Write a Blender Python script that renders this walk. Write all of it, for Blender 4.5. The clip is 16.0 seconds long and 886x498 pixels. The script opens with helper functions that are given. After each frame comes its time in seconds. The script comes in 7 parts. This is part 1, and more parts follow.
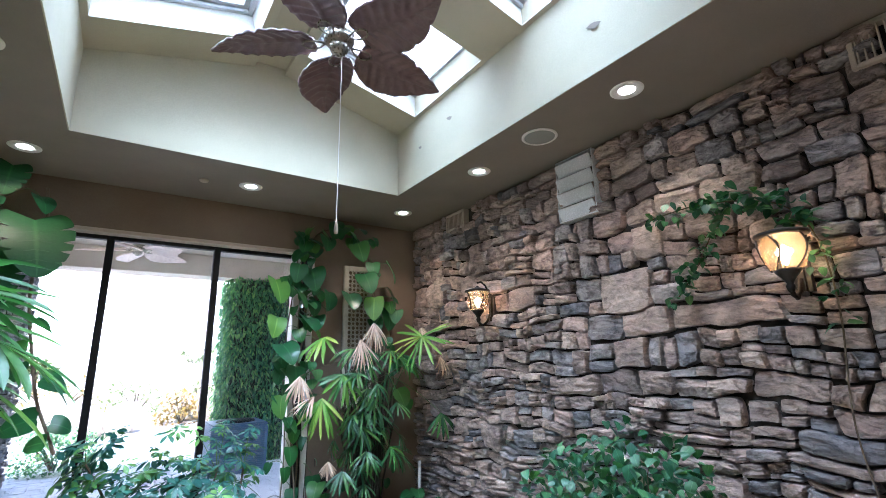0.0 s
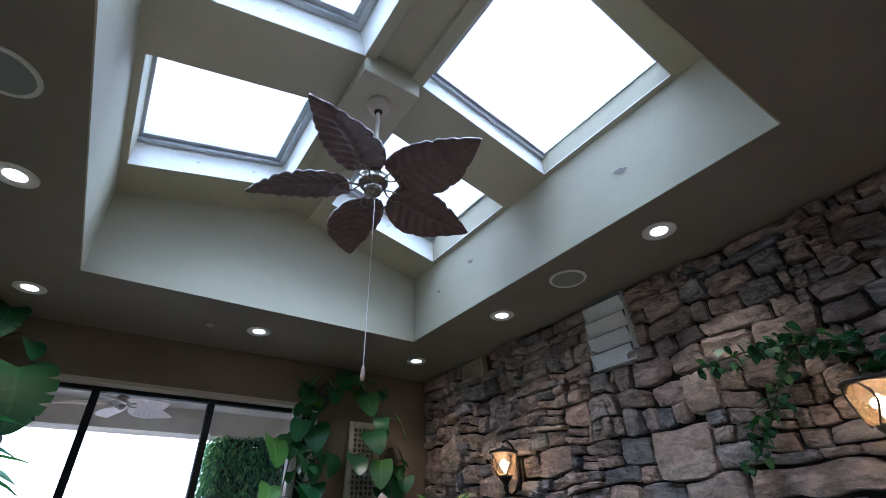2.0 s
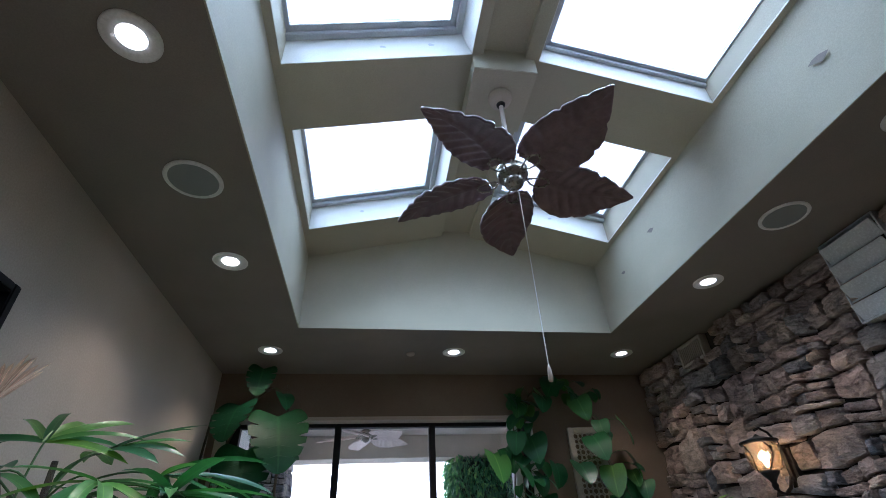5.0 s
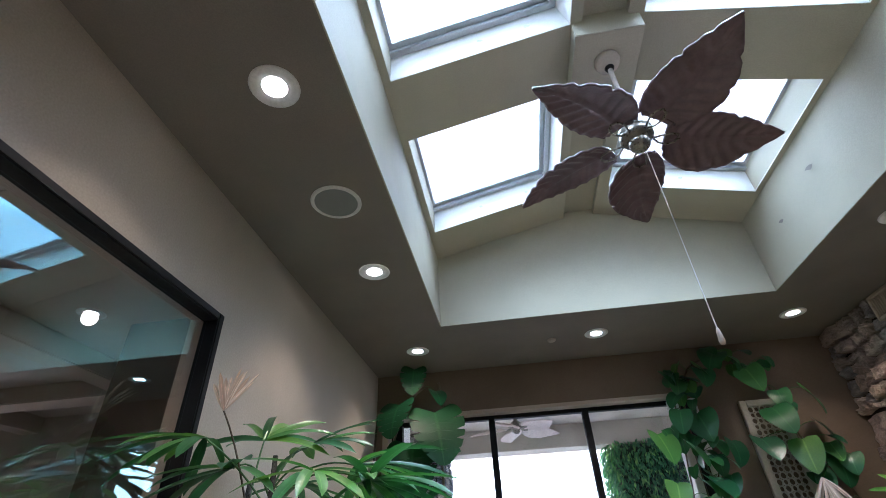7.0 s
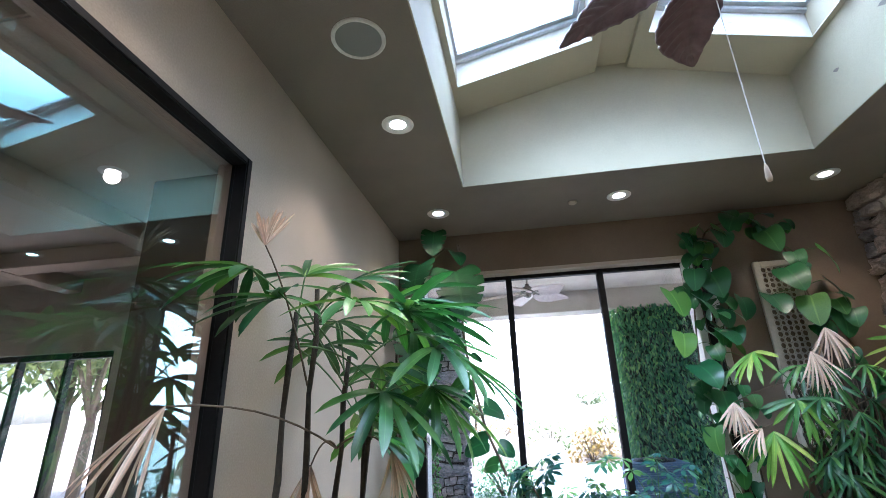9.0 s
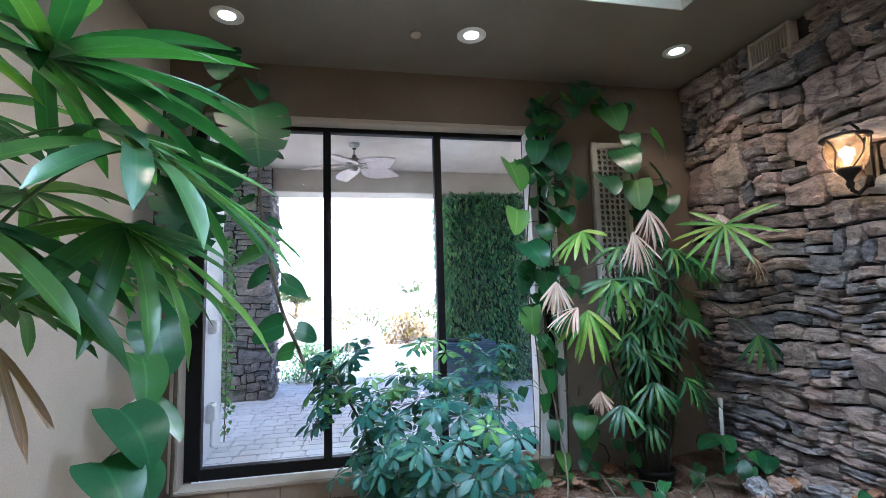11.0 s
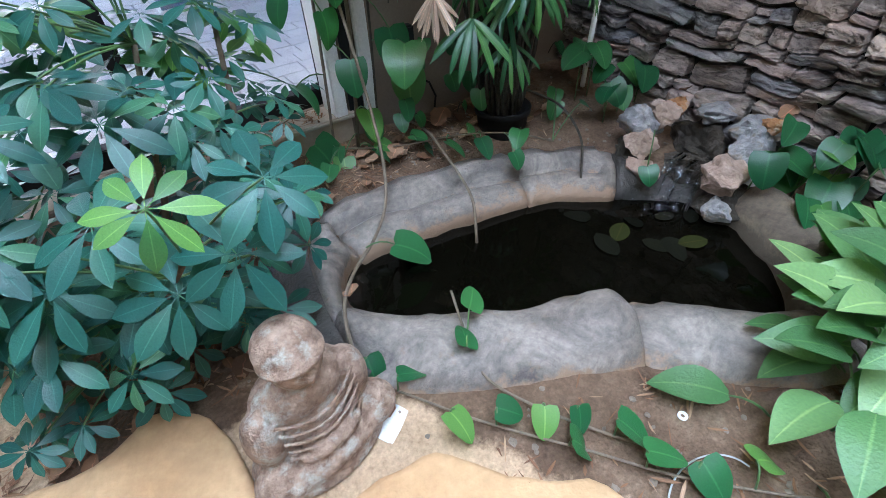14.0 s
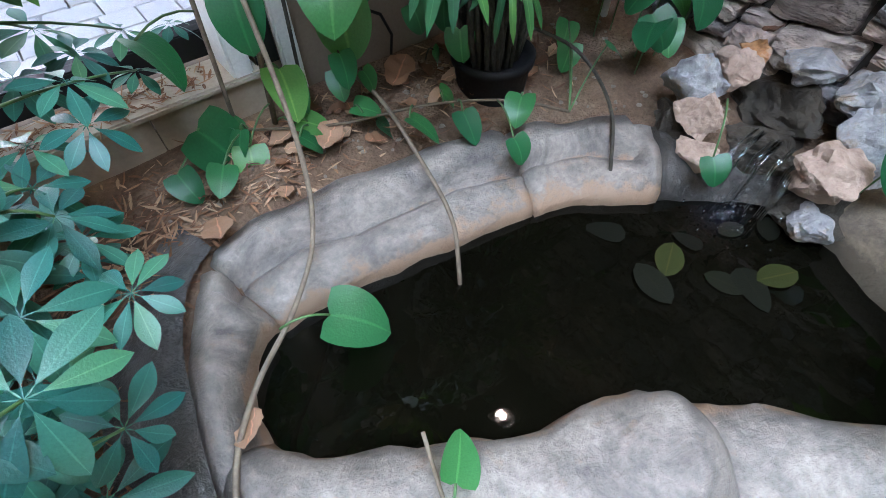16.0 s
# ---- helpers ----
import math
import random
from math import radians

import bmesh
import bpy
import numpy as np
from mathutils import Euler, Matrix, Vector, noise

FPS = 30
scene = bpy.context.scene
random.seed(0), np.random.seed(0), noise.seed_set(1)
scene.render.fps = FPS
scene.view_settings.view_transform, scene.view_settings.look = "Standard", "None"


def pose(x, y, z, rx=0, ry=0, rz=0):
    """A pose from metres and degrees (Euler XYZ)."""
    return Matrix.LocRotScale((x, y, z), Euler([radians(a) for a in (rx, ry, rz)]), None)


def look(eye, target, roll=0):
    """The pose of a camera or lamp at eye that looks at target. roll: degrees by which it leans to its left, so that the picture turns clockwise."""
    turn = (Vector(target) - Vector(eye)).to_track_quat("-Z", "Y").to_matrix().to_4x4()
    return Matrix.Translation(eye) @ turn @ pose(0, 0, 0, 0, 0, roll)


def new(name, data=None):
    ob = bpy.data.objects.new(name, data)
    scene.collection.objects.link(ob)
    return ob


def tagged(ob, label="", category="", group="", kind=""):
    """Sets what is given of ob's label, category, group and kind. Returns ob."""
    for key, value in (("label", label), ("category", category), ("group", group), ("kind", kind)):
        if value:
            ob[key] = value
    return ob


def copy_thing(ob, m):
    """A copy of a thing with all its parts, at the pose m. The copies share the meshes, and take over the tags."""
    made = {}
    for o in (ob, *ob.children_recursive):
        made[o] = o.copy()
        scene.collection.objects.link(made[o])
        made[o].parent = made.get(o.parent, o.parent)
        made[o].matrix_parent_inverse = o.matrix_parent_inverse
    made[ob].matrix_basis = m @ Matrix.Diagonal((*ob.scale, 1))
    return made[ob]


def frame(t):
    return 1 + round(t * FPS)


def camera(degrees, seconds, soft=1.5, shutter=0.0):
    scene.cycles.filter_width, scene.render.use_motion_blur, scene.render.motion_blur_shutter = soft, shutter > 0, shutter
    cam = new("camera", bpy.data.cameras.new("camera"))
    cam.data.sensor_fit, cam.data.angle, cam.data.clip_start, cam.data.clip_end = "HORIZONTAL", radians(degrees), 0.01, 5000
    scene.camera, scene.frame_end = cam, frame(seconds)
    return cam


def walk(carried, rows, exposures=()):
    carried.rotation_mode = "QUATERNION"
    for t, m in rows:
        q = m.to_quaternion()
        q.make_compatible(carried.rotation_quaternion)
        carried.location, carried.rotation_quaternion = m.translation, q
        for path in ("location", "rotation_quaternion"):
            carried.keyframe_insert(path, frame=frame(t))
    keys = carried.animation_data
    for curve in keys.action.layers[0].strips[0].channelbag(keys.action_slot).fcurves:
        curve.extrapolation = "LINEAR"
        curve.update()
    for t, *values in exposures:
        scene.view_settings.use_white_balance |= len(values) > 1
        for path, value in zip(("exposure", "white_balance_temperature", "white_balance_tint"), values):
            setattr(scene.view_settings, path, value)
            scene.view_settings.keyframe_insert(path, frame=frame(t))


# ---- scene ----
cam = camera(87.1, 16.0, soft=0.75)
METRES, EYE, TILT, LEAN, TURN = 4.25, 1.6, 0.0, 0.0, -34.7
PATH = [
    (0, (0.015, -0.005, 1.631), (1.11, 1.602, 2.099), -1.3),
    (0.5, (0.022, 0.035, 1.646), (1.067, 1.557, 2.413), -1.2),
    (1, (0.001, 0.142, 1.647), (1.005, 1.584, 2.601), -1.2),
    (1.5, (-0.043, 0.233, 1.66), (0.945, 1.64, 2.683), -1.4),
    (2, (-0.026, 0.273, 1.666), (0.953, 1.661, 2.723), -1.6),
    (2.5, (0.126, 0.316, 1.676), (1.097, 1.699, 2.746), -2.1),
    (3, (0.203, 0.307, 1.689), (1.114, 1.723, 2.769), -2.9),
    (3.5, (0.213, 0.322, 1.676), (0.966, 1.819, 2.768), -2.9),
    (4, (0.191, 0.342, 1.681), (0.792, 1.9, 2.781), -3.4),
    (4.5, (0.149, 0.36, 1.683), (0.58, 1.97, 2.789), -3.2),
    (5, (0.131, 0.37, 1.682), (0.401, 2.011, 2.795), -2.9),
    (5.2, (0.124, 0.371, 1.668), (0.331, 2.015, 2.788), -2.8),
    (7.3, (0.028, 0.361, 1.622), (-0.221, 2.001, 2.74), -3.0),
    (7.5, (0.024, 0.364, 1.611), (-0.245, 2.003, 2.726), -3.0),
    (8, (0.009, 0.366, 1.583), (-0.303, 2.035, 2.64), -2.9),
    (8.5, (-0.031, 0.383, 1.538), (-0.371, 2.137, 2.436), -2.7),
    (9, (-0.086, 0.452, 1.514), (-0.387, 2.312, 2.185), -2.0),
    (9.2, (-0.115, 0.491, 1.502), (-0.375, 2.385, 2.089), -1.7),
    (11.3, (0.039, 1.451, 1.427), (0.54, 3.383, 1.545), -1.9),
    (11.5, (0.063, 1.563, 1.398), (0.638, 3.478, 1.44), -2.0),
    (12, (0.184, 1.876, 1.378), (0.926, 3.723, 1.178), -2.1),
    (12.5, (0.249, 2.153, 1.327), (1.115, 3.895, 0.865), -2.1),
    (13, (0.323, 2.422, 1.285), (1.232, 4.033, 0.525), -2.4),
    (13.5, (0.51, 2.654, 1.258), (1.403, 4.085, 0.182), -2.4),
    (14, (0.659, 2.784, 1.216), (1.486, 4.007, -0.133), -2.3),
    (14.5, (0.771, 2.969, 1.181), (1.546, 4.023, -0.332), -1.8),
    (15, (0.88, 3.132, 1.113), (1.649, 4.111, -0.453), -1.2),
    (15.5, (1.012, 3.267, 1.045), (1.774, 4.222, -0.538), -0.8),
    (16, (1.082, 3.343, 1.017), (1.838, 4.289, -0.574), -0.4),
]
EXPOSURES = [(0.0, 2.15), (0.5, 1.75), (1.0, 1.3), (1.5, 1.05), (2.0, 0.95), (3.0, 0.85), (5.0, 0.85), (7.5, 1.72), (8.0, 1.95), (8.5, 1.95), (9.0, 1.9), (11.5, 1.68), (12.0, 1.38), (12.5, 1.3), (13.0, 1.25), (13.5, 1.45), (14.0, 1.82), (14.5, 2.04), (15.0, 2.1), (16.0, 2.3)]
walk(cam, [(t, look(eye, target, roll)) for t, eye, target, roll in PATH], [(t, e, 5330 if t < 0.6 else 5080 if t < 6 else 5250 if t < 13.2 else 5550, 17) for t, e in EXPOSURES])


# ---- light ----
def link_world():
    w = bpy.data.worlds.new("sky")
    scene.world = w
    w.use_nodes = True
    nt = w.node_tree
    bg = nt.nodes["Background"]
    sky = nt.nodes.new("ShaderNodeTexSky")
    sky.sky_type = "NISHITA"
    sky.sun_disc = False
    sky.dust_density = 2.0
    sky.sun_elevation = radians(68)
    sky.sun_rotation = radians(200)
    nt.links.new(sky.outputs[0], bg.inputs[0])
    bg.inputs[1].default_value = 0.15


link_world()
sun = new("sun", bpy.data.lights.new("sun", "SUN"))
sun.data.energy = 5.0
sun.data.angle = radians(0.53)
sun.data.color = (1.0, 0.95, 0.87)
sun.matrix_world = look((-3, -8, 20), (-1.4, -3.5, 0))

SKY_POWER = 11.0      # daylight that a skylight's diffusing pane gives
CAN_POWER = 1.05
LANTERN_POWER = 1.5


# ---- materials ----
def mat(name):
    m = bpy.data.materials.new(name)
    m.use_nodes = True
    nt = m.node_tree
    return m, nt, nt.nodes["Principled BSDF"]


def nd(nt, kind, **values):
    n = nt.nodes.new(kind)
    for key, value in values.items():
        n.inputs[key.replace("_", " ")].default_value = value
    return n


def ramp(nt, stops, source):
    r = nt.nodes.new("ShaderNodeValToRGB")
    els = r.color_ramp.elements
    while len(els) < len(stops):
        els.new(0.5)
    for e, (p, c) in zip(els, stops):
        e.position = p
        e.color = (*c, 1)
    nt.links.new(source, r.inputs[0])
    return r


def mixc(nt, mode, fac, a, b):
    m = nt.nodes.new("ShaderNodeMix")
    m.data_type = "RGBA"
    m.blend_type = mode
    for s, v in ((0, fac), (6, a), (7, b)):
        if isinstance(v, (int, float)):
            m.inputs[s].default_value = v
        elif isinstance(v, tuple):
            m.inputs[s].default_value = (*v, 1)
        else:
            nt.links.new(v, m.inputs[s])
    return m.outputs[2]


def surface(name, dark, light, scale=6.0, fine=60.0, rough=0.7, bump=0.2, metal=0.0, spec=0.5, stain=None, dist=0.01):
    """Two-scale mottled surface between two colours, with fine relief."""
    m, nt, p = mat(name)
    tc = nt.nodes.new("ShaderNodeTexCoord")
    n1 = nd(nt, "ShaderNodeTexNoise", Scale=scale, Detail=5.0, Roughness=0.6)
    n2 = nd(nt, "ShaderNodeTexNoise", Scale=fine, Detail=4.0, Roughness=0.65)
    for n in (n1, n2):
        nt.links.new(tc.outputs["Object"], n.inputs["Vector"])
    c = ramp(nt, [(0.3, dark), (0.7, light)], n1.outputs[0]).outputs[0]
    g = ramp(nt, [(0.25, (0.72, 0.72, 0.72)), (0.75, (1.12, 1.12, 1.12))], n2.outputs[0]).outputs[0]
    c = mixc(nt, "MULTIPLY", 0.6, c, g)
    if stain:
        n3 = nd(nt, "ShaderNodeTexNoise", Scale=scale * 0.45, Detail=6.0, Roughness=0.7)
        nt.links.new(tc.outputs["Object"], n3.inputs["Vector"])
        f = ramp(nt, [(0.52, (0, 0, 0)), (0.66, (1, 1, 1))], n3.outputs[0]).outputs[0]
        c = mixc(nt, "MIX", f, c, stain)
    nt.links.new(c, p.inputs["Base Color"])
    rr = ramp(nt, [(0.2, (rough - 0.1,) * 3), (0.8, (min(1, rough + 0.1),) * 3)], n2.outputs[0])
    nt.links.new(rr.outputs[0], p.inputs["Roughness"])
    p.inputs["Metallic"].default_value = metal
    p.inputs["Specular IOR Level"].default_value = spec
    b = nd(nt, "ShaderNodeBump", Strength=bump, Distance=dist)
    nt.links.new(n2.outputs[0], b.inputs["Height"])
    nt.links.new(b.outputs[0], p.inputs["Normal"])
    return m


def stone_mat(name, island, stops, rough=0.82):
    """Quarried stone: each stone its own tint, with bedding streaks, grit and lichen."""
    m, nt, p = mat(name)
    if island:
        rnd = nt.nodes.new("ShaderNodeNewGeometry").outputs["Random Per Island"]
    else:
        rnd = nt.nodes.new("ShaderNodeObjectInfo").outputs["Random"]
    tc = nt.nodes.new("ShaderNodeTexCoord")
    mp = nd(nt, "ShaderNodeMapping", Scale=(1.0, 1.0, 1.5))
    nt.links.new(tc.outputs["Object"], mp.inputs[0])
    base = ramp(nt, stops, rnd)
    base.color_ramp.interpolation = "CONSTANT"
    n1 = nd(nt, "ShaderNodeTexNoise", Scale=9.0, Detail=8.0, Roughness=0.65, Distortion=0.4)
    n2 = nd(nt, "ShaderNodeTexNoise", Scale=55.0, Detail=6.0, Roughness=0.7)
    n3 = nd(nt, "ShaderNodeTexNoise", Scale=4.0, Detail=4.0)
    for n in (n1, n2, n3):
        nt.links.new(mp.outputs[0], n.inputs["Vector"])
    c = mixc(nt, "MULTIPLY", 0.85, base.outputs[0], ramp(nt, [(0.30, (0.36, 0.36, 0.39)), (0.48, (0.85, 0.84, 0.83)), (0.7, (1.15, 1.11, 1.05))], n1.outputs[0]).outputs[0])
    c = mixc(nt, "MULTIPLY", 0.55, c, ramp(nt, [(0.3, (0.6, 0.6, 0.6)), (0.7, (1.2, 1.2, 1.2))], n2.outputs[0]).outputs[0])
    c = mixc(nt, "MIX", ramp(nt, [(0.5, (0, 0, 0)), (0.75, (0.45, 0.45, 0.45))], n3.outputs[0]).outputs[0], c, (0.30, 0.24, 0.18))
    mp2 = nd(nt, "ShaderNodeMapping", Scale=(1.0, 1.0, 3.2), Rotation=(0.25, 0.0, 0.0))
    nt.links.new(tc.outputs["Object"], mp2.inputs[0])
    n4 = nd(nt, "ShaderNodeTexNoise", Scale=5.0, Detail=7.0, Roughness=0.62, Distortion=1.1)
    nt.links.new(mp2.outputs[0], n4.inputs["Vector"])
    split = ramp(nt, [(0.40, (1, 1, 1)), (0.485, (0.62, 0.62, 0.62)), (0.50, (0.30, 0.30, 0.30)), (0.515, (0.70, 0.70, 0.70)), (0.60, (1, 1, 1))], n4.outputs[0]).outputs[0]
    c = mixc(nt, "MULTIPLY", 0.45, c, split)
    nt.links.new(c, p.inputs["Base Color"])
    p.inputs["Roughness"].default_value = rough
    p.inputs["Specular IOR Level"].default_value = 0.3
    b0 = nd(nt, "ShaderNodeBump", Strength=0.9, Distance=0.02)
    nt.links.new(split, b0.inputs["Height"])
    b = nd(nt, "ShaderNodeBump", Strength=1.0, Distance=0.022)
    nt.links.new(mixc(nt, "MIX", 0.4, n1.outputs[0], n2.outputs[0]), b.inputs["Height"])
    nt.links.new(b0.outputs[0], b.inputs["Normal"])
    nt.links.new(b.outputs[0], p.inputs["Normal"])
    return m


def glow(name, colour, strength):
    m, nt, p = mat(name)
    p.inputs["Base Color"].default_value = (*colour, 1)
    p.inputs["Emission Color"].default_value = (*colour, 1)
    p.inputs["Emission Strength"].default_value = strength
    return m


def glass_mat(name, tint=(1, 1, 1), rough=0.0):
    m, nt, p = mat(name)
    p.inputs["Base Color"].default_value = (*tint, 1)
    p.inputs["Transmission Weight"].default_value = 1.0
    p.inputs["Roughness"].default_value = rough
    p.inputs["IOR"].default_value = 1.45
    return m


def frosted(name):
    m, nt, p = mat(name)
    tr = nd(nt, "ShaderNodeBsdfTranslucent", Color=(0.85, 0.9, 0.95, 1))
    mx = nt.nodes.new("ShaderNodeMixShader")
    mx.inputs[0].default_value = 0.8
    p.inputs["Base Color"].default_value = (0.8, 0.85, 0.9, 1)
    p.inputs["Roughness"].default_value = 0.25
    nt.links.new(p.outputs[0], mx.inputs[1])
    nt.links.new(tr.outputs[0], mx.inputs[2])
    nt.links.new(mx.outputs[0], nt.nodes["Material Output"].inputs[0])
    return m


def lamp_glass(name):
    """Clear amber glass that scatters a little of the bulb's light."""
    m, nt, p = mat(name)
    p.inputs["Base Color"].default_value = (1.0, 0.90, 0.70, 1)
    p.inputs["Transmission Weight"].default_value = 1.0
    p.inputs["Roughness"].default_value = 0.2
    tr = nd(nt, "ShaderNodeBsdfTranslucent", Color=(0.95, 0.66, 0.40, 1))
    mx = nt.nodes.new("ShaderNodeMixShader")
    mx.inputs[0].default_value = 0.14
    nt.links.new(p.outputs[0], mx.inputs[1])
    nt.links.new(tr.outputs[0], mx.inputs[2])
    nt.links.new(mx.outputs[0], nt.nodes["Material Output"].inputs[0])
    return m


def leaf_mat(name, stops, rough=0.38, translucency=0.25, vein=0.25):
    """Leaf blade: tint of its own per leaf, mottling, a little light let through."""
    m, nt, p = mat(name)
    rnd = nt.nodes.new("ShaderNodeNewGeometry").outputs["Random Per Island"]
    tc = nt.nodes.new("ShaderNodeTexCoord")
    add = nt.nodes.new("ShaderNodeMath")
    add.operation = "ADD"
    nt.links.new(rnd, add.inputs[0])
    nt.links.new(nt.nodes.new("ShaderNodeObjectInfo").outputs["Random"], add.inputs[1])
    fr1 = nt.nodes.new("ShaderNodeMath")
    fr1.operation = "FRACT"
    nt.links.new(add.outputs[0], fr1.inputs[0])
    c = ramp(nt, stops, fr1.outputs[0]).outputs[0]
    n1 = nd(nt, "ShaderNodeTexNoise", Scale=28.0, Detail=4.0)
    nt.links.new(tc.outputs["Object"], n1.inputs["Vector"])
    c = mixc(nt, "MULTIPLY", 0.35, c, ramp(nt, [(0.3, (0.65, 0.7, 0.65)), (0.7, (1.2, 1.15, 1.0))], n1.outputs[0]).outputs[0])
    rib = nt.nodes.new("ShaderNodeAttribute")
    rib.attribute_name = "rib"
    c = mixc(nt, "MIX", ramp(nt, [(0.91, (0, 0, 0)), (0.98, (0.38, 0.38, 0.38))], rib.outputs["Fac"]).outputs[0], c, mixc(nt, "MULTIPLY", 1.0, c, (3.0, 2.2, 2.2)))
    nt.links.new(c, p.inputs["Base Color"])
    p.inputs["Roughness"].default_value = rough
    p.inputs["Specular IOR Level"].default_value = 0.45
    tr = nd(nt, "ShaderNodeBsdfTranslucent")
    nt.links.new(mixc(nt, "MULTIPLY", 1.0, c, (1.3, 1.5, 0.5)), tr.inputs["Color"])
    mx = nt.nodes.new("ShaderNodeMixShader")
    mx.inputs[0].default_value = translucency
    nt.links.new(p.outputs[0], mx.inputs[1])
    nt.links.new(tr.outputs[0], mx.inputs[2])
    nt.links.new(mx.outputs[0], nt.nodes["Material Output"].inputs[0])
    b = nd(nt, "ShaderNodeBump", Strength=vein, Distance=0.004)
    nt.links.new(n1.outputs[0], b.inputs["Height"])
    nt.links.new(b.outputs[0], p.inputs["Normal"])
    return m


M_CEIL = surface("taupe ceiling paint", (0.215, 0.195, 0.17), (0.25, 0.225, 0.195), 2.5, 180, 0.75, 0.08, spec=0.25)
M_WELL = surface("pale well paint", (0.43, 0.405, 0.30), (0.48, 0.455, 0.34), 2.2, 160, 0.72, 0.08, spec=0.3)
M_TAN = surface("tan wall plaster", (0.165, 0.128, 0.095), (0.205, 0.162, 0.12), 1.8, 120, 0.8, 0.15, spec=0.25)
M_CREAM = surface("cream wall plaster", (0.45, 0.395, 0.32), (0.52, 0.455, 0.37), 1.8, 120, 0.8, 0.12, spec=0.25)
M_CURB = surface("white gypsum curb", (0.66, 0.665, 0.61), (0.74, 0.745, 0.69), 3.0, 150, 0.7, 0.1)
M_METAL = surface("grey skylight frame", (0.42, 0.44, 0.45), (0.52, 0.54, 0.55), 8, 120, 0.4, 0.03, metal=0.2)
M_BLACK = surface("black window frame", (0.008, 0.008, 0.009), (0.016, 0.016, 0.017), 8, 90, 0.6, 0.05, spec=0.2)
M_WHITE = surface("white enamel", (0.72, 0.72, 0.70), (0.80, 0.80, 0.78), 5, 90, 0.5, 0.03)
M_SPEAKER = surface("speaker mesh", (0.24, 0.26, 0.255), (0.31, 0.33, 0.325), 300, 700, 0.7, 0.5)
M_GLASS = glass_mat("window glass", (0.97, 0.985, 0.98))
# cyan of the reflected skylight is put into the specular tint; high IOR strengthens it
M_SKYTINTED = glass_mat("sky-tinted interior glass", (0.93, 0.97, 0.97))
M_SKYTINTED.node_tree.nodes["Principled BSDF"].inputs["IOR"].default_value = 1.95
M_SKYTINTED.node_tree.nodes["Principled BSDF"].inputs["Specular Tint"].default_value = (0.42, 0.93, 1.0, 1)
M_FROST = frosted("frosted skylight")
M_BULB = glow("lamp bulb", (1.0, 0.93, 0.82), 9.0)
M_LAMPGLASS = lamp_glass("amber seeded glass")
M_FLAME = glow("lantern bulb", (1.0, 0.66, 0.32), 9.0)
M_IRON = surface("black cast iron", (0.012, 0.011, 0.010), (0.028, 0.025, 0.022), 20, 140, 0.5, 0.25, metal=0.4)
M_SAND = surface("yellow flagstone", (0.40, 0.235, 0.12), (0.54, 0.36, 0.20), 3.5, 45, 0.85, 0.45, spec=0.2, stain=(0.33, 0.20, 0.105))


def ground_mat():
    """Soil that passes into yellow sand where the sheet's "sand" attribute says so, along a ragged edge."""
    m, nt, p = mat("soil and sand")
    tc = nt.nodes.new("ShaderNodeTexCoord")
    at = nt.nodes.new("ShaderNodeAttribute")
    at.attribute_name = "sand"
    n1 = nd(nt, "ShaderNodeTexNoise", Scale=6.0, Detail=8.0, Roughness=0.7)
    n2 = nd(nt, "ShaderNodeTexNoise", Scale=70.0, Detail=6.0, Roughness=0.75)
    n3 = nd(nt, "ShaderNodeTexVoronoi", Scale=95.0)
    for n in (n1, n2, n3):
        nt.links.new(tc.outputs["Object"], n.inputs["Vector"])
    soil = ramp(nt, [(0.3, (0.085, 0.053, 0.036)), (0.52, (0.175, 0.115, 0.077)), (0.75, (0.28, 0.205, 0.145))], n1.outputs[0]).outputs[0]
    sand = ramp(nt, [(0.3, (0.40, 0.28, 0.18)), (0.7, (0.60, 0.435, 0.29))], n1.outputs[0]).outputs[0]
    add = nt.nodes.new("ShaderNodeMath")
    add.operation = "ADD"
    nt.links.new(at.outputs["Fac"], add.inputs[0])
    nt.links.new(n1.outputs[0], add.inputs[1])
    f = ramp(nt, [(0.46, (0, 0, 0)), (0.54, (1, 1, 1))], mixh(nt, add.outputs[0])).outputs[0]
    c = mixc(nt, "MIX", f, soil, sand)
    c = mixc(nt, "MULTIPLY", 0.6, c, ramp(nt, [(0.3, (0.42, 0.41, 0.40)), (0.68, (1.28, 1.26, 1.22))], n2.outputs[0]).outputs[0])
    nt.links.new(c, p.inputs["Base Color"])
    p.inputs["Roughness"].default_value = 0.93
    p.inputs["Specular IOR Level"].default_value = 0.2
    b = nd(nt, "ShaderNodeBump", Strength=0.8, Distance=0.02)
    nt.links.new(mixc(nt, "MIX", 0.35, n2.outputs[0], n3.outputs[0]), b.inputs["Height"])
    nt.links.new(b.outputs[0], p.inputs["Normal"])
    return m


def mixh(nt, source):
    half = nt.nodes.new("ShaderNodeMath")
    half.operation = "MULTIPLY"
    half.inputs[1].default_value = 0.5
    nt.links.new(source, half.inputs[0])
    return half.outputs[0]


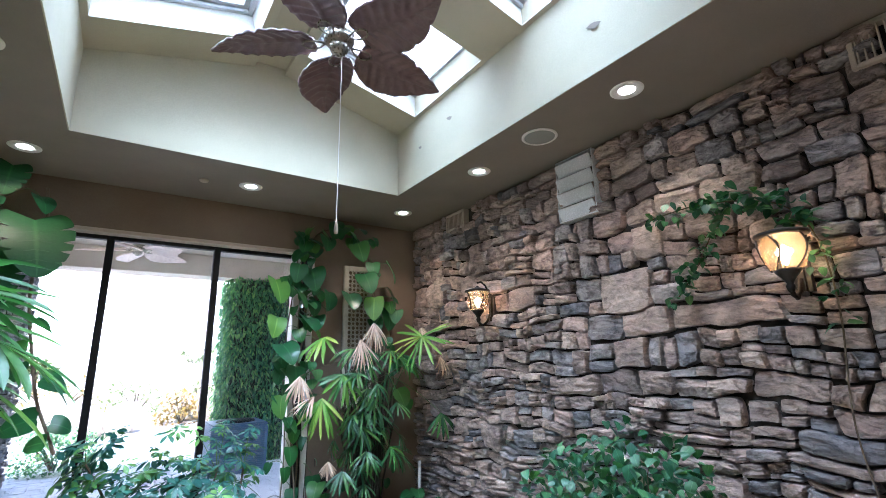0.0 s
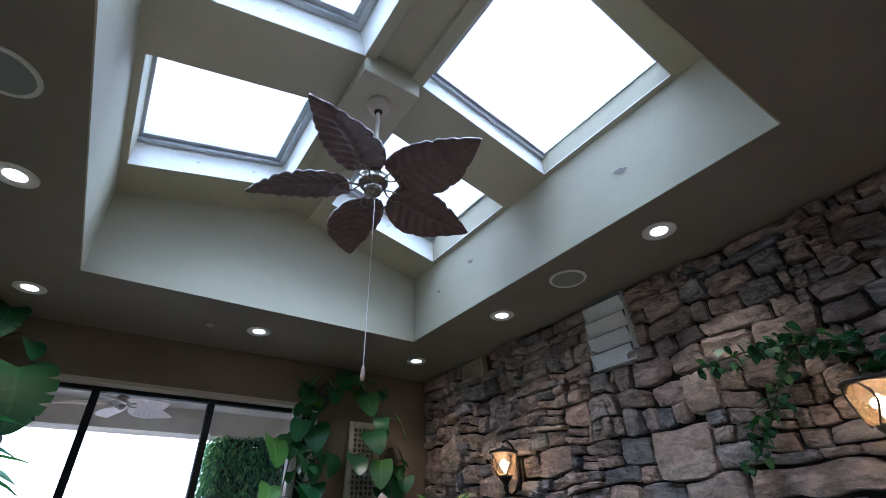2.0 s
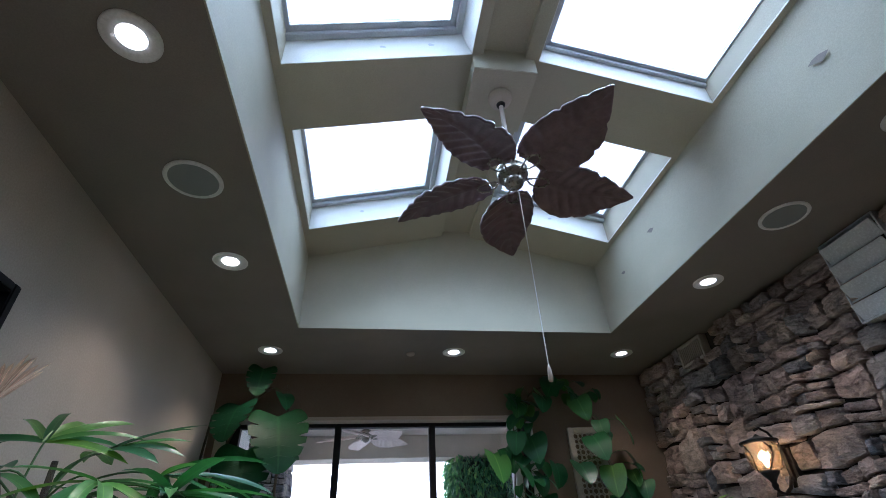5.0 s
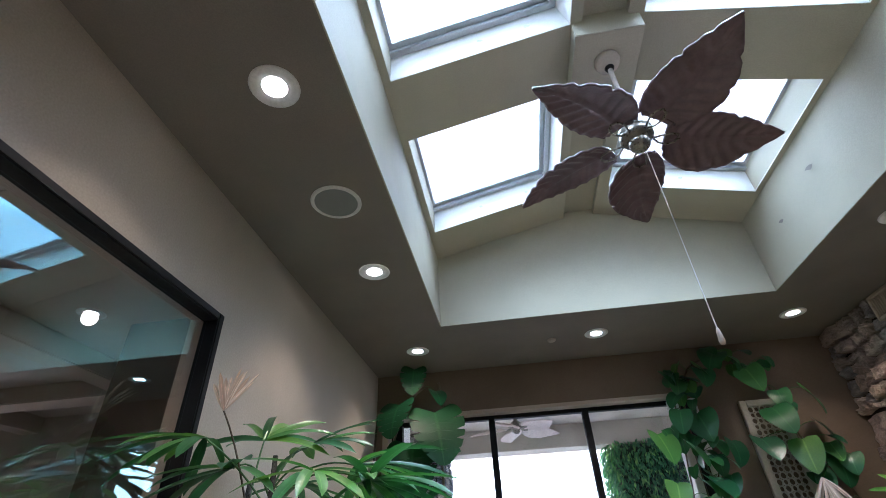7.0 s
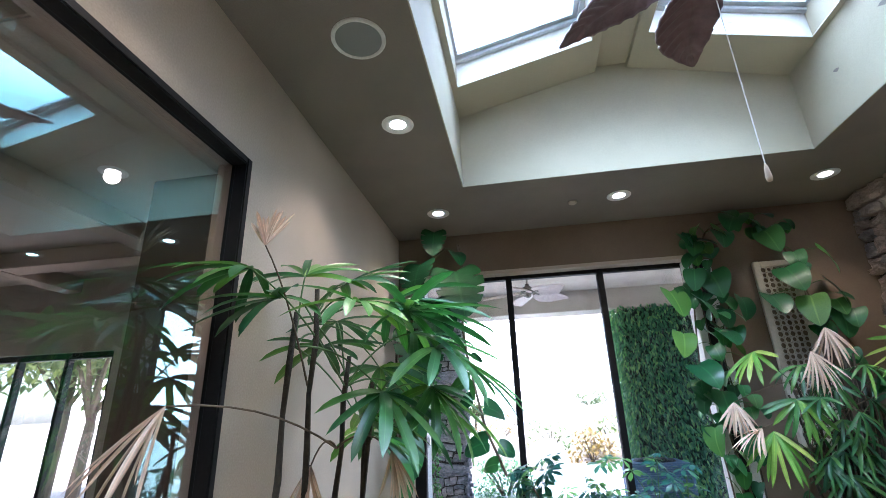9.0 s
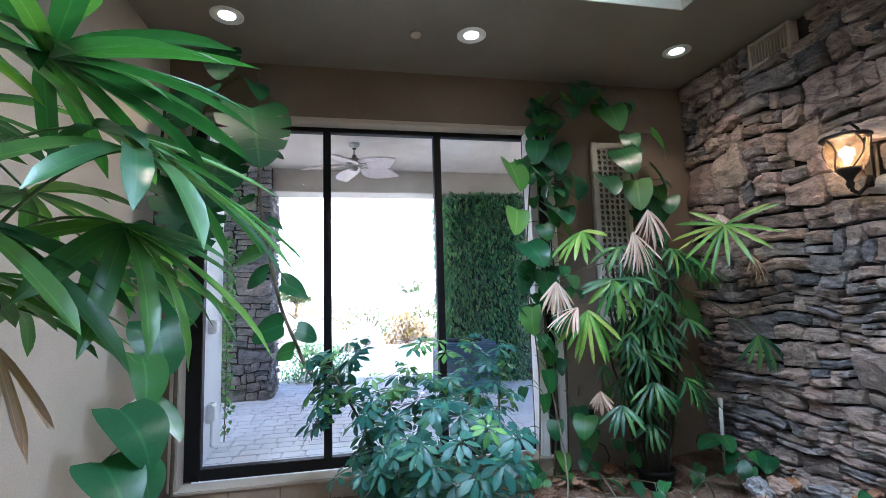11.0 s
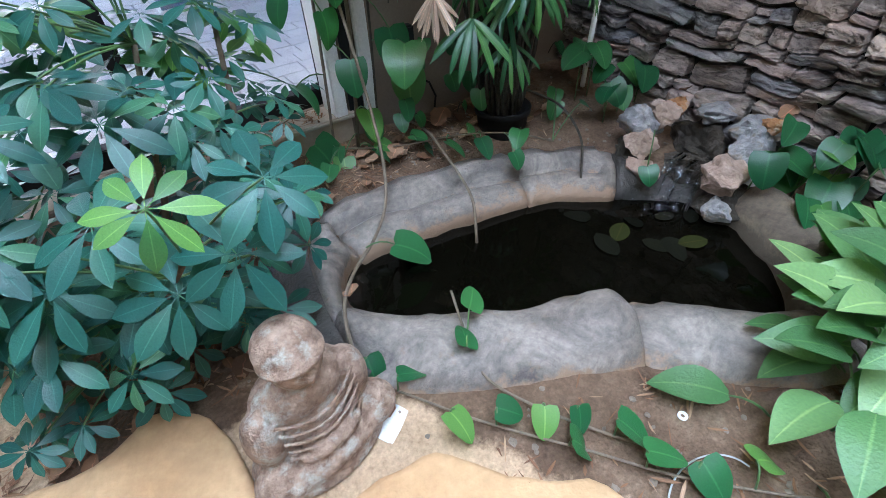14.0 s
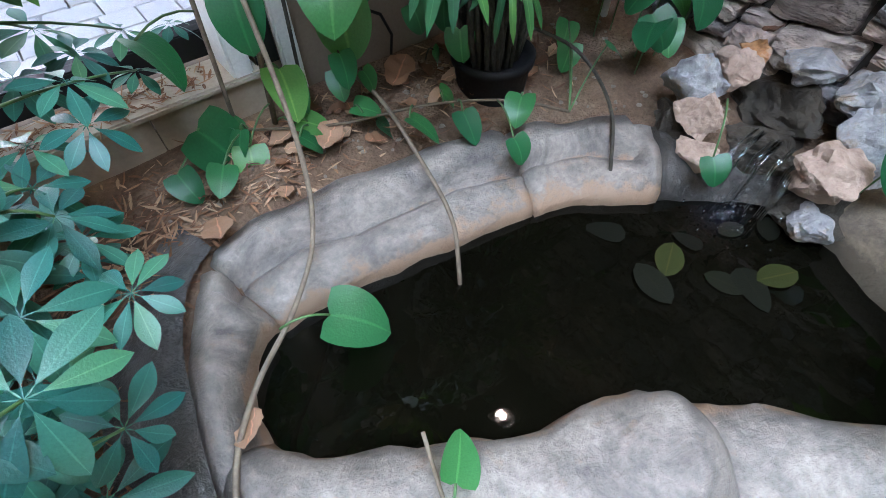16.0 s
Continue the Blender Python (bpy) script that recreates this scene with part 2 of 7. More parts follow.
M_GROUND = ground_mat()
M_SILLTILE = surface("tan travertine tile", (0.33, 0.245, 0.18), (0.45, 0.35, 0.26), 6, 60, 0.65, 0.15)
M_PAVER = surface("blue-grey concrete paver", (0.66, 0.67, 0.69), (0.82, 0.825, 0.84), 5, 80, 0.85, 0.3)
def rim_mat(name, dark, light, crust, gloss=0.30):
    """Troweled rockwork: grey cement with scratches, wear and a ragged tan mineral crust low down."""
    m, nt, p = mat(name)
    tc = nt.nodes.new("ShaderNodeTexCoord")
    mp = nd(nt, "ShaderNodeMapping", Scale=(6.0, 17.0, 9.0), Rotation=(0.3, 0.2, 0.5))
    nt.links.new(tc.outputs["Object"], mp.inputs[0])
    n1 = nd(nt, "ShaderNodeTexNoise", Scale=5.0, Detail=8.0, Roughness=0.7, Distortion=0.8)
    n2 = nd(nt, "ShaderNodeTexNoise", Scale=46.0, Detail=6.0, Roughness=0.7)
    n3 = nd(nt, "ShaderNodeTexNoise", Scale=1.6, Detail=5.0, Roughness=0.65, Distortion=1.5)
    n4 = nd(nt, "ShaderNodeTexNoise", Scale=13.0, Detail=5.0, Roughness=0.7)
    for n in (n1, n2, n4):
        nt.links.new(tc.outputs["Object"], n.inputs["Vector"])
    nt.links.new(mp.outputs[0], n3.inputs["Vector"])
    c = ramp(nt, [(0.34, dark), (0.62, light)], n1.outputs[0]).outputs[0]
    c = mixc(nt, "MULTIPLY", 0.6, c, ramp(nt, [(0.32, (0.5, 0.5, 0.51)), (0.68, (1.25, 1.22, 1.18))], n2.outputs[0]).outputs[0])
    c = mixc(nt, "MULTIPLY", 0.4, c, ramp(nt, [(0.34, (0.60, 0.60, 0.61)), (0.46, (1, 1, 1)), (0.66, (1.0, 1.0, 1.0)), (0.74, (1.22, 1.2, 1.16))], n3.outputs[0]).outputs[0])
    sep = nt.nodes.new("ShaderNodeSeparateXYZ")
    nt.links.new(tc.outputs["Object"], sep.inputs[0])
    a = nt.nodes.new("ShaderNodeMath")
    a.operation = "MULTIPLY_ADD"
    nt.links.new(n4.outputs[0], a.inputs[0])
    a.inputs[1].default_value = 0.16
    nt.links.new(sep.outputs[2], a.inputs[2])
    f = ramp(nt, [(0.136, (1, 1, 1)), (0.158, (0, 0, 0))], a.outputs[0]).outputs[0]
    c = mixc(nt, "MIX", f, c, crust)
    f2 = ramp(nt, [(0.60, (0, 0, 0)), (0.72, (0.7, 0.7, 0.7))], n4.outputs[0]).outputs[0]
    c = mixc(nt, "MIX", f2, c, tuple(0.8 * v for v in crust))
    nt.links.new(c, p.inputs["Base Color"])
    rr = ramp(nt, [(0.3, (gloss,) * 3), (0.7, (gloss + 0.32,) * 3)], n1.outputs[0])
    nt.links.new(rr.outputs[0], p.inputs["Roughness"])
    b1 = nd(nt, "ShaderNodeBump", Strength=0.5, Distance=0.008)
    nt.links.new(n3.outputs[0], b1.inputs["Height"])
    b2 = nd(nt, "ShaderNodeBump", Strength=1.0, Distance=0.016)
    nt.links.new(mixc(nt, "MIX", 0.45, n4.outputs[0], n2.outputs[0]), b2.inputs["Height"])
    nt.links.new(b1.outputs[0], b2.inputs["Normal"])
    nt.links.new(b2.outputs[0], p.inputs["Normal"])
    return m


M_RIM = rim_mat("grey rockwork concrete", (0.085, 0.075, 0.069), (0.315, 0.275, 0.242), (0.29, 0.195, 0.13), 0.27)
M_APRON = surface("damp dark cement", (0.018, 0.017, 0.016), (0.085, 0.075, 0.066), 9, 55, 0.5, 0.8, stain=(0.05, 0.042, 0.034), dist=0.015)
M_RIMWET = rim_mat("damp brown rockwork", (0.065, 0.05, 0.036), (0.21, 0.165, 0.12), (0.10, 0.08, 0.055), 0.5)
STONE_TINTS = [(0.0, (0.48, 0.39, 0.35)), (0.14, (0.62, 0.50, 0.435)), (0.27, (0.39, 0.37, 0.375)), (0.38, (0.53, 0.435, 0.39)), (0.51, (0.66, 0.55, 0.48)),
               (0.63, (0.28, 0.285, 0.31)), (0.70, (0.60, 0.465, 0.41)), (0.82, (0.47, 0.44, 0.44)), (0.92, (0.34, 0.28, 0.26))]
M_STONE = stone_mat("stacked ledge stone", False, STONE_TINTS)
M_STONE_REST = stone_mat("stacked ledge stone far", True, STONE_TINTS)
M_JOINT = surface("dark stone backing", (0.035, 0.03, 0.027), (0.06, 0.052, 0.045), 6, 50, 0.95, 0.5)
M_PATIO = surface("patio ceiling stucco", (0.44, 0.385, 0.31), (0.52, 0.46, 0.375), 3, 90, 0.85, 0.3)


# ---- builders ----
def mesh_of(name, bm, material, smooth=False):
    me = bpy.data.meshes.new(name)
    bm.normal_update()
    bm.to_mesh(me)
    bm.free()
    me.materials.append(material)
    if smooth:
        for p in me.polygons:
            p.use_smooth = True
    return me


def obj(name, bm, material, label="", category="", group="", kind="", smooth=False, m=None):
    ob = new(name, mesh_of(name, bm, material, smooth))
    if m is not None:
        ob.matrix_world = m
    return tagged(ob, label, category, group, kind)


def part(name, bm, material, parent, label="", smooth=False, kind=""):
    ob = new(name, mesh_of(name, bm, material, smooth))
    ob.parent = parent
    return tagged(ob, label, "", "", kind)


def thing(name, m, label, category, group="", kind=""):
    ob = new(name)
    ob.empty_display_size = 0.05
    ob.matrix_world = m
    return tagged(ob, label, category, group, kind)


def box(bm, lo, hi, bevel=0.0, m=None):
    """A box between two corners, its edges rounded by bevel."""
    c = [(a + b) / 2 for a, b in zip(lo, hi)]
    s = [abs(b - a) for a, b in zip(lo, hi)]
    r = bmesh.ops.create_cube(bm, size=1.0, matrix=Matrix.Translation(c) @ Matrix.Diagonal((*s, 1)))
    if bevel > 0:
        es = {e for v in r["verts"] for e in v.link_edges}
        out = bmesh.ops.bevel(bm, geom=list(es), offset=bevel, segments=2, affect="EDGES")
        vs = {v for f in out["faces"] for v in f.verts} | {v for v in r["verts"] if v.is_valid}
    else:
        vs = set(r["verts"])
    if m is not None:
        bmesh.ops.transform(bm, matrix=m, verts=[v for v in vs if v.is_valid])
    return bm


def boxes(*pairs, bevel=0.0):
    bm = bmesh.new()
    for lo, hi in pairs:
        box(bm, lo, hi, bevel)
    return bm


def lathe(bm, profile, n=24, m=None, cap=True):
    """A turned body from (radius, height) pairs round z."""
    rings = []
    for r, z in profile:
        rings.append([bm.verts.new((r * math.cos(2 * math.pi * i / n), r * math.sin(2 * math.pi * i / n), z)) for i in range(n)])
    for a, b in zip(rings, rings[1:]):
        for i in range(n):
            bm.faces.new((a[i], a[(i + 1) % n], b[(i + 1) % n], b[i]))
    if cap:
        bm.faces.new(rings[0][::-1])
        bm.faces.new(rings[-1])
    if m is not None:
        bmesh.ops.transform(bm, matrix=m, verts=[v for r in rings for v in r])
    return bm


def tube(bm, pts, radius, n=8, taper=1.0, cap=True):
    """A round rod along points; taper: its end radius as a share of the first."""
    pts = [Vector(p) for p in pts]
    side = None
    rings = []
    k = len(pts)
    for i, p in enumerate(pts):
        d = (pts[min(i + 1, k - 1)] - pts[max(i - 1, 0)]).normalized()
        if side is None:
            side = d.orthogonal().normalized()
        side = (side - d * side.dot(d)).normalized()
        up = d.cross(side)
        r = radius[i] if isinstance(radius, (list, tuple)) else radius * (1 + (taper - 1) * i / max(1, k - 1))
        rings.append([bm.verts.new(p + (side * math.cos(2 * math.pi * j / n) + up * math.sin(2 * math.pi * j / n)) * r) for j in range(n)])
    for a, b in zip(rings, rings[1:]):
        for j in range(n):
            bm.faces.new((a[j], a[(j + 1) % n], b[(j + 1) % n], b[j]))
    if cap:
        bm.faces.new(rings[0][::-1])
        bm.faces.new(rings[-1])
    return bm


def prism(bm, outline, axis, lo, hi):
    """A flat outline of (u, v) pairs drawn out along an axis: "x" takes (y, z), "y" takes (x, z), "z" takes (x, y)."""
    def at(u, v, w):
        return {"x": (w, u, v), "y": (u, w, v), "z": (u, v, w)}[axis]
    a = [bm.verts.new(at(u, v, lo)) for u, v in outline]
    b = [bm.verts.new(at(u, v, hi)) for u, v in outline]
    n = len(outline)
    bm.faces.new(a)
    bm.faces.new(b[::-1])
    for i in range(n):
        bm.faces.new((a[i], b[i], b[(i + 1) % n], a[(i + 1) % n]))
    bmesh.ops.recalc_face_normals(bm, faces=list(bm.faces))
    return bm


# ---- the shell ----
XW, XE, YN, YS = -1.20, 2.80, 4.62, -2.0      # inner faces of the walls
ZC = 3.14                                      # soffit
WX0, WX1, WY0, WY1 = -0.43, 1.985, 0.60, 3.61  # light well
WIN_X0, WIN_X1, WIN_Z0, WIN_Z1 = -1.09, 1.43, 0.29, 2.76

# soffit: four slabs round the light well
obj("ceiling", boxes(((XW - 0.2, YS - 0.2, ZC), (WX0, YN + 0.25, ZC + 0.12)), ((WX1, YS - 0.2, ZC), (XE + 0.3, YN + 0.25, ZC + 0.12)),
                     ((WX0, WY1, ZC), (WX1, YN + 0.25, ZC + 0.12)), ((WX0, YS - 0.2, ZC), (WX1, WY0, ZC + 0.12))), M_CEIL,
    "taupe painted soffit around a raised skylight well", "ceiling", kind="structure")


def slope_z(x):
    """Underside of the pitched well ceiling."""
    return 3.757 + (min(abs(x - (-0.39)), abs(1.955 - x)) if -0.39 < x < 1.955 else -min(abs(x + 0.39), abs(x - 1.955))) * 0.243


# well walls, gable ends at the far and near side
RIDGE = 0.7775
bm = bmesh.new()
prism(bm, [(WX0, ZC + 0.12), (WX1, ZC + 0.12), (WX1, slope_z(WX1)), (0.90, 4.06), (0.66, 4.06), (WX0, slope_z(WX0))], "y", WY1, WY1 + 0.12)
obj("well_wall_north", bm, M_WELL, "pale gabled end wall of the skylight well", "wall", kind="structure")
bm = bmesh.new()
prism(bm, [(WX0, ZC + 0.12), (WX1, ZC + 0.12), (WX1, slope_z(WX1)), (0.90, 4.06), (0.66, 4.06), (WX0, slope_z(WX0))], "y", WY0 - 0.12, WY0)
obj("well_wall_south", bm, M_WELL, "pale gabled end wall of the skylight well", "wall", kind="structure")
obj("well_wall_east", boxes(((WX1, WY0 - 0.12, ZC + 0.12), (WX1 + 0.12, WY1 + 0.12, slope_z(WX1)))), M_WELL, "pale side wall of the skylight well", "wall", kind="structure")
obj("well_wall_west", boxes(((WX0 - 0.12, WY0 - 0.12, ZC + 0.12), (WX0, WY1 + 0.12, slope_z(WX0)))), M_WELL, "pale side wall of the skylight well", "wall", kind="structure")
# the lining of the well through the soffit slab
for lo, hi in (((WX0 - 0.003, WY0, ZC - 0.004), (WX0 + 0.004, WY1, ZC + 0.125)), ((WX1 - 0.004, WY0, ZC - 0.004), (WX1 + 0.003, WY1, ZC + 0.125)),
               ((WX0 + 0.004, WY1 - 0.004, ZC - 0.004), (WX1 - 0.004, WY1 + 0.003, ZC + 0.125)), ((WX0 + 0.004, WY0 - 0.003, ZC - 0.004), (WX1 - 0.004, WY0 + 0.004, ZC + 0.125))):
    obj("well_reveal", boxes((lo, hi)), M_WELL, "pale plaster lining of the skylight well", "trim", kind="structure")

# pitched ceiling with four openings
SKY_Y = [(0.90, 1.862), (2.287, 3.245)]
SKY_X = [(-0.39, 0.595), (0.975, 1.955)]


def slope_piece(bm, x0, x1, y0, y1, thick=0.24):
    a = [(x0, slope_z(x0)), (x1, slope_z(x1)), (x1, slope_z(x1) + thick), (x0, slope_z(x0) + thick)]
    prism(bm, a, "y", y0, y1)


bm = bmesh.new()
for x0, x1 in SKY_X:
    ys = [WY0] + [v for p in SKY_Y for v in p] + [WY1]
    for y0, y1 in zip(ys[::2], ys[1::2]):
        slope_piece(bm, x0, x1, y0, y1)
slope_piece(bm, WX0, -0.39, WY0, WY1)
slope_piece(bm, 1.955, WX1, WY0, WY1)
slope_piece(bm, 0.595, 0.66, WY0, WY1)
slope_piece(bm, 0.90, 0.975, WY0, WY1)
box(bm, (0.66, WY0, 4.06), (0.90, WY1, 4.30))
obj("pitched_ceiling", bm, M_WELL, "pale pitched ceiling with four skylight openings", "ceiling", kind="structure")
bm = bmesh.new()
box(bm, (0.60, 1.862, 3.885), (0.955, 2.29, 4.07), 0.004)
obj("fan_mount_block", bm, M_WELL, "boxed-in plaster block under the ridge", "ceiling block", kind="structure")


def skylight(x0, x1, y0, y1, label, f=0.075, h=0.215):
    """One skylight: a white-lined shaft square to the slope, a grey metal frame and a diffusing pane."""
    west = x1 < RIDGE
    ang = math.atan(0.243) * (1 if west else -1)
    xl = x0 if west else x1
    w = (x1 - x0) / math.cos(abs(ang))
    d = y1 - y0
    base = Matrix.Translation((xl, y0, slope_z(xl))) @ Matrix.Rotation(-ang, 4, "Y")
    if not west:
        base = base @ Matrix.Translation((-w, 0, 0))
    t = thing("skylight", base, label, "skylight", "skylights in the pitched ceiling", "structure")
    bm = boxes(((-0.02, -0.02, 0.002), (0.003, d + 0.02, h)), ((w - 0.003, -0.02, 0.002), (w + 0.02, d + 0.02, h)),
               ((0.003, -0.02, 0.002), (w - 0.003, 0.003, h)), ((0.003, d - 0.003, 0.002), (w - 0.003, d + 0.02, h)))
    part("shaft_lining", bm, M_CURB, t, "white gypsum shaft lining with small chips")
    bm = bmesh.new()
    for k, (hh, ff) in enumerate(((h - 0.028, f * 0.55), (h, f))):
        z0, z1 = hh, hh + 0.026
        for lo, hi in (((0.004, 0.004, z0), (ff, d - 0.004, z1)), ((w - ff, 0.004, z0), (w - 0.004, d - 0.004, z1)),
                       ((ff, 0.004, z0), (w - ff, ff, z1)), ((ff, d - ff, z0), (w - ff, d - 0.004, z1))):
            box(bm, lo, hi, 0.003)
    part("skylight_frame", bm, M_METAL, t, "grey metal sash")
    part("pane", boxes(((f - 0.004, f - 0.004, h + 0.028), (w - f + 0.004, d - f + 0.004, h + 0.036))), M_FROST, t, "bright white diffusing pane")
    lamp = new("skylight_daylight", bpy.data.lights.new("skylight_daylight", "AREA"))
    lamp.data.shape = "RECTANGLE"
    lamp.data.size, lamp.data.size_y = w - 2 * f, d - 2 * f
    lamp.data.energy = SKY_POWER
    lamp.data.spread = radians(100)
    lamp.data.color = (0.78, 0.93, 1.0)
    lamp.matrix_world = base @ Matrix.Translation((w / 2, d / 2, h + 0.018))
    # small chips in the plaster
    rng = random.Random(int(x0 * 100 + y0 * 10))
    for k in range(2):
        u = rng.uniform(0.15, 0.85) * w
        bm = bmesh.new()
        vs = [bm.verts.new((u + 0.022 * math.cos(a) * rng.uniform(0.5, 1), d - 0.0055, 0.10 + 0.013 * math.sin(a) * rng.uniform(0.5, 1.2))) for a in [i * 0.785 for i in range(8)]]
        bm.faces.new(vs)
        part("plaster_chip", bm, M_METAL, t, "grey chip in the plaster")
    return t


for x0, x1 in SKY_X:
    for y0, y1 in SKY_Y:
        near_east = x0 > RIDGE and y0 < 1.5      # this one has a slimmer sash, set lower
        skylight(x0, x1, y0, y1, "roof skylight with white shaft and grey metal frame", *((0.046, 0.15) if near_east else (0.075, 0.215)))

# north wall round the tall window
WT = 0.30
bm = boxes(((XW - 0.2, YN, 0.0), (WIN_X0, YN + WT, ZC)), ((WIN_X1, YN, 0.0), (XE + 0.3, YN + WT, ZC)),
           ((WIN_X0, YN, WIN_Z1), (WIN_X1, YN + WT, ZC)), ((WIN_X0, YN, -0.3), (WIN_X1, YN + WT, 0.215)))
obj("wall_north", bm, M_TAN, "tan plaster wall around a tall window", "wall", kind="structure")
# sill of travertine tiles
sill = thing("window_sill", pose(0, 0, 0), "tan travertine tile sill under the tall window", "window sill", kind="structure")
n = 8
for i in range(n):
    a = WIN_X0 + (WIN_X1 - WIN_X0) * i / n
    b = WIN_X0 + (WIN_X1 - WIN_X0) * (i + 1) / n
    part("tile", boxes(((a + 0.002, YN - 0.02, 0.13), (b - 0.002, YN - 0.002, 0.262)), bevel=0.003), M_SILLTILE, sill)
part("ledge", boxes(((WIN_X0 - 0.02, YN - 0.035, 0.264), (WIN_X1 + 0.02, YN + 0.12, 0.286)), bevel=0.006), M_CREAM, sill, "painted white ledge")

# west wall with the interior window
IW_Y0, IW_Y1, IW_Z0, IW_Z1 = -1.4, 2.10, 0.45, 2.60
bm = boxes(((XW - 0.16, IW_Y1, 0.0), (XW, YN, ZC)), ((XW - 0.16, YS, 0.0), (XW, IW_Y0, ZC)),
           ((XW - 0.16, IW_Y0, IW_Z1), (XW, IW_Y1, ZC)), ((XW - 0.16, IW_Y0, 0.0), (XW, IW_Y1, IW_Z0)))
obj("wall_west", bm, M_CREAM, "cream plaster wall with a large interior window", "wall", kind="structure")
obj("wall_south", boxes(((XW - 0.16, YS - 0.16, 0.0), (XE + 0.3, YS, ZC))), M_CREAM, "plain cream plaster wall", "wall", kind="structure")
obj("wall_east_backing", boxes(((XE, YS - 0.16, -0.1), (XE + 0.3, YN, ZC))), M_JOINT, "dark backing of the stone wall", "wall", kind="structure")

# interior window
iw = thing("window_2", pose(0, 0, 0), "large fixed interior window in a black metal frame", "window", kind="structure")
fr = 0.038
bm = boxes(((XW - 0.07, IW_Y1 - fr, IW_Z0), (XW + 0.012, IW_Y1, IW_Z1)), ((XW - 0.07, IW_Y0, IW_Z0), (XW + 0.012, IW_Y0 + fr, IW_Z1)),
           ((XW - 0.07, IW_Y0 + fr, IW_Z1 - fr), (XW + 0.012, IW_Y1 - fr, IW_Z1)), ((XW - 0.07, IW_Y0 + fr, IW_Z0), (XW + 0.012, IW_Y1 - fr, IW_Z0 + fr)), bevel=0.006)
part("window_frame", bm, M_BLACK, iw)
g = part("pane", boxes(((XW - 0.05, IW_Y0 + fr - 0.01, IW_Z0 + fr - 0.01), (XW - 0.044, IW_Y1 - fr + 0.01, IW_Z1 - fr + 0.01))), M_SKYTINTED, iw, "clear glass pane with reflections")
g.visible_shadow = False

# tall window: black frame, two mullions, three panes
w1 = thing("window_1", pose(0, 0, 0), "tall three-panel sliding window in black aluminium frame", "window", kind="structure")
y0, y1 = 4.745, 4.815
bm = boxes(((WIN_X0, y0, WIN_Z0), (WIN_X0 + 0.10, y1, WIN_Z1)), ((WIN_X1 - 0.05, y0, WIN_Z0), (WIN_X1, y1, WIN_Z1)),
           ((WIN_X0 + 0.10, y0, WIN_Z1 - 0.06), (WIN_X1 - 0.05, y1, WIN_Z1)), ((WIN_X0 + 0.10, y0, WIN_Z0), (WIN_X1 - 0.05, y1, WIN_Z0 + 0.075)), bevel=0.004)
part("window_frame", bm, M_BLACK, w1)
for x in (-0.165, 0.665):
    part("mullion", boxes(((x - 0.027, y0 - 0.012, WIN_Z0 + 0.06), (x + 0.027, y1, WIN_Z1 - 0.04)), bevel=0.005), M_BLACK, w1, "black aluminium meeting stile")
edges = [WIN_X0 + 0.10, -0.165, 0.665, WIN_X1 - 0.05]
for a, b in zip(edges, edges[1:]):
    g = part("pane", boxes(((a - 0.005, 4.782, WIN_Z0 + 0.07), (b + 0.005, 4.788, WIN_Z1 - 0.055))), M_GLASS, w1, "clear glass pane")
    g.visible_shadow = False
# underside of the window recess; daylight from outside is put into the cream colour
part("lining", boxes(((WIN_X0 - 0.003, YN - 0.004, WIN_Z1 - 0.03), (WIN_X1, YN + 0.12, WIN_Z1 + 0.004)), bevel=0.004), M_CREAM, w1, "underside of the window head, outside light put into its pale colour")
part("jamb_trim", boxes(((WIN_X0 - 0.05, YN - 0.012, 0.28), (WIN_X0 + 0.005, YN + 0.12, WIN_Z1 - 0.03)), bevel=0.004), M_CREAM, w1, "cream jamb trim")
part("white_stile", boxes(((1.355, YN - 0.03, 0.28), (1.412, YN + 0.11, WIN_Z1 - 0.04)), bevel=0.006), M_WHITE, w1, "white painted stile")

part("black_gap", boxes(((1.432, YN - 0.006, 0.28), (1.498, YN - 0.002, WIN_Z1 - 0.04))), M_BLACK, w1, "black strip between the stiles")
part("outer_stile", boxes(((1.50, YN - 0.032, 0.17), (1.556, YN - 0.002, WIN_Z1 - 0.06)), bevel=0.006), M_WHITE, w1, "white painted outer stile")

# ---- recessed lamps, speakers, grilles ----
CAN_AT = [(-0.70, 4.06), (0.785, 4.06), (2.285, 4.05), (2.285, 2.775), (2.28, 1.385), (-0.70, 2.73), (-0.695, 1.365), (2.28, 0.0), (-0.695, 0.0)]


def can_lamp():
    t = thing("recessed_lamp", pose(0, 0, ZC), "lit recessed ceiling lamp with a white trim ring", "recessed light", "recessed lamps in the soffit")
    part("trim_ring", lathe(bmesh.new(), [(0.094, 0.0), (0.094, -0.004), (0.086, -0.009), (0.060, -0.005), (0.046, -0.0015)], 40, cap=False), M_WHITE, t, "white trim ring", True)
    part("bulb_face", lathe(bmesh.new(), [(0.0005, -0.005), (0.024, -0.005), (0.04, -0.0035), (0.047, -0.0015)], 32, cap=False), M_BULB, t, "glowing lamp face", True)
    return t


first = can_lamp()
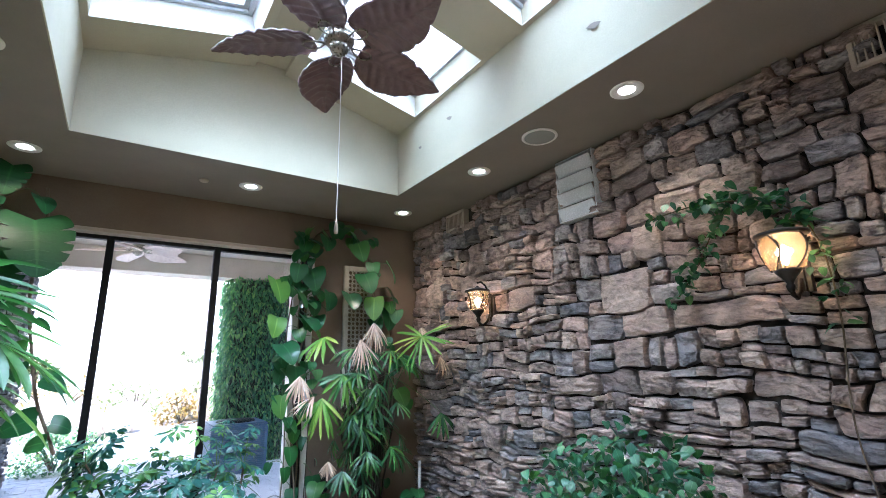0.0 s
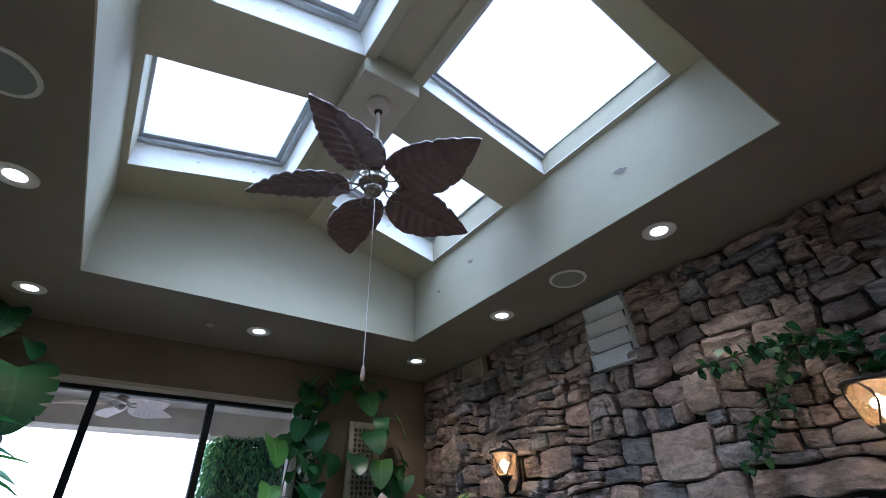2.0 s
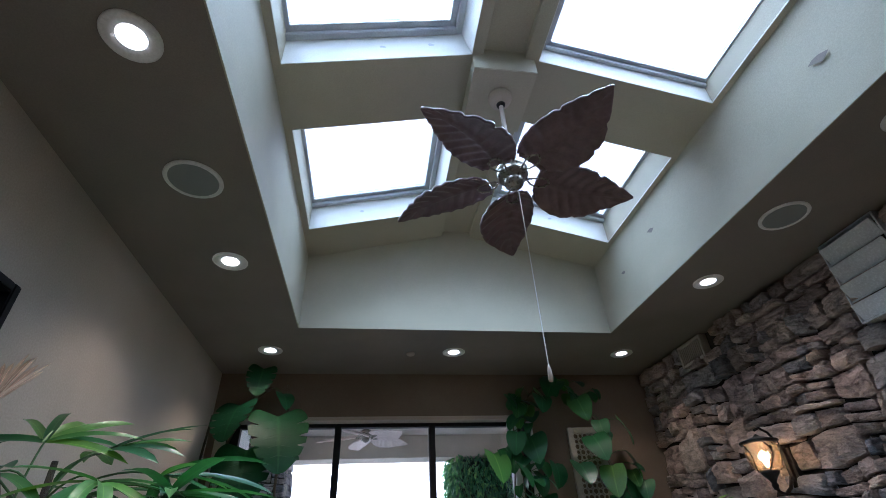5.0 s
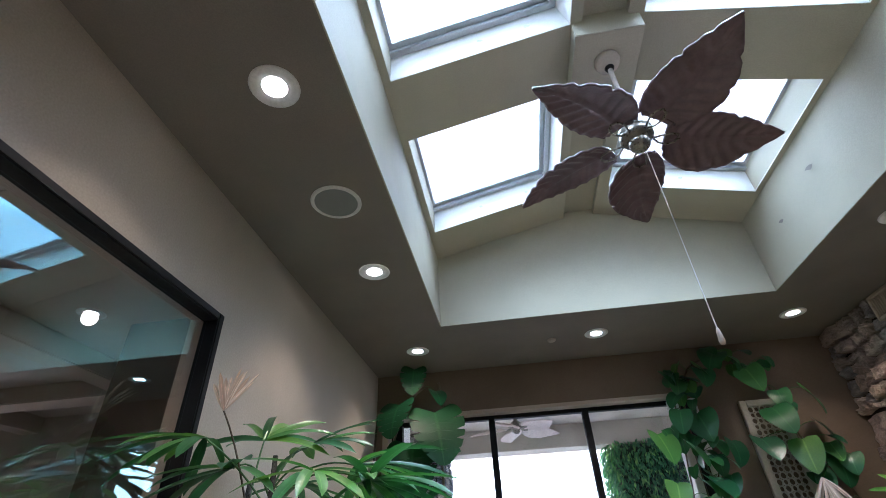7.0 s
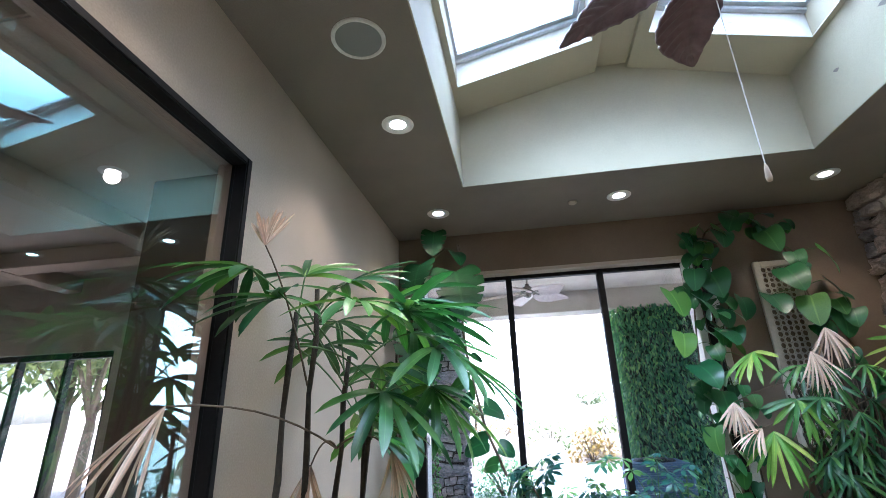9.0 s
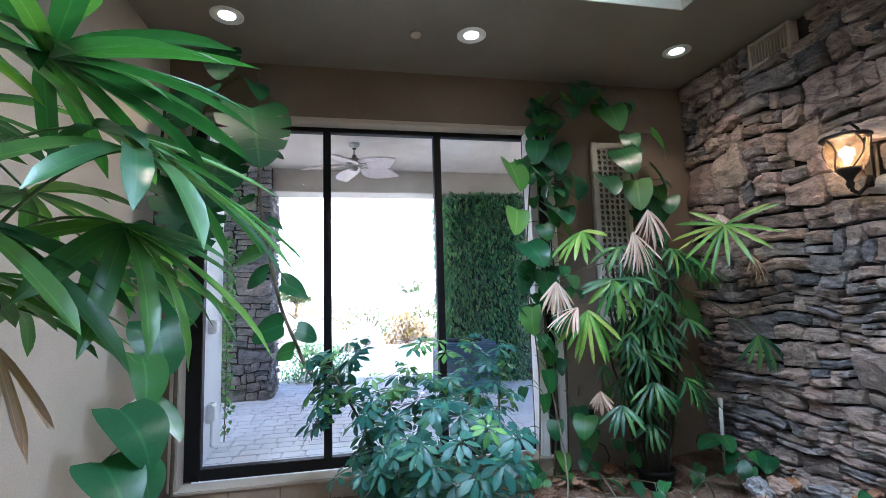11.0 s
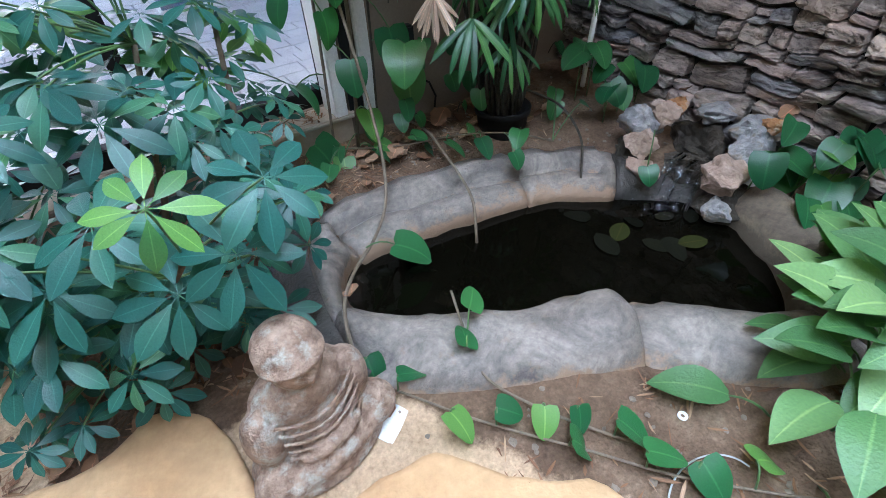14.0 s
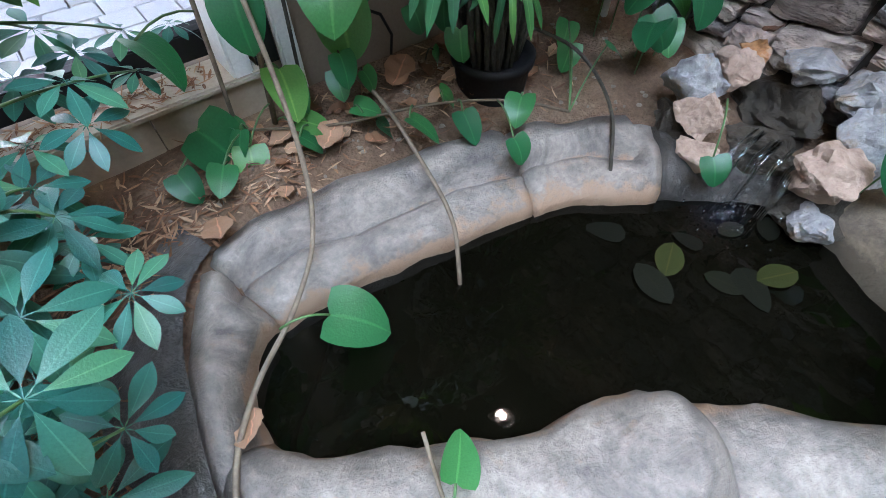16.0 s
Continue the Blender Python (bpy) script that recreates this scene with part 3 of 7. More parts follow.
for k, (x, y) in enumerate(CAN_AT):
    if k == 0:
        first.matrix_world = pose(x, y, ZC)
    else:
        copy_thing(first, pose(x, y, ZC))
    lamp = new("recessed_lamp_light", bpy.data.lights.new("recessed_lamp_light", "SPOT"))
    lamp.data.energy = CAN_POWER * 8.5
    lamp.data.spot_size = radians(112)
    lamp.data.spot_blend = 0.7
    lamp.data.shadow_soft_size = 0.045
    lamp.data.color = (1.0, 0.76, 0.50)
    lamp.matrix_world = pose(x, y, ZC - 0.03)


def speaker(x, y):
    t = thing("ceiling_speaker", pose(x, y, ZC), "round in-ceiling speaker with grey mesh and pale rim", "speaker", "ceiling speakers")
    part("rim", lathe(bmesh.new(), [(0.124, 0.0), (0.124, -0.005), (0.118, -0.010), (0.106, -0.008), (0.104, 0.0)], 48, cap=False), M_WHITE, t, "pale rim", True)
    part("mesh", lathe(bmesh.new(), [(0.0005, -0.0085), (0.06, -0.008), (0.105, -0.006)], 40, cap=False), M_SPEAKER, t, "grey metal mesh", True)


speaker(-0.70, 2.05)
speaker(2.267, 2.072)
t = thing("smoke_detector", pose(0.425, 4.10, ZC), "small round white ceiling sensor", "sensor")
part("base", lathe(bmesh.new(), [(0.035, 0.0), (0.035, -0.008), (0.028, -0.016), (0.012, -0.018)], 24), M_CREAM, t, "", True)


# ---- stone laying ----
def lay_stones(u0, u1, v0, v1, rng, size):
    """Divides a wall face into uneven ledge stones; size(v) gives the largest height and length there."""
    out = []
    todo = [(u0, u1, v0, v1)]
    while todo:
        a, b, c, d = todo.pop()
        w, h = b - a, d - c
        hm, wm = size((c + d) / 2)
        k2 = 1 + 0.55 * noise.noise(Vector(((a + b) * 0.9, (c + d) * 0.9, 5.5)))
        hm, wm = hm * k2, wm * k2
        hm *= rng.choice((0.45, 0.75, 1.0, 1.2))
        wm *= rng.choice((0.3, 0.5, 0.8, 1.05))
        if h > hm and (h > 0.5 * w or h > 2.0 * hm or w <= wm):
            k = c + h * rng.uniform(0.36, 0.64)
            todo += [(a, b, c, k), (a, b, k, d)]
        elif w > wm:
            k = a + w * rng.uniform(0.33, 0.67)
            todo += [(a, k, c, d), (k, b, c, d)]
        elif h > hm:
            k = c + h * rng.uniform(0.36, 0.64)
            todo += [(a, b, c, k), (a, b, k, d)]
        else:
            out.append((a, b, c, d))
    return out


def warp(u, v, k=1.0):
    p = Vector((u * 2.2, v * 2.2, 3.1))
    q = Vector((u * 6.5, v * 6.5, 9.7))
    return (u + k * (0.045 * noise.noise(p) + 0.022 * noise.noise(q)),
            v + k * (0.065 * noise.noise(p + Vector((17, 5, 2))) + 0.024 * noise.noise(q + Vector((3, 11, 4)))))


def stone_verts(rect, rng, place, gap=0.0024, deep=(0.035, 0.095), nu=13, nv=9, limit=None):
    """Vertices and faces of one split stone over a rectangle, its outline uneven and its face chipped in ledges; place(u, v, depth) puts it on the wall."""
    a, b, c, d = rect
    w, h = (b - a), (d - c)
    depth = rng.uniform(*deep)
    tu, tv = rng.uniform(-0.35, 0.35), rng.uniform(-0.30, 0.40)
    lean = rng.uniform(-0.5, 0.5)
    seed = rng.uniform(0, 50)
    bite = min(0.011, 0.08 * h, 0.08 * w)
    off = [(rng.uniform(-0.04, 0.045), rng.uniform(-0.09, 0.09)) for _ in range(4)]
    vs = []
    for j in range(nv):
        for i in range(nu):
            s, t = i / (nu - 1), j / (nv - 1)
            edge = i in (0, nu - 1) or j in (0, nv - 1)
            if not edge:      # second ring hugs the edge, so that the flanks are steep
                s = {1: 0.022, nu - 2: 0.978}.get(i, s)
                t = {1: 0.045, nv - 2: 0.955}.get(j, t)
            es, et = abs(s - 0.5) * 2, abs(t - 0.5) * 2
            s0, t0 = s, t
            wt = ((1 - s0) * (1 - t0), s0 * (1 - t0), (1 - s0) * t0, s0 * t0)
            s += sum(k * o[0] * g for k, o, g in zip(wt, off, (1, -1, 1, -1)))
            t += sum(k * o[1] * g for k, o, g in zip(wt, off, (1, 1, -1, -1)))
            r = max(0.0, es * et - 0.66) * 0.22
            s -= (s - 0.5) * r
            t -= (t - 0.5) * r
            u, v = a + gap + s * (w - 2 * gap), c + gap + t * (h - 2 * gap)
            nb = 0.5 + 0.9 * noise.noise(Vector((u * 11 + seed, v * 11, seed)))
            u -= (s0 - 0.5) * 2 * bite * nb * es ** 3
            v -= (t0 - 0.5) * 2 * bite * nb * et ** 3
            u, v = warp(u, v)
            if limit:
                u, v = min(max(u, limit[0]), limit[1]), min(max(v, limit[2]), limit[3])
            q = v + lean * u * 0.5
            ridge = 1 - 2.2 * abs(noise.noise(Vector((u * 6 + seed, q * 17, seed))))
            ledge = math.floor(2.6 * noise.noise(Vector((u * 4.5, q * 12 + seed, seed * 2))) + 0.5) / 2.6
            grit = noise.noise(Vector((u * 38, v * 46, seed)))
            dd = 0.0
            if not edge:
                dd = max(0.012, depth * (1 + tu * (s0 - 0.5) + tv * (t0 - 0.5)) + 0.010 * ridge + 0.015 * ledge + 0.006 * grit)
                if i in (1, nu - 2) or j in (1, nv - 2):
                    dd *= rng.uniform(0.80, 1.0)
            vs.append(place(u, v, dd))
    fs = []
    for j in range(nv - 1):
        for i in range(nu - 1):
            k = j * nu + i
            fs.append((k, k + 1, k + nu + 1, k + nu))
    return vs, fs


def stone_mesh(name, pieces, material):
    vs, fs = [], []
    for v, f in pieces:
        o = len(vs)
        vs += v
        fs += [tuple(k + o for k in q) for q in f]
    me = bpy.data.meshes.new(name)
    me.from_pydata(vs, [], fs)
    me.materials.append(material)
    me.update()
    return me


# ---- ground, pond ----
POND_IN = [(0.965, 3.76), (1.02, 3.92), (1.16, 3.99), (1.46, 3.95), (1.75, 3.89), (1.95, 3.82), (2.15, 3.68), (2.36, 3.50), (2.36, 3.30), (2.20, 3.02), (2.05, 2.94),
           (1.90, 3.07), (1.71, 3.255), (1.64, 3.355), (1.36, 3.475), (1.14, 3.595)]
POND_OUT = [(0.85, 3.70), (0.92, 4.05), (1.10, 4.24), (1.47, 4.24), (1.83, 4.18), (2.10, 4.06), (2.36, 3.90), (2.62, 3.62), (2.62, 3.25), (2.42, 2.84), (2.05, 2.68),
            (1.74, 2.84), (1.57, 3.03), (1.40, 3.14), (1.12, 3.27), (0.88, 3.46)]


def loop_curve(pts, steps):
    """Closed smooth curve through points."""
    out = []
    n = len(pts)
    for i in range(n):
        p0, p1, p2, p3 = (Vector(pts[(i + k - 1) % n]) for k in range(4))
        for s in range(steps):
            t = s / steps
            out.append(0.5 * ((2 * p1) + (p2 - p0) * t + (2 * p0 - 5 * p1 + 4 * p2 - p3) * t * t + (3 * p1 - p0 - 3 * p2 + p3) * t ** 3))
    return out


IN, OUT = loop_curve(POND_IN, 8), loop_curve(POND_OUT, 8)
MID = [(a + b) / 2 for a, b in zip(IN, OUT)]


def inside(x, y, poly):
    c = False
    for i in range(len(poly)):
        (x1, y1), (x2, y2) = poly[i - 1], poly[i]
        if (y1 > y) != (y2 > y) and x < (x2 - x1) * (y - y1) / (y2 - y1) + x1:
            c = not c
    return c


def ground_z(x, y):
    """Height of the planting bed."""
    z = 0.055 + 0.10 * max(0.0, min(1.0, (y - 3.9) / 0.5)) + 0.05 * max(0.0, min(1.0, (x - 2.2) / 0.4))
    z += 0.018 * noise.noise(Vector((x * 2.3, y * 2.3, 0.5))) + 0.006 * noise.noise(Vector((x * 11, y * 11, 2.5)))
    return z


bm = bmesh.new()
STEP = 0.04
nx, ny = int(4.0 / STEP), int(6.62 / STEP)
grid = {}
MIDT = [(p[0], p[1]) for p in MID]
for i in range(nx + 1):
    for j in range(ny + 1):
        x, y = XW + 4.0 * i / nx, YS + 6.62 * j / ny
        z = -0.6 if (0.8 < x < 2.65 and 2.6 < y < 4.3 and inside(x, y, MIDT)) else ground_z(x, y)
        grid[i, j] = bm.verts.new((x, y, z))
for i in range(nx):
    for j in range(ny):
        f = bm.faces.new((grid[i, j], grid[i + 1, j], grid[i + 1, j + 1], grid[i, j + 1]))
        f.smooth = True
gr = obj("ground", bm, M_GROUND, "bare brown soil and yellow sand of the indoor planting bed", "ground", kind="structure")
sand = gr.data.attributes.new("sand", "FLOAT", "POINT")


def sandy(x, y):
    """1 on the sand west of the pond and before it, 0 on the soil."""
    a = (0.95 + max(0, 3.35 - y) * 0.5 - x) / 0.25
    b = max((0.10 - x) / 0.2, (3.62 - y) / 0.2)
    return max(0.0, min(1.0, 0.5 + min(a, b, (4.55 - y) / 0.15)))


for v in gr.data.vertices:
    sand.data[v.index].value = sandy(v.co.x, v.co.y)

M_ROCKA = surface("pale grey waterfall rock", (0.20, 0.20, 0.215), (0.44, 0.43, 0.425), 26, 85, 0.65, 1.0, stain=(0.30, 0.23, 0.165), dist=0.012)
M_ROCKB = surface("pink sandstone rock", (0.30, 0.21, 0.16), (0.52, 0.385, 0.31), 24, 80, 0.75, 1.0, dist=0.012)
M_ROCKC = surface("brown wet rock", (0.028, 0.024, 0.019), (0.085, 0.07, 0.054), 14, 70, 0.55, 1.0, spec=0.2, dist=0.012)
M_ROCKO = surface("orange-topped rock", (0.30, 0.13, 0.05), (0.62, 0.33, 0.14), 22, 70, 0.7, 1.0, stain=(0.40, 0.32, 0.27), dist=0.012)
M_PEBBLE = surface("brown pebble", (0.14, 0.11, 0.085), (0.25, 0.20, 0.155), 12, 60, 0.6, 0.7, dist=0.012)
pond = thing("fish_pond", pose(0, 0, 0), "small indoor pond of dark water with grey rockwork rim", "pond")
M_BASIN = surface("dark pond basin", (0.010, 0.011, 0.007), (0.022, 0.024, 0.014), 5, 40, 0.9, 0.3)
M_WATER = glass_mat("dark pond water", (0.0022, 0.0021, 0.0012), 0.03)
M_WATER.node_tree.nodes["Principled BSDF"].inputs["Transmission Weight"].default_value = 0.0
M_WATER.node_tree.nodes["Principled BSDF"].inputs["IOR"].default_value = 1.333
M_WATER.node_tree.nodes["Principled BSDF"].inputs["Specular IOR Level"].default_value = 0.35
nt = M_WATER.node_tree
wn = nd(nt, "ShaderNodeTexNoise", Scale=9.0, Detail=3.0)
wb = nd(nt, "ShaderNodeBump", Strength=0.06, Distance=0.02)
nt.links.new(nt.nodes.new("ShaderNodeTexCoord").outputs["Object"], wn.inputs["Vector"])
nt.links.new(wn.outputs[0], wb.inputs["Height"])
nt.links.new(wb.outputs[0], nt.nodes["Principled BSDF"].inputs["Normal"])
bm = bmesh.new()
bm.faces.new([bm.verts.new((*(a + (b - a) * 0.25), 0.012)) for a, b in zip(IN, OUT)])
bmesh.ops.triangulate(bm, faces=list(bm.faces))
w = part("water", bm, M_WATER, pond, "still dark water with faint ripples")
w.visible_shadow = False
bm = bmesh.new()
top = [bm.verts.new((*(a + (b - a) * 0.3), 0.02)) for a, b in zip(IN, OUT)]
cen = Vector((1.65, 3.55))
low = [bm.verts.new((*(a + (cen - a) * 0.12), -0.42)) for a in IN]
for i in range(len(top)):
    j = (i + 1) % len(top)
    bm.faces.new((top[i], top[j], low[j], low[i]))
bm.faces.new(low)
part("basin", bm, M_BASIN, pond, "dark algae-stained basin")

# flat yellow stones let into the ground
def flagstone(outline, seed):
    cx, cy = sum(p[0] for p in outline) / len(outline), sum(p[1] for p in outline) / len(outline)
    edge = [(p.x + 0.012 * noise.noise(Vector((p.x * 14, p.y * 14, seed))), p.y + 0.012 * noise.noise(Vector((p.y * 14, p.x * 14, seed)))) for p in loop_curve(outline, 6)]
    bm = bmesh.new()
    rings = []
    for k, z in ((1.0, 0.02), (1.0, 0.070), (0.985, 0.080), (0.93, 0.085), (0.6, 0.087), (0.25, 0.086)):
        rings.append([bm.verts.new((cx + (x - cx) * k, cy + (y - cy) * k, z + (0.004 * noise.noise(Vector((x * 5 * k, y * 5 * k, seed))) if z > 0.03 else 0))) for x, y in edge])
    for a, b in zip(rings, rings[1:]):
        for i in range(len(a)):
            bm.faces.new((a[i], a[(i + 1) % len(a)], b[(i + 1) % len(a)], b[i]))
    bm.faces.new(rings[-1])
    obj("flagstone", bm, M_SAND, "flat yellow-tan sandstone flagstone let into the soil", "flagstone", "flagstones", smooth=True)


flagstone([(-0.18, 3.70), (0.22, 3.70), (0.38, 3.75), (0.51, 3.57), (0.47, 3.15), (0.05, 2.95), (-0.38, 3.2)], 1)
flagstone([(0.56, 3.18), (0.88, 3.24), (1.02, 3.08), (1.20, 2.88), (1.05, 2.52), (0.58, 2.6)], 2)
flagstone([(-0.5, 2.85), (0.05, 2.86), (0.50, 2.98), (0.50, 2.42), (0.0, 2.2), (-0.55, 2.3)], 3)
flagstone([(-0.95, 3.55), (-0.48, 3.62), (-0.42, 3.25), (-0.6, 2.95), (-1.0, 3.05)], 4)

# rim: rounded rockwork lobes with cracks between them
CRACKS = [0, 14, 35, 48, 62, 80, 98]
NP = len(IN)


ROUND = ((0.10, -0.28), (0.04, -0.06), (0.0, 0.02), (0.02, 0.055), (0.07, 0.085), (0.16, 0.112), (0.28, 0.130), (0.42, 0.137), (0.6, 0.13), (0.78, 0.112), (0.92, 0.075), (1.0, 0.02), (0.98, -0.15))
LIP = ((0.10, -0.28), (0.04, -0.06), (0.0, 0.02), (0.03, 0.05), (0.16, 0.074), (0.34, 0.086), (0.395, 0.080), (0.42, 0.030), (0.45, 0.112), (0.62, 0.138), (0.90, 0.11), (1.0, 0.03), (0.98, -0.15))


def rim_lobe(i0, i1, k):
    bm = bmesh.new()
    rings = []
    span = i1 - i0
    for i in range(span + 1):
        f = i / span
        idx = i0 + i
        a, b = IN[idx % NP], OUT[idx % NP]
        if i == 0 or i == span:
            q = IN[(idx + (1 if i == 0 else -1)) % NP] - a
            a, b = a + q * 0.10, b + q * 0.10
        end = min(1.0, min(f, 1 - f) * span / 2.2)
        top = 0.135 + 0.035 * noise.noise(Vector((a.x * 3, a.y * 3, k * 1.3)))
        if 99 < idx < 107:
            top += 0.035 - 0.008 * abs(idx - 103)
        top = max(top, ground_z(*b) + 0.045)
        if 48 <= idx <= 62:
            top = max(0.045, 0.14 - 0.022 * (idx - 48))
        sh = 0.80 + 0.20 * end ** 0.5
        ring = []
        prof = LIP if 12 < idx < 47 else ROUND
        shift = 0.14 * noise.noise(Vector((idx * 0.11, 2.0, 0.0))) + 0.05 * noise.noise(Vector((idx * 0.45, 7.0, 0.0)))
        for s, z in prof:
            p = a + (b - a) * (s + (shift if prof is LIP and 0.3 < s < 0.6 else 0))
            zz = z * top / 0.135 if z > 0 else z
            if z > 0.03:
                zz = 0.03 + (zz - 0.03) * sh
            nn = 0.026 * noise.noise(Vector((p.x * 7, p.y * 7, z * 9 + k))) + 0.011 * noise.noise(Vector((p.x * 19, p.y * 19, z * 22)))
            o = (p - (a + b) / 2).normalized() if s in (0.0, 1.0, 0.02) else Vector((0, 0))
            ring.append(bm.verts.new((p.x + o.x * nn, p.y + o.y * nn, zz + nn * 0.8)))
        rings.append(ring)
    for r, q in zip(rings, rings[1:]):
        for j in range(len(r) - 1):
            bm.faces.new((r[j], r[j + 1], q[j + 1], q[j]))
    bm.faces.new(rings[0][::-1])
    bm.faces.new(rings[-1])
    bmesh.ops.recalc_face_normals(bm, faces=list(bm.faces))
    return bm


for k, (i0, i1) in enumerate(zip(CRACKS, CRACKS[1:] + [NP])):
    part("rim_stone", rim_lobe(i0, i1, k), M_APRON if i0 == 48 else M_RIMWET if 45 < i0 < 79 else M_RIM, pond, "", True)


# damp apron of cement outside the west end of the rim
bm = bmesh.new()
rings = []
for i in range(-7, 16):
    p = OUT[i % NP]
    o = (p - IN[i % NP]).normalized()
    f = 1 - (i / 16.5 if i > 0 else -i / 7.5)
    ring = []
    for k, (e, z) in enumerate(((-0.03, 0.09), (0.03, 0.075), (0.10, 0.03), (0.17, 0.012), (0.24, -0.03))):
        q = p + o * (e * (0.35 + 0.65 * f ** 0.5) if e > 0 else e)
        ring.append(bm.verts.new((q.x, q.y, max(ground_z(q.x, q.y), 0.05) + z * (0.4 + 0.6 * f) + 0.014 * noise.noise(Vector((q.x * 9, q.y * 9, 4))))))
    rings.append(ring)
for a, b in zip(rings, rings[1:]):
    for j in range(4):
        bm.faces.new((a[j], a[j + 1], b[j + 1], b[j]))
bmesh.ops.recalc_face_normals(bm, faces=list(bm.faces))
part("apron", bm, M_APRON, pond, "dark damp cement apron", True)


def rock(bm, centre, size, seed, rot=0.0, rough=0.5, sub=2):
    """A broken angular rock: a ball cut flat by several planes and roughened."""
    r = bmesh.ops.create_icosphere(bm, subdivisions=sub, radius=1.0)
    rng = random.Random(seed)
    planes = [(Vector((rng.uniform(-1, 1), rng.uniform(-1, 1), rng.uniform(-0.7, 1))).normalized(), rng.uniform(0.45, 0.82)) for _ in range(13)]
    m = Matrix.Translation(centre) @ Matrix.Rotation(rot, 4, "Z") @ Matrix.Diagonal((*[s / 2 for s in size], 1))
    for v in r["verts"]:
        for n, d in planes:
            o = v.co.dot(n) - d
            if o > 0:
                v.co -= n * o * 0.9
        k = 0.5 * noise.noise(v.co * 2.2 + Vector((seed, 0, 0)))
        if sub > 2:
            q = Vector((v.co.x, v.co.y, v.co.z * 1.8 + 0.5 * v.co.x))
            k += 0.15 * (0.5 - abs(noise.noise(q * 2.8 + Vector((0, seed, 0)))) * 2.4) + 0.07 * noise.noise(q * 9.0 + Vector((0, 0, seed)))
            k += 0.12 * math.floor(2.0 * noise.noise(q * 2.6 + Vector((seed, seed, 0))) + 0.5)
        v.co *= 1 + rough * k
        v.co = m @ (v.co * 1.18)
    return bm


ROCKS = [((2.40, 3.80, 0.07), (0.26, 0.24, 0.20), 1, M_ROCKC), ((2.36, 3.75, 0.175), (0.19, 0.17, 0.15), 2, M_ROCKB), ((2.44, 3.82, 0.22), (0.20, 0.18, 0.19), 3, M_ROCKA),
         ((2.49, 3.76, 0.265), (0.16, 0.15, 0.12), 4, M_ROCKB), ((2.60, 3.77, 0.27), (0.12, 0.11, 0.08), 5, M_ROCKO), ((2.66, 3.62, 0.275), (0.20, 0.26, 0.12), 6, M_ROCKA),
         ((2.64, 3.46, 0.27), (0.22, 0.22, 0.13), 7, M_ROCKA), ((2.56, 3.38, 0.21), (0.23, 0.20, 0.20), 8, M_ROCKA), ((2.40, 3.40, 0.175), (0.22, 0.22, 0.16), 9, M_ROCKB),
         ((2.44, 3.36, 0.06), (0.26, 0.24, 0.16), 10, M_ROCKC), ((2.68, 3.66, 0.12), (0.22, 0.42, 0.26), 11, M_ROCKC), ((2.50, 3.58, 0.06), (0.22, 0.26, 0.15), 12, M_ROCKC),
         ((2.33, 3.355, 0.085), (0.14, 0.12, 0.09), 13, M_ROCKA), ((2.30, 3.70, 0.10), (0.16, 0.14, 0.13), 14, M_ROCKB), ((2.62, 3.40, 0.325), (0.10, 0.09, 0.06), 15, M_ROCKO)]
for c, s, k, m in ROCKS:
    s = tuple(0.9 * v for v in s)
    o = obj("rock", rock(bmesh.new(), (0, 0, 0), s, k * 7, k * 0.8, sub=4), m, {M_ROCKA: "pale grey rock of the small waterfall", M_ROCKB: "pink sandstone rock of the small waterfall", M_ROCKC: "wet dark brown rock at the base of the small waterfall", M_ROCKO: "orange-topped pale rock of the small waterfall"}[m],
        "rock", "waterfall rocks", m=pose(*c))

# ---- outdoors ----
M_EARTH = surface("pale desert gravel", (0.50, 0.45, 0.39), (0.66, 0.61, 0.54), 0.8, 12, 0.95, 0.5)
bm = bmesh.new()
N = 40
vs = {}
for i in range(N + 1):
    for j in range(N + 1):
        x = -600 + 1200 * (i / N)
        y = YN + WT + 900 * (j / N) ** 2.2
        z = 0.10 + max(0, y - 14) * 0.012 * (1 + 0.5 * noise.noise(Vector((x * 0.01, y * 0.01, 0))))
        vs[i, j] = bm.verts.new((x, y, z))
for i in range(N):
    for j in range(N):
        bm.faces.new((vs[i, j], vs[i + 1, j], vs[i + 1, j + 1], vs[i, j + 1]))
obj("ground_outside", bm, M_EARTH, "pale desert ground rising to the distance", "ground", kind="structure")
M_HAZE = glow("bright hazy sky", (1.0, 0.99, 0.965), 1.7)
obj("backdrop", boxes(((-260, 240, -6), (260, 241, 90))), M_HAZE, "bright hazy sky over the horizon", "sky", kind="structure")
obj("patio_ceiling", boxes(((-2.7, YN + WT, 3.40), (3.7, 8.75, 3.515))), M_PATIO, "grey stucco patio ceiling", "ceiling", kind="structure")
obj("patio_beam", boxes(((-2.7, 8.30, 3.06), (3.7, 8.75, 3.399)), bevel=0.01), M_PATIO, "grey stucco beam along the patio edge", "beam", kind="structure")
obj("roof_slab", boxes(((-5.0, -2.6, 3.52), (-0.56, YN + WT, 3.64)), ((2.12, -2.6, 3.52), (6, YN + WT, 3.64)), ((-0.56, 3.74, 3.52), (2.12, YN + WT, 3.64)), ((-2.7, YN + WT, 3.52), (3.7, 8.75, 3.64)), ((-0.56, -2.6, 3.52), (2.12, 0.47, 3.64))), M_PATIO, "flat roof deck", "roof", kind="structure")


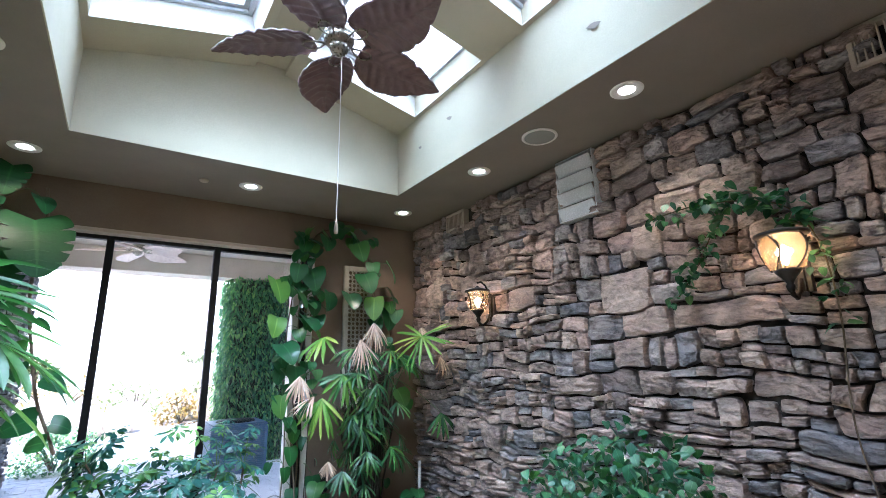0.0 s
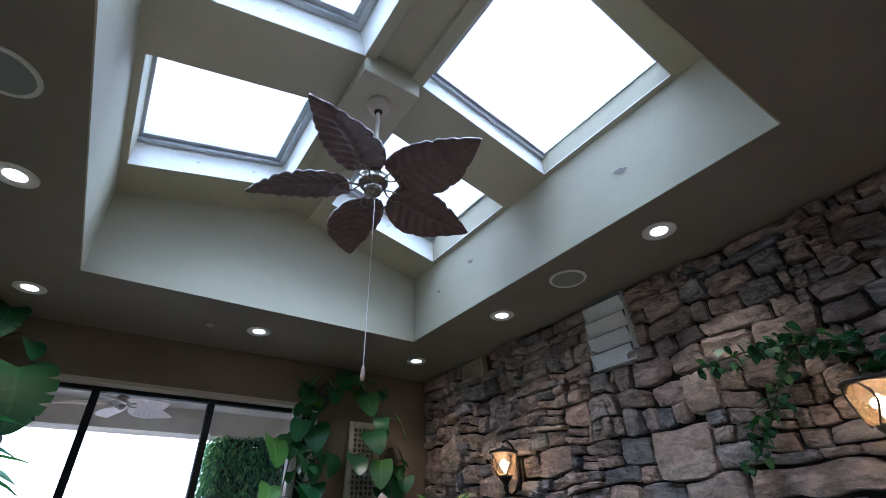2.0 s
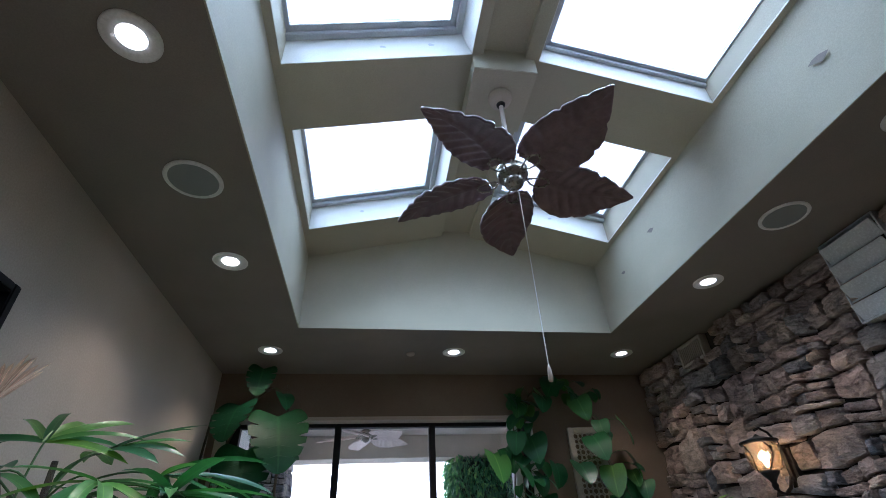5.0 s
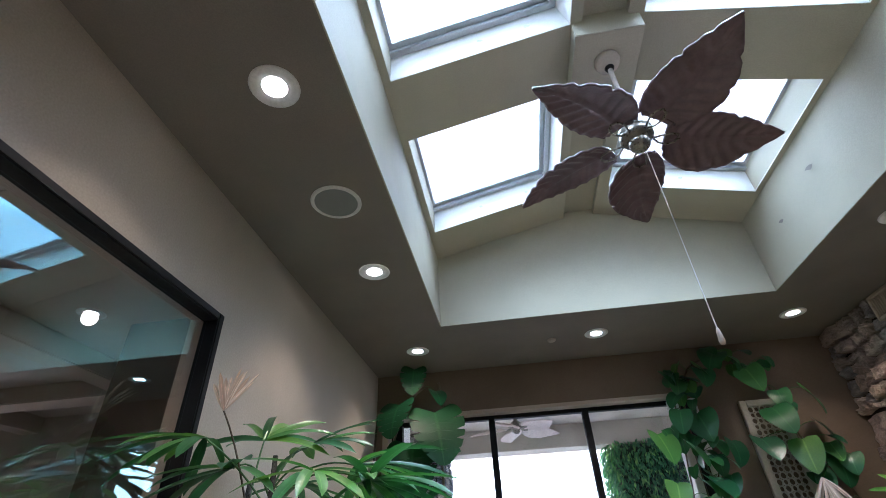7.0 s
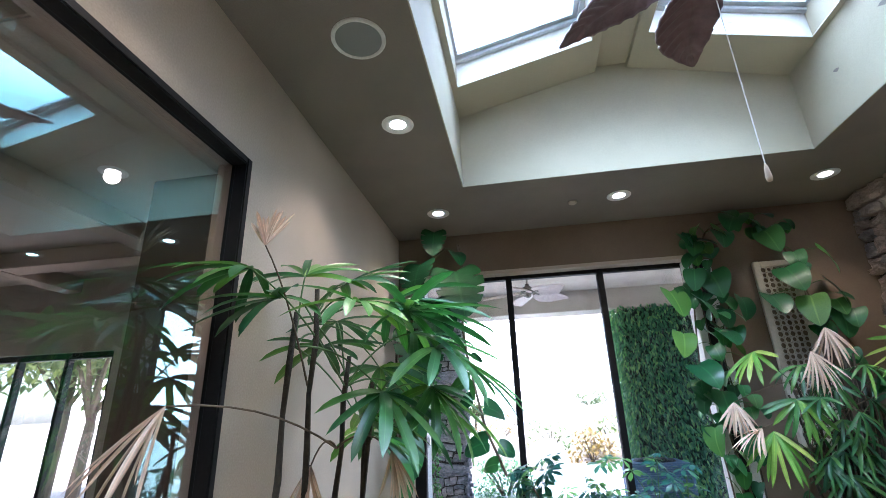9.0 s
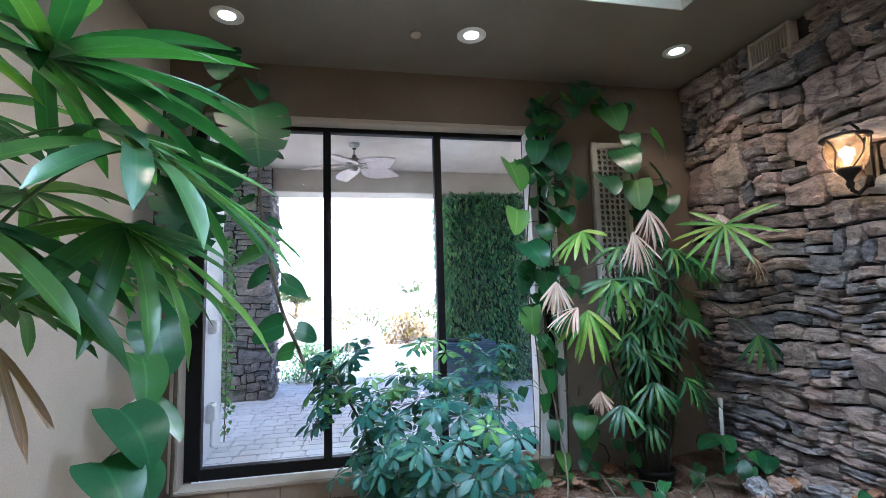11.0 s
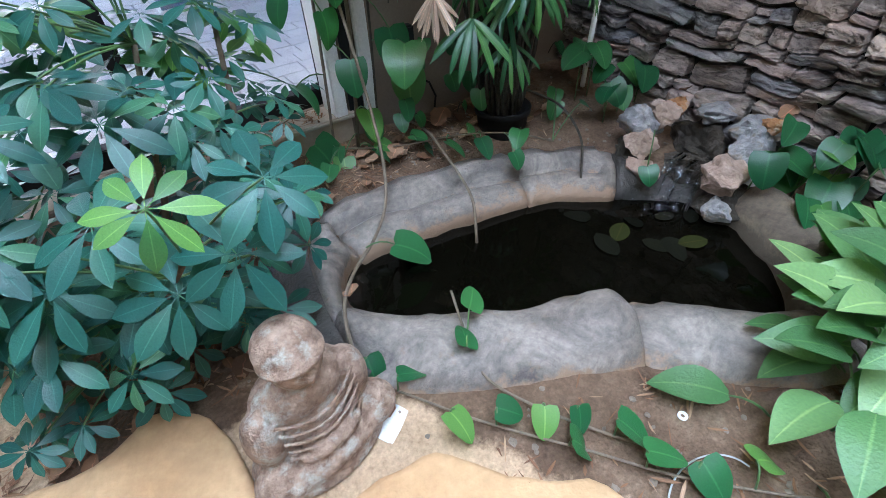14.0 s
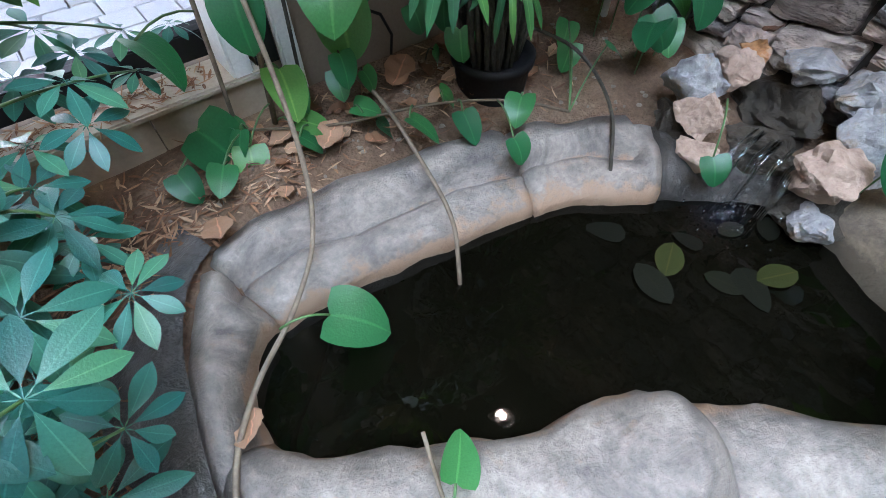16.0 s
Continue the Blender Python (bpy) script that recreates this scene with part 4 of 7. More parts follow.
# ---- foliage builders ----
def blade(L, W, shape, fold=0.25, droop=0.3, n=7, twist=0.0):
    """One leaf blade along +y from the origin, upper side +z: (vertices, faces). shape(t) is the half width."""
    vs, fs = [], []
    for i in range(n + 1):
        t = i / n
        w = max(0.0, shape(t)) * W / 2
        a = droop * t
        y = L * (math.sin(a) / droop if abs(droop) > 1e-4 else t)
        z = -L * ((1 - math.cos(a)) / droop if abs(droop) > 1e-4 else 0)
        lift = w * fold
        tw = twist * t
        vs += [(-w * math.cos(tw), y, z + lift - w * math.sin(tw)), (0.0, y, z), (w * math.cos(tw), y, z + lift + w * math.sin(tw))]
    for i in range(n):
        k = i * 3
        fs += [(k, k + 1, k + 4, k + 3), (k + 1, k + 2, k + 5, k + 4)]
    return vs, fs


def heart(t):
    return math.sin(math.pi * (0.03 + 0.965 * t) ** 0.62) ** 0.55 * (1 - 0.12 * t ** 3) if 0 < t < 0.995 else 0.30 * (t == 0)


def lance(t):
    return math.sin(math.pi * (0.04 + 0.96 * t) ** 0.85) ** 0.9 if t < 0.995 else 0.0


def obovate(t):
    return math.sin(math.pi * (0.03 + 0.97 * t) ** 1.3) ** 0.95 if t < 0.995 else 0.0


def strap(t):
    return min(1.0, 0.35 + t * 3.0) * (1.0 if t < 0.75 else max(0.0, 1 - ((t - 0.75) / 0.25) ** 1.6))


def oval(t):
    return math.sin(math.pi * (0.02 + 0.97 * t) ** 1.0) ** 0.65 if 0 < t < 0.995 else 0.0


def moved(geo, m):
    return [tuple(m @ Vector(v)) for v in geo[0]], geo[1]


def joined(name, pieces, material, smooth=True):
    me = stone_mesh(name, pieces, material)
    rib = me.attributes.new("rib", "FLOAT", "POINT")
    k = 0
    for vs, _ in pieces:
        for i in range(1, len(vs), 3):
            rib.data[k + i].value = 1.0
        k += len(vs)
    if smooth:
        for p in me.polygons:
            p.use_smooth = True
    return me


def rot(yaw, pitch=0.0, roll=0.0):
    """Turns a blade that lies along +y: pitch lifts its tip, yaw turns it from +y to the left."""
    return Matrix.Rotation(yaw, 4, "Z") @ Matrix.Rotation(pitch, 4, "X") @ Matrix.Rotation(roll, 4, "Y")


def fan_frond(rng, L, fingers, spread, width, droop):
    """Fan-palm leaf: pleated strap fingers from one point, along +y."""
    out = []
    for i in range(fingers):
        a = spread * ((i + 0.5) / fingers - 0.5) + rng.uniform(-0.05, 0.05)
        ln = L * (1 - 0.22 * abs(a) / (spread / 2 + 0.01)) * rng.uniform(0.88, 1.08)
        out.append(moved(blade(ln, width * rng.uniform(0.8, 1.15), strap, 0.35, droop * rng.uniform(0.6, 1.4), 7, rng.uniform(-0.3, 0.3)), rot(-a, rng.uniform(-0.15, 0.2))))
    return out


def umbrella_leaf(rng, L, n=8):
    """Compound leaf: broad leaflets on short stalks round one point, nearly flat, axis +z."""
    out = []
    for i in range(n):
        a = 2 * math.pi * i / n + rng.uniform(-0.14, 0.14)
        ln = L * rng.uniform(0.80, 1.08)
        m = rot(a, rng.uniform(-0.38, -0.02), rng.uniform(-0.25, 0.25)) @ Matrix.Translation((0, L * 0.17, 0))
        out.append(moved(blade(ln, ln * rng.uniform(0.36, 0.43), obovate, 0.16, rng.uniform(0.15, 0.45), 8), m))
        stalk = moved(blade(L * 0.19, L * 0.026, strap, 0.5, 0.02, 2), rot(a, -0.1))
        out.append(stalk)
    return out


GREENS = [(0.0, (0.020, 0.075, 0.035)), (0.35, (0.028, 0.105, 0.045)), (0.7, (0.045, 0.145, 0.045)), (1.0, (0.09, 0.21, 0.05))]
M_POTHOS = leaf_mat("pothos leaf", [(0.0, (0.017, 0.088, 0.038)), (0.5, (0.027, 0.125, 0.048)), (0.85, (0.05, 0.18, 0.055)), (1.0, (0.12, 0.26, 0.065))], 0.29)
M_POTHOS.node_tree.nodes["Principled BSDF"].inputs["Specular IOR Level"].default_value = 0.42
M_SCHEF = leaf_mat("umbrella plant leaf", [(0.0, (0.016, 0.080, 0.076)), (0.45, (0.028, 0.125, 0.112)), (0.8, (0.042, 0.155, 0.115)), (1.0, (0.07, 0.20, 0.10))], 0.33)
M_SCHEF_NEW = leaf_mat("umbrella plant young leaf", [(0.0, (0.045, 0.15, 0.05)), (1.0, (0.12, 0.28, 0.07))], 0.34)
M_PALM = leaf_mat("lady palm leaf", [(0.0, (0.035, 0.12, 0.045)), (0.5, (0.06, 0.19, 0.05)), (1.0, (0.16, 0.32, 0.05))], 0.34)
# darker copy of the palm leaf: shade is put into its greens
M_PALM_SHADE = leaf_mat("shade-toned lady palm leaf", GREENS, 0.34)
M_DEAD = leaf_mat("dried palm leaf", [(0.0, (0.40, 0.28, 0.22)), (1.0, (0.68, 0.56, 0.48))], 0.7, 0.15)
M_FALLEN = leaf_mat("fallen dry leaf", [(0.0, (0.10, 0.05, 0.03)), (0.5, (0.22, 0.11, 0.06)), (1.0, (0.38, 0.25, 0.17))], 0.75, 0.1)
M_IVY = leaf_mat("ivy leaf", [(0.0, (0.015, 0.07, 0.045)), (0.6, (0.03, 0.12, 0.06)), (1.0, (0.075, 0.20, 0.08))], 0.4)
M_LILY = leaf_mat("broad lily leaf", [(0.0, (0.055, 0.14, 0.055)), (0.5, (0.10, 0.235, 0.085)), (1.0, (0.22, 0.37, 0.15))], 0.36, 0.25, 0.6)
M_HEDGE = leaf_mat("outdoor ivy leaf", [(0.0, (0.05, 0.15, 0.11)), (0.6, (0.10, 0.25, 0.16)), (1.0, (0.24, 0.42, 0.18))], 0.42, 0.35)
# dark green that stands for the shade between the ivy leaves
M_IVYCORE = surface("painted shade behind ivy", (0.025, 0.045, 0.03), (0.05, 0.085, 0.055), 14, 60, 0.9, 0.8)
M_STEM = surface("brown woody stem", (0.075, 0.055, 0.035), (0.15, 0.115, 0.07), 30, 120, 0.8, 0.4)
M_CANE = surface("dark palm cane", (0.022, 0.019, 0.014), (0.06, 0.05, 0.032), 40, 160, 0.85, 0.8)
M_VINE = surface("grey-tan vine", (0.11, 0.085, 0.06), (0.21, 0.165, 0.115), 30, 120, 0.7, 0.3)
M_GSTEM = surface("green leaf stalk", (0.05, 0.12, 0.035), (0.09, 0.18, 0.055), 20, 90, 0.5, 0.1)


def curve_pts(p0, p1, sag, n=8, rng=None, wob=0.0):
    p0, p1 = Vector(p0), Vector(p1)
    out = []
    for i in range(n + 1):
        t = i / n
        p = p0.lerp(p1, t) + Vector((0, 0, sag * 4 * t * (1 - t)))
        if rng and 0 < i < n:
            p += Vector((rng.uniform(-wob, wob), rng.uniform(-wob, wob), rng.uniform(-wob, wob)))
        out.append(p)
    return out


def pothos_leaf_meshes():
    out = []
    rng = random.Random(5)
    for k in range(5):
        L = 1.0
        g = blade(L, L * rng.uniform(0.80, 0.96), heart, rng.uniform(0.05, 0.28), rng.uniform(0.3, 0.9), 11, rng.uniform(-0.25, 0.25))
        g = ([(x, y - 0.20 * abs(x) / 0.45 * max(0.0, 1 - y / 0.6) ** 1.5, z) for x, y, z in g[0]], g[1])
        out.append(joined("leaf", [g], M_POTHOS))
    return out


HEARTS = pothos_leaf_meshes()


def heart_at(parent, place, size, yaw, pitch, roll, rng, stalk_from=None, mesh=None, stalk_mat=None):
    """A heart-shaped leaf on its stalk, tip away from its base along yaw and pitch."""
    ob = new("leaf", mesh or rng.choice(HEARTS))
    ob.parent = parent
    ob.matrix_basis = Matrix.Translation(place) @ rot(yaw, pitch, roll) @ Matrix.Diagonal((size, size, size, 1))
    if stalk_from is not None:
        bm = bmesh.new()
        tube(bm, curve_pts(stalk_from, place, 0.02, 4), 0.0028, 5)
        part("stalk", bm, stalk_mat or M_GSTEM, parent, "", True)
    return ob


# ---- ceiling fan ----
M_BLADE = surface("dark mahogany leaf blade", (0.10, 0.062, 0.068), (0.165, 0.11, 0.115), 10, 60, 0.36, 0.2)
M_BRASS = surface("aged brass", (0.22, 0.20, 0.165), (0.34, 0.31, 0.26), 12, 90, 0.3, 0.05, metal=0.9)


def leaf_blade_mesh(material):
    """Carved leaf-shaped fan blade along +x: ovate, notched, pleated between side veins, with a midrib and a rim."""
    bm = bmesh.new()
    n, m = 96, 18
    top, bot = [], []
    for i in range(n + 1):
        t = i / n
        base = math.sin(math.pi * min(1.0, 0.06 + 0.94 * t) ** 0.78) ** 0.85 if t < 0.999 else 0.0
        base *= 1 - 0.30 * max(0.0, t - 0.62) ** 1.1
        rt, rb = [], []
        for j in range(m + 1):
            s = j / m * 2 - 1
            a = abs(s)
            notch = 1.0
            for at, deep in ((0.50, 0.10), (0.74, 0.13)) if s > 0 else ((0.60, 0.11), (0.82, 0.10)):
                notch -= deep * max(0.0, 1 - abs(t - at) / 0.035)
            w = max(0.004, 0.155 * base * notch)
            x = 0.125 + 0.53 * t - 0.02 * a * (1 - t) * (1 if t > 0.05 else 0)
            y = w * s * (1.06 if s > 0 else 0.94) + 0.03 * math.sin(math.pi * t)
            env = min(1.0, a * 5) * min(1.0, (1 - t) * 6) * min(1.0, t * 8)
            pleat = 0.0085 * abs(math.sin(math.pi * (t - a * 0.17) * 9.0)) * env
            rib = 0.007 * max(0.0, 1 - a / 0.10) * min(1.0, (1 - t) * 5)
            rim = 0.004 * max(0.0, (a - 0.88) / 0.12)
            z = -0.05 * t * t - 0.022 * a * a * base
            rt.append(bm.verts.new((x, y, z + 0.006 + pleat)))
            rb.append(bm.verts.new((x, y, z - 0.004 + pleat - rib - rim)))
        top.append(rt)
        bot.append(rb)
    for a, b in zip(range(n), range(1, n + 1)):
        for j in range(m):
            bm.faces.new((top[a][j], top[b][j], top[b][j + 1], top[a][j + 1]))
            bm.faces.new((bot[a][j], bot[a][j + 1], bot[b][j + 1], bot[b][j]))
        bm.faces.new((top[a][0], bot[a][0], bot[b][0], top[b][0]))
        bm.faces.new((top[a][m], top[b][m], bot[b][m], bot[a][m]))
    for r, q in ((top[0], bot[0]), (top[n], bot[n])):
        for j in range(m):
            bm.faces.new((r[j], r[j + 1], q[j + 1], q[j]))
    bmesh.ops.recalc_face_normals(bm, faces=list(bm.faces))
    return mesh_of("blade", bm, material, True)


def ceiling_fan(m, drop, angle0, blade_mat, label, metal, chain):
    t = thing("ceiling_fan", m, label, "ceiling fan")
    part("canopy", lathe(bmesh.new(), [(0.068, drop), (0.068, drop - 0.02), (0.058, drop - 0.045), (0.03, drop - 0.062), (0.016, drop - 0.07)], 32), M_CREAM, t, "cream ceiling canopy", True)
    part("downrod", lathe(bmesh.new(), [(0.0125, drop - 0.06), (0.0125, 0.09)], 16), M_CREAM, t, "slim downrod", True)
    part("hanger_ball", lathe(bmesh.new(), [(0.004, drop - 0.085), (0.022, drop - 0.078), (0.026, drop - 0.066), (0.02, drop - 0.056)], 20), M_IRON, t, "dark hanger ball", True)
    part("motor", lathe(bmesh.new(), [(0.016, 0.13), (0.030, 0.12), (0.034, 0.09), (0.060, 0.078), (0.078, 0.05), (0.080, 0.03), (0.072, 0.022), (0.080, 0.014), (0.078, 0.0), (0.066, -0.016), (0.048, -0.026), (0.050, -0.034), (0.046, -0.055), (0.030, -0.072), (0.012, -0.080)], 36), metal, t, "round metal motor housing", True)
    me = leaf_blade_mesh(blade_mat)
    for k in range(5):
        a = radians(angle0 + 72 * k)
        b = new("blade", me)
        b.parent = t
        b.matrix_basis = Matrix.Rotation(a, 4, "Z") @ Matrix.Rotation(radians(-15), 4, "X")
        bm = bmesh.new()
        for s in (-1, 1):
            tube(bm, [(0.07, 0.0, -0.006), (0.10, 0.022 * s, -0.016), (0.14, 0.034 * s, -0.020), (0.175, 0.026 * s, -0.018), (0.19, 0.0, -0.016)], 0.0055, 6)
        bm.transform(Matrix.Rotation(a, 4, "Z"))
        part("blade_iron", bm, metal, t, "openwork bracket", True)
    if chain:
        bm = bmesh.new()
        tube(bm, [(0.025, 0.02, -0.06), (0.025, 0.022, -0.5), (0.025, 0.025, -chain)], 0.0022, 6)
        part("pull_cord", bm, M_WHITE, t, "thin white pull cord")
        part("pull_knob", lathe(bmesh.new(), [(0.002, -chain + 0.005), (0.007, -chain - 0.01), (0.011, -chain - 0.05), (0.008, -chain - 0.062), (0.002, -chain - 0.065)], 12, Matrix.Translation((0.025, 0.025, 0))), M_SILLTILE, t, "small wooden pull knob", True)
    return t


ceiling_fan(pose(0.78, 2.04, 3.27), 0.615, 5, M_BLADE, "ceiling fan with five dark carved leaf blades", M_BRASS, 0.97)

# ---- east wall fittings ----
M_LOUVRE = surface("white louvre", (0.62, 0.65, 0.66), (0.70, 0.73, 0.74), 6, 90, 0.25, 0.05)
vt = thing("wall_vent", pose(0, 0, 0), "white louvred wall vent under the soffit", "vent")
part("frame", boxes(((2.705, 1.985, 2.64), (2.795, 1.994, 3.135)), ((2.705, 2.330, 2.64), (2.795, 2.339, 3.135)), ((2.705, 1.994, 2.64), (2.795, 2.330, 2.648)), ((2.705, 1.994, 3.127), (2.795, 2.330, 3.135)), bevel=0.002), M_LOUVRE, vt)
for k in range(4):
    z = 2.654 + 0.118 * k
    bm = box(bmesh.new(), (-0.005, 1.996, 0.0), (0.005, 2.328, 0.098), 0.003)
    box(bm, (-0.022, 1.996, -0.006), (0.006, 2.328, 0.004), 0.002)
    bm.transform(Matrix.Translation((2.725, 0, z)) @ Matrix.Rotation(radians(-24), 4, "Y"))
    part("slat", bm, M_LOUVRE, vt)


def grille(y0, y1, z0, z1, label):
    g = thing("air_grille", pose(0, 0, 0), label, "air grille")
    x0, x1 = 2.72, 2.79
    part("frame", boxes(((x0, y0, z0), (x1, y0 + 0.022, z1)), ((x0, y1 - 0.022, z0), (x1, y1, z1)), ((x0, y0 + 0.022, z0), (x1, y1 - 0.022, z0 + 0.022)), ((x0, y0 + 0.022, z1 - 0.022), (x1, y1 - 0.022, z1)), bevel=0.003), M_CREAM, g)
    part("backing", boxes(((x1 - 0.01, y0 + 0.01, z0 + 0.01), (x1 + 0.006, y1 - 0.01, z1 - 0.01))), M_BLACK, g, "dark duct behind the slats")
    n = 12
    for k in range(n):
        y = y0 + 0.03 + (y1 - y0 - 0.06) * k / (n - 1)
        part("slat", boxes(((x0 + 0.012, y - 0.003, z0 + 0.02), (x0 + 0.04, y + 0.003, z1 - 0.02))), M_CREAM, g)


grille(3.585, 3.90, 2.945, 3.13, "taupe air grille beside the corner")
grille(0.14, 0.51, 2.92, 3.13, "taupe air grille high on the stone wall")


def lantern(x, y, z, label):
    t = thing("wall_lantern", pose(x, y, z), label, "wall lantern", "wall lanterns")
    part("backplate", box(bmesh.new(), (0.135, -0.035, -0.20), (0.215, 0.035, 0.06), 0.02), M_IRON, t, "cast backplate")
    part("glass_shade", lathe(bmesh.new(), [(0.048, -0.092), (0.072, -0.075), (0.088, -0.03), (0.093, 0.02), (0.090, 0.06), (0.080, 0.085)], 28, cap=False), M_LAMPGLASS, t, "amber seeded glass shade", True).visible_shadow = False
    part("bulb", lathe(bmesh.new(), [(0.003, -0.05), (0.009, -0.04), (0.013, -0.015), (0.009, 0.01), (0.002, 0.03)], 16), M_FLAME, t, "glowing bulb", True)
    part("cap", lathe(bmesh.new(), [(0.108, 0.074), (0.114, 0.082), (0.110, 0.090), (0.085, 0.096), (0.050, 0.108), (0.020, 0.116), (0.012, 0.126), (0.004, 0.132)], 28), M_IRON, t, "black iron cap", True)
    part("cup", lathe(bmesh.new(), [(0.012, -0.19), (0.020, -0.165), (0.014, -0.15), (0.028, -0.125), (0.050, -0.10), (0.056, -0.082)], 24), M_IRON, t, "black iron cup", True)
    for k in range(5):
        a = 2 * math.pi * k / 5 + 0.3
        bm = bmesh.new()
        pts = []
        for i in range(9):
            f = i / 8
            r = 0.056 + 0.048 * math.sin(0.15 + f * 1.75)
            aa = a + 0.5 * math.sin(f * 3.1)
            pts.append((r * math.cos(aa), r * math.sin(aa), -0.088 + 0.175 * f))
        tube(bm, pts, 0.0042, 6)
        part("twig_rib", bm, M_IRON, t, "twisted iron twig", True)
        bm = bmesh.new()
        g = moved(blade(0.035, 0.018, lance, 0.3, 0.2, 4), Matrix.Translation(pts[5]) @ rot(a - 1.57, 0.9))
        vv = [bm.verts.new(v) for v in g[0]]
        for f in g[1]:
            bm.faces.new([vv[i] for i in f])
        part("iron_leaf", bm, M_IRON, t, "small iron leaf")
    bm = bmesh.new()
    tube(bm, [(0.0, 0, -0.16), (0.01, 0, -0.20), (0.05, 0, -0.215), (0.10, 0, -0.18), (0.13, 0, -0.12)], 0.011, 8)
    part("bracket", bm, M_IRON, t, "curved iron bracket", True)
    bm = bmesh.new()
    tube(bm, [(0.0, 0, 0.155), (0.04, 0, 0.17), (0.09, 0, 0.14), (0.13, 0, 0.08)], 0.008, 8)
    part("top_bracket", bm, M_IRON, t, "curved iron bracket", True)
    lamp = new("lantern_light", bpy.data.lights.new("lantern_light", "POINT"))
    lamp.data.energy = LANTERN_POWER
    lamp.data.color = (1.0, 0.60, 0.28)
    lamp.data.shadow_soft_size = 0.02
    lamp.location = (x, y, z + 0.0)


lantern(2.575, 3.225, 2.145, "lit black iron wall lantern with amber glass")
lantern(2.545, 0.862, 2.095, "lit black iron wall lantern with amber glass and vines around it")

# carved panel on the north wall
M_PANEL = surface("antique white carved panel", (0.50, 0.46, 0.38), (0.62, 0.58, 0.50), 8, 60, 0.8, 0.3)
cp = thing("carved_panel", pose(0, 0, 0), "antique white carved openwork wall panel behind plants", "wall panel")
px0, px1, pz0, pz1 = 1.875, 2.20, 1.20, 2.64
part("frame", boxes(((px0, 4.575, pz0), (px0 + 0.05, 4.615, pz1)), ((px1 - 0.05, 4.575, pz0), (px1, 4.615, pz1)), ((px0 + 0.05, 4.575, pz1 - 0.05), (px1 - 0.05, 4.615, pz1)), ((px0 + 0.05, 4.575, pz0), (px1 - 0.05, 4.615, pz0 + 0.05)), bevel=0.006), M_PANEL, cp)
part("backing", boxes(((px0 + 0.04, 4.604, pz0 + 0.04), (px1 - 0.04, 4.613, pz1 - 0.04))), M_TAN, cp, "shadowed backing")
rng = random.Random(3)
bm = bmesh.new()
for i in range(5):
    for j in range(30):
        x, z = px0 + 0.07 + 0.045 * i, pz0 + 0.075 + 0.0445 * j
        r = bmesh.ops.create_circle(bm, cap_ends=False, segments=8, radius=0.017 + 0.004 * ((i + j) % 2))
        inner = bmesh.ops.extrude_edge_only(bm, edges=list({e for v in r["verts"] for e in v.link_edges}))
        vs2 = [g for g in inner["geom"] if isinstance(g, bmesh.types.BMVert)]
        for v in vs2:
            v.co *= 1.42
        bmesh.ops.transform(bm, matrix=Matrix.Translation((x, 4.594, z)) @ Matrix.Rotation(radians(90), 4, "X"), verts=r["verts"] + vs2)
ob = part("lattice", bm, M_PANEL, cp, "pierced scrollwork lattice")
sol = ob.modifiers.new("thickness", "SOLIDIFY")
sol.thickness = 0.012

# standing water pipe by the stone wall
t = thing("water_pipe", pose(2.60, 4.30, 0.12), "upright white plastic water pipe", "pipe")
bm = bmesh.new()
tube(bm, [(0, 0, -0.04), (0.0, 0, 0.3), (0.006, 0, 0.54)], 0.013, 12)
part("pipe", bm, M_WHITE, t, "", True)
part("coupling", lathe(bmesh.new(), [(0.017, 0.50), (0.0175, 0.515), (0.0175, 0.545), (0.016, 0.55)], 14, Matrix.Translation((0.006, 0, 0))), M_WHITE, t, "", True)

# ---- room beyond the interior window ----
M_LIVING = surface("beige room plaster", (0.44, 0.40, 0.34), (0.50, 0.46, 0.40), 2, 100, 0.8, 0.1)
RX0 = -7.0
obj("floor_living_room", boxes(((RX0, -4.0, -0.1), (XW - 0.16, 5.4, 0.0))), M_SILLTILE, "tan tiled floor of the next room", "floor", kind="structure")
obj("ceiling_living_room", boxes(((RX0, -4.0, 3.25), (XW - 0.16, 5.4, 3.35))), M_LIVING, "beige coffered ceiling of the next room", "ceiling", kind="structure")
obj("wall_living_room_north", boxes(((RX0, 5.2, 2.35), (XW - 0.16, 5.4, 3.25)), ((RX0, 5.2, 0.0), (-6.8, 5.4, 2.35)), ((-4.75, 5.2, 0.0), (XW - 0.16, 5.4, 2.35))), M_LIVING, "beige wall over a window in the next room", "wall", kind="structure")
obj("wall_living_room_west", boxes(((RX0 - 0.15, -4.0, 0.0), (RX0, 5.4, 3.25))), M_LIVING, "plain beige wall of the next room", "wall", kind="structure")
obj("wall_living_room_south", boxes(((RX0, -4.15, 0.0), (XW - 0.16, -4.0, 3.25))), M_LIVING, "plain beige wall of the next room", "wall", kind="structure")
for a in (-1.0, 1.6, 4.2):
    obj("coffer_beam", boxes(((RX0, a, 3.08), (XW - 0.2, a + 0.24, 3.249)), bevel=0.01), M_CREAM, "white boxed coffer beam across the ceiling", "beam", "coffer beams", kind="structure")
for a in (-5.6, -3.6, -1.9):
    obj("coffer_beam", boxes(((a, -3.9, 3.07), (a + 0.24, 5.19, 3.248)), bevel=0.01), M_CREAM, "white boxed coffer beam along the ceiling", "beam", "coffer beams", kind="structure")
M_BROWN = surface("brown painted column", (0.14, 0.10, 0.075), (0.18, 0.135, 0.10), 3, 90, 0.7, 0.1)
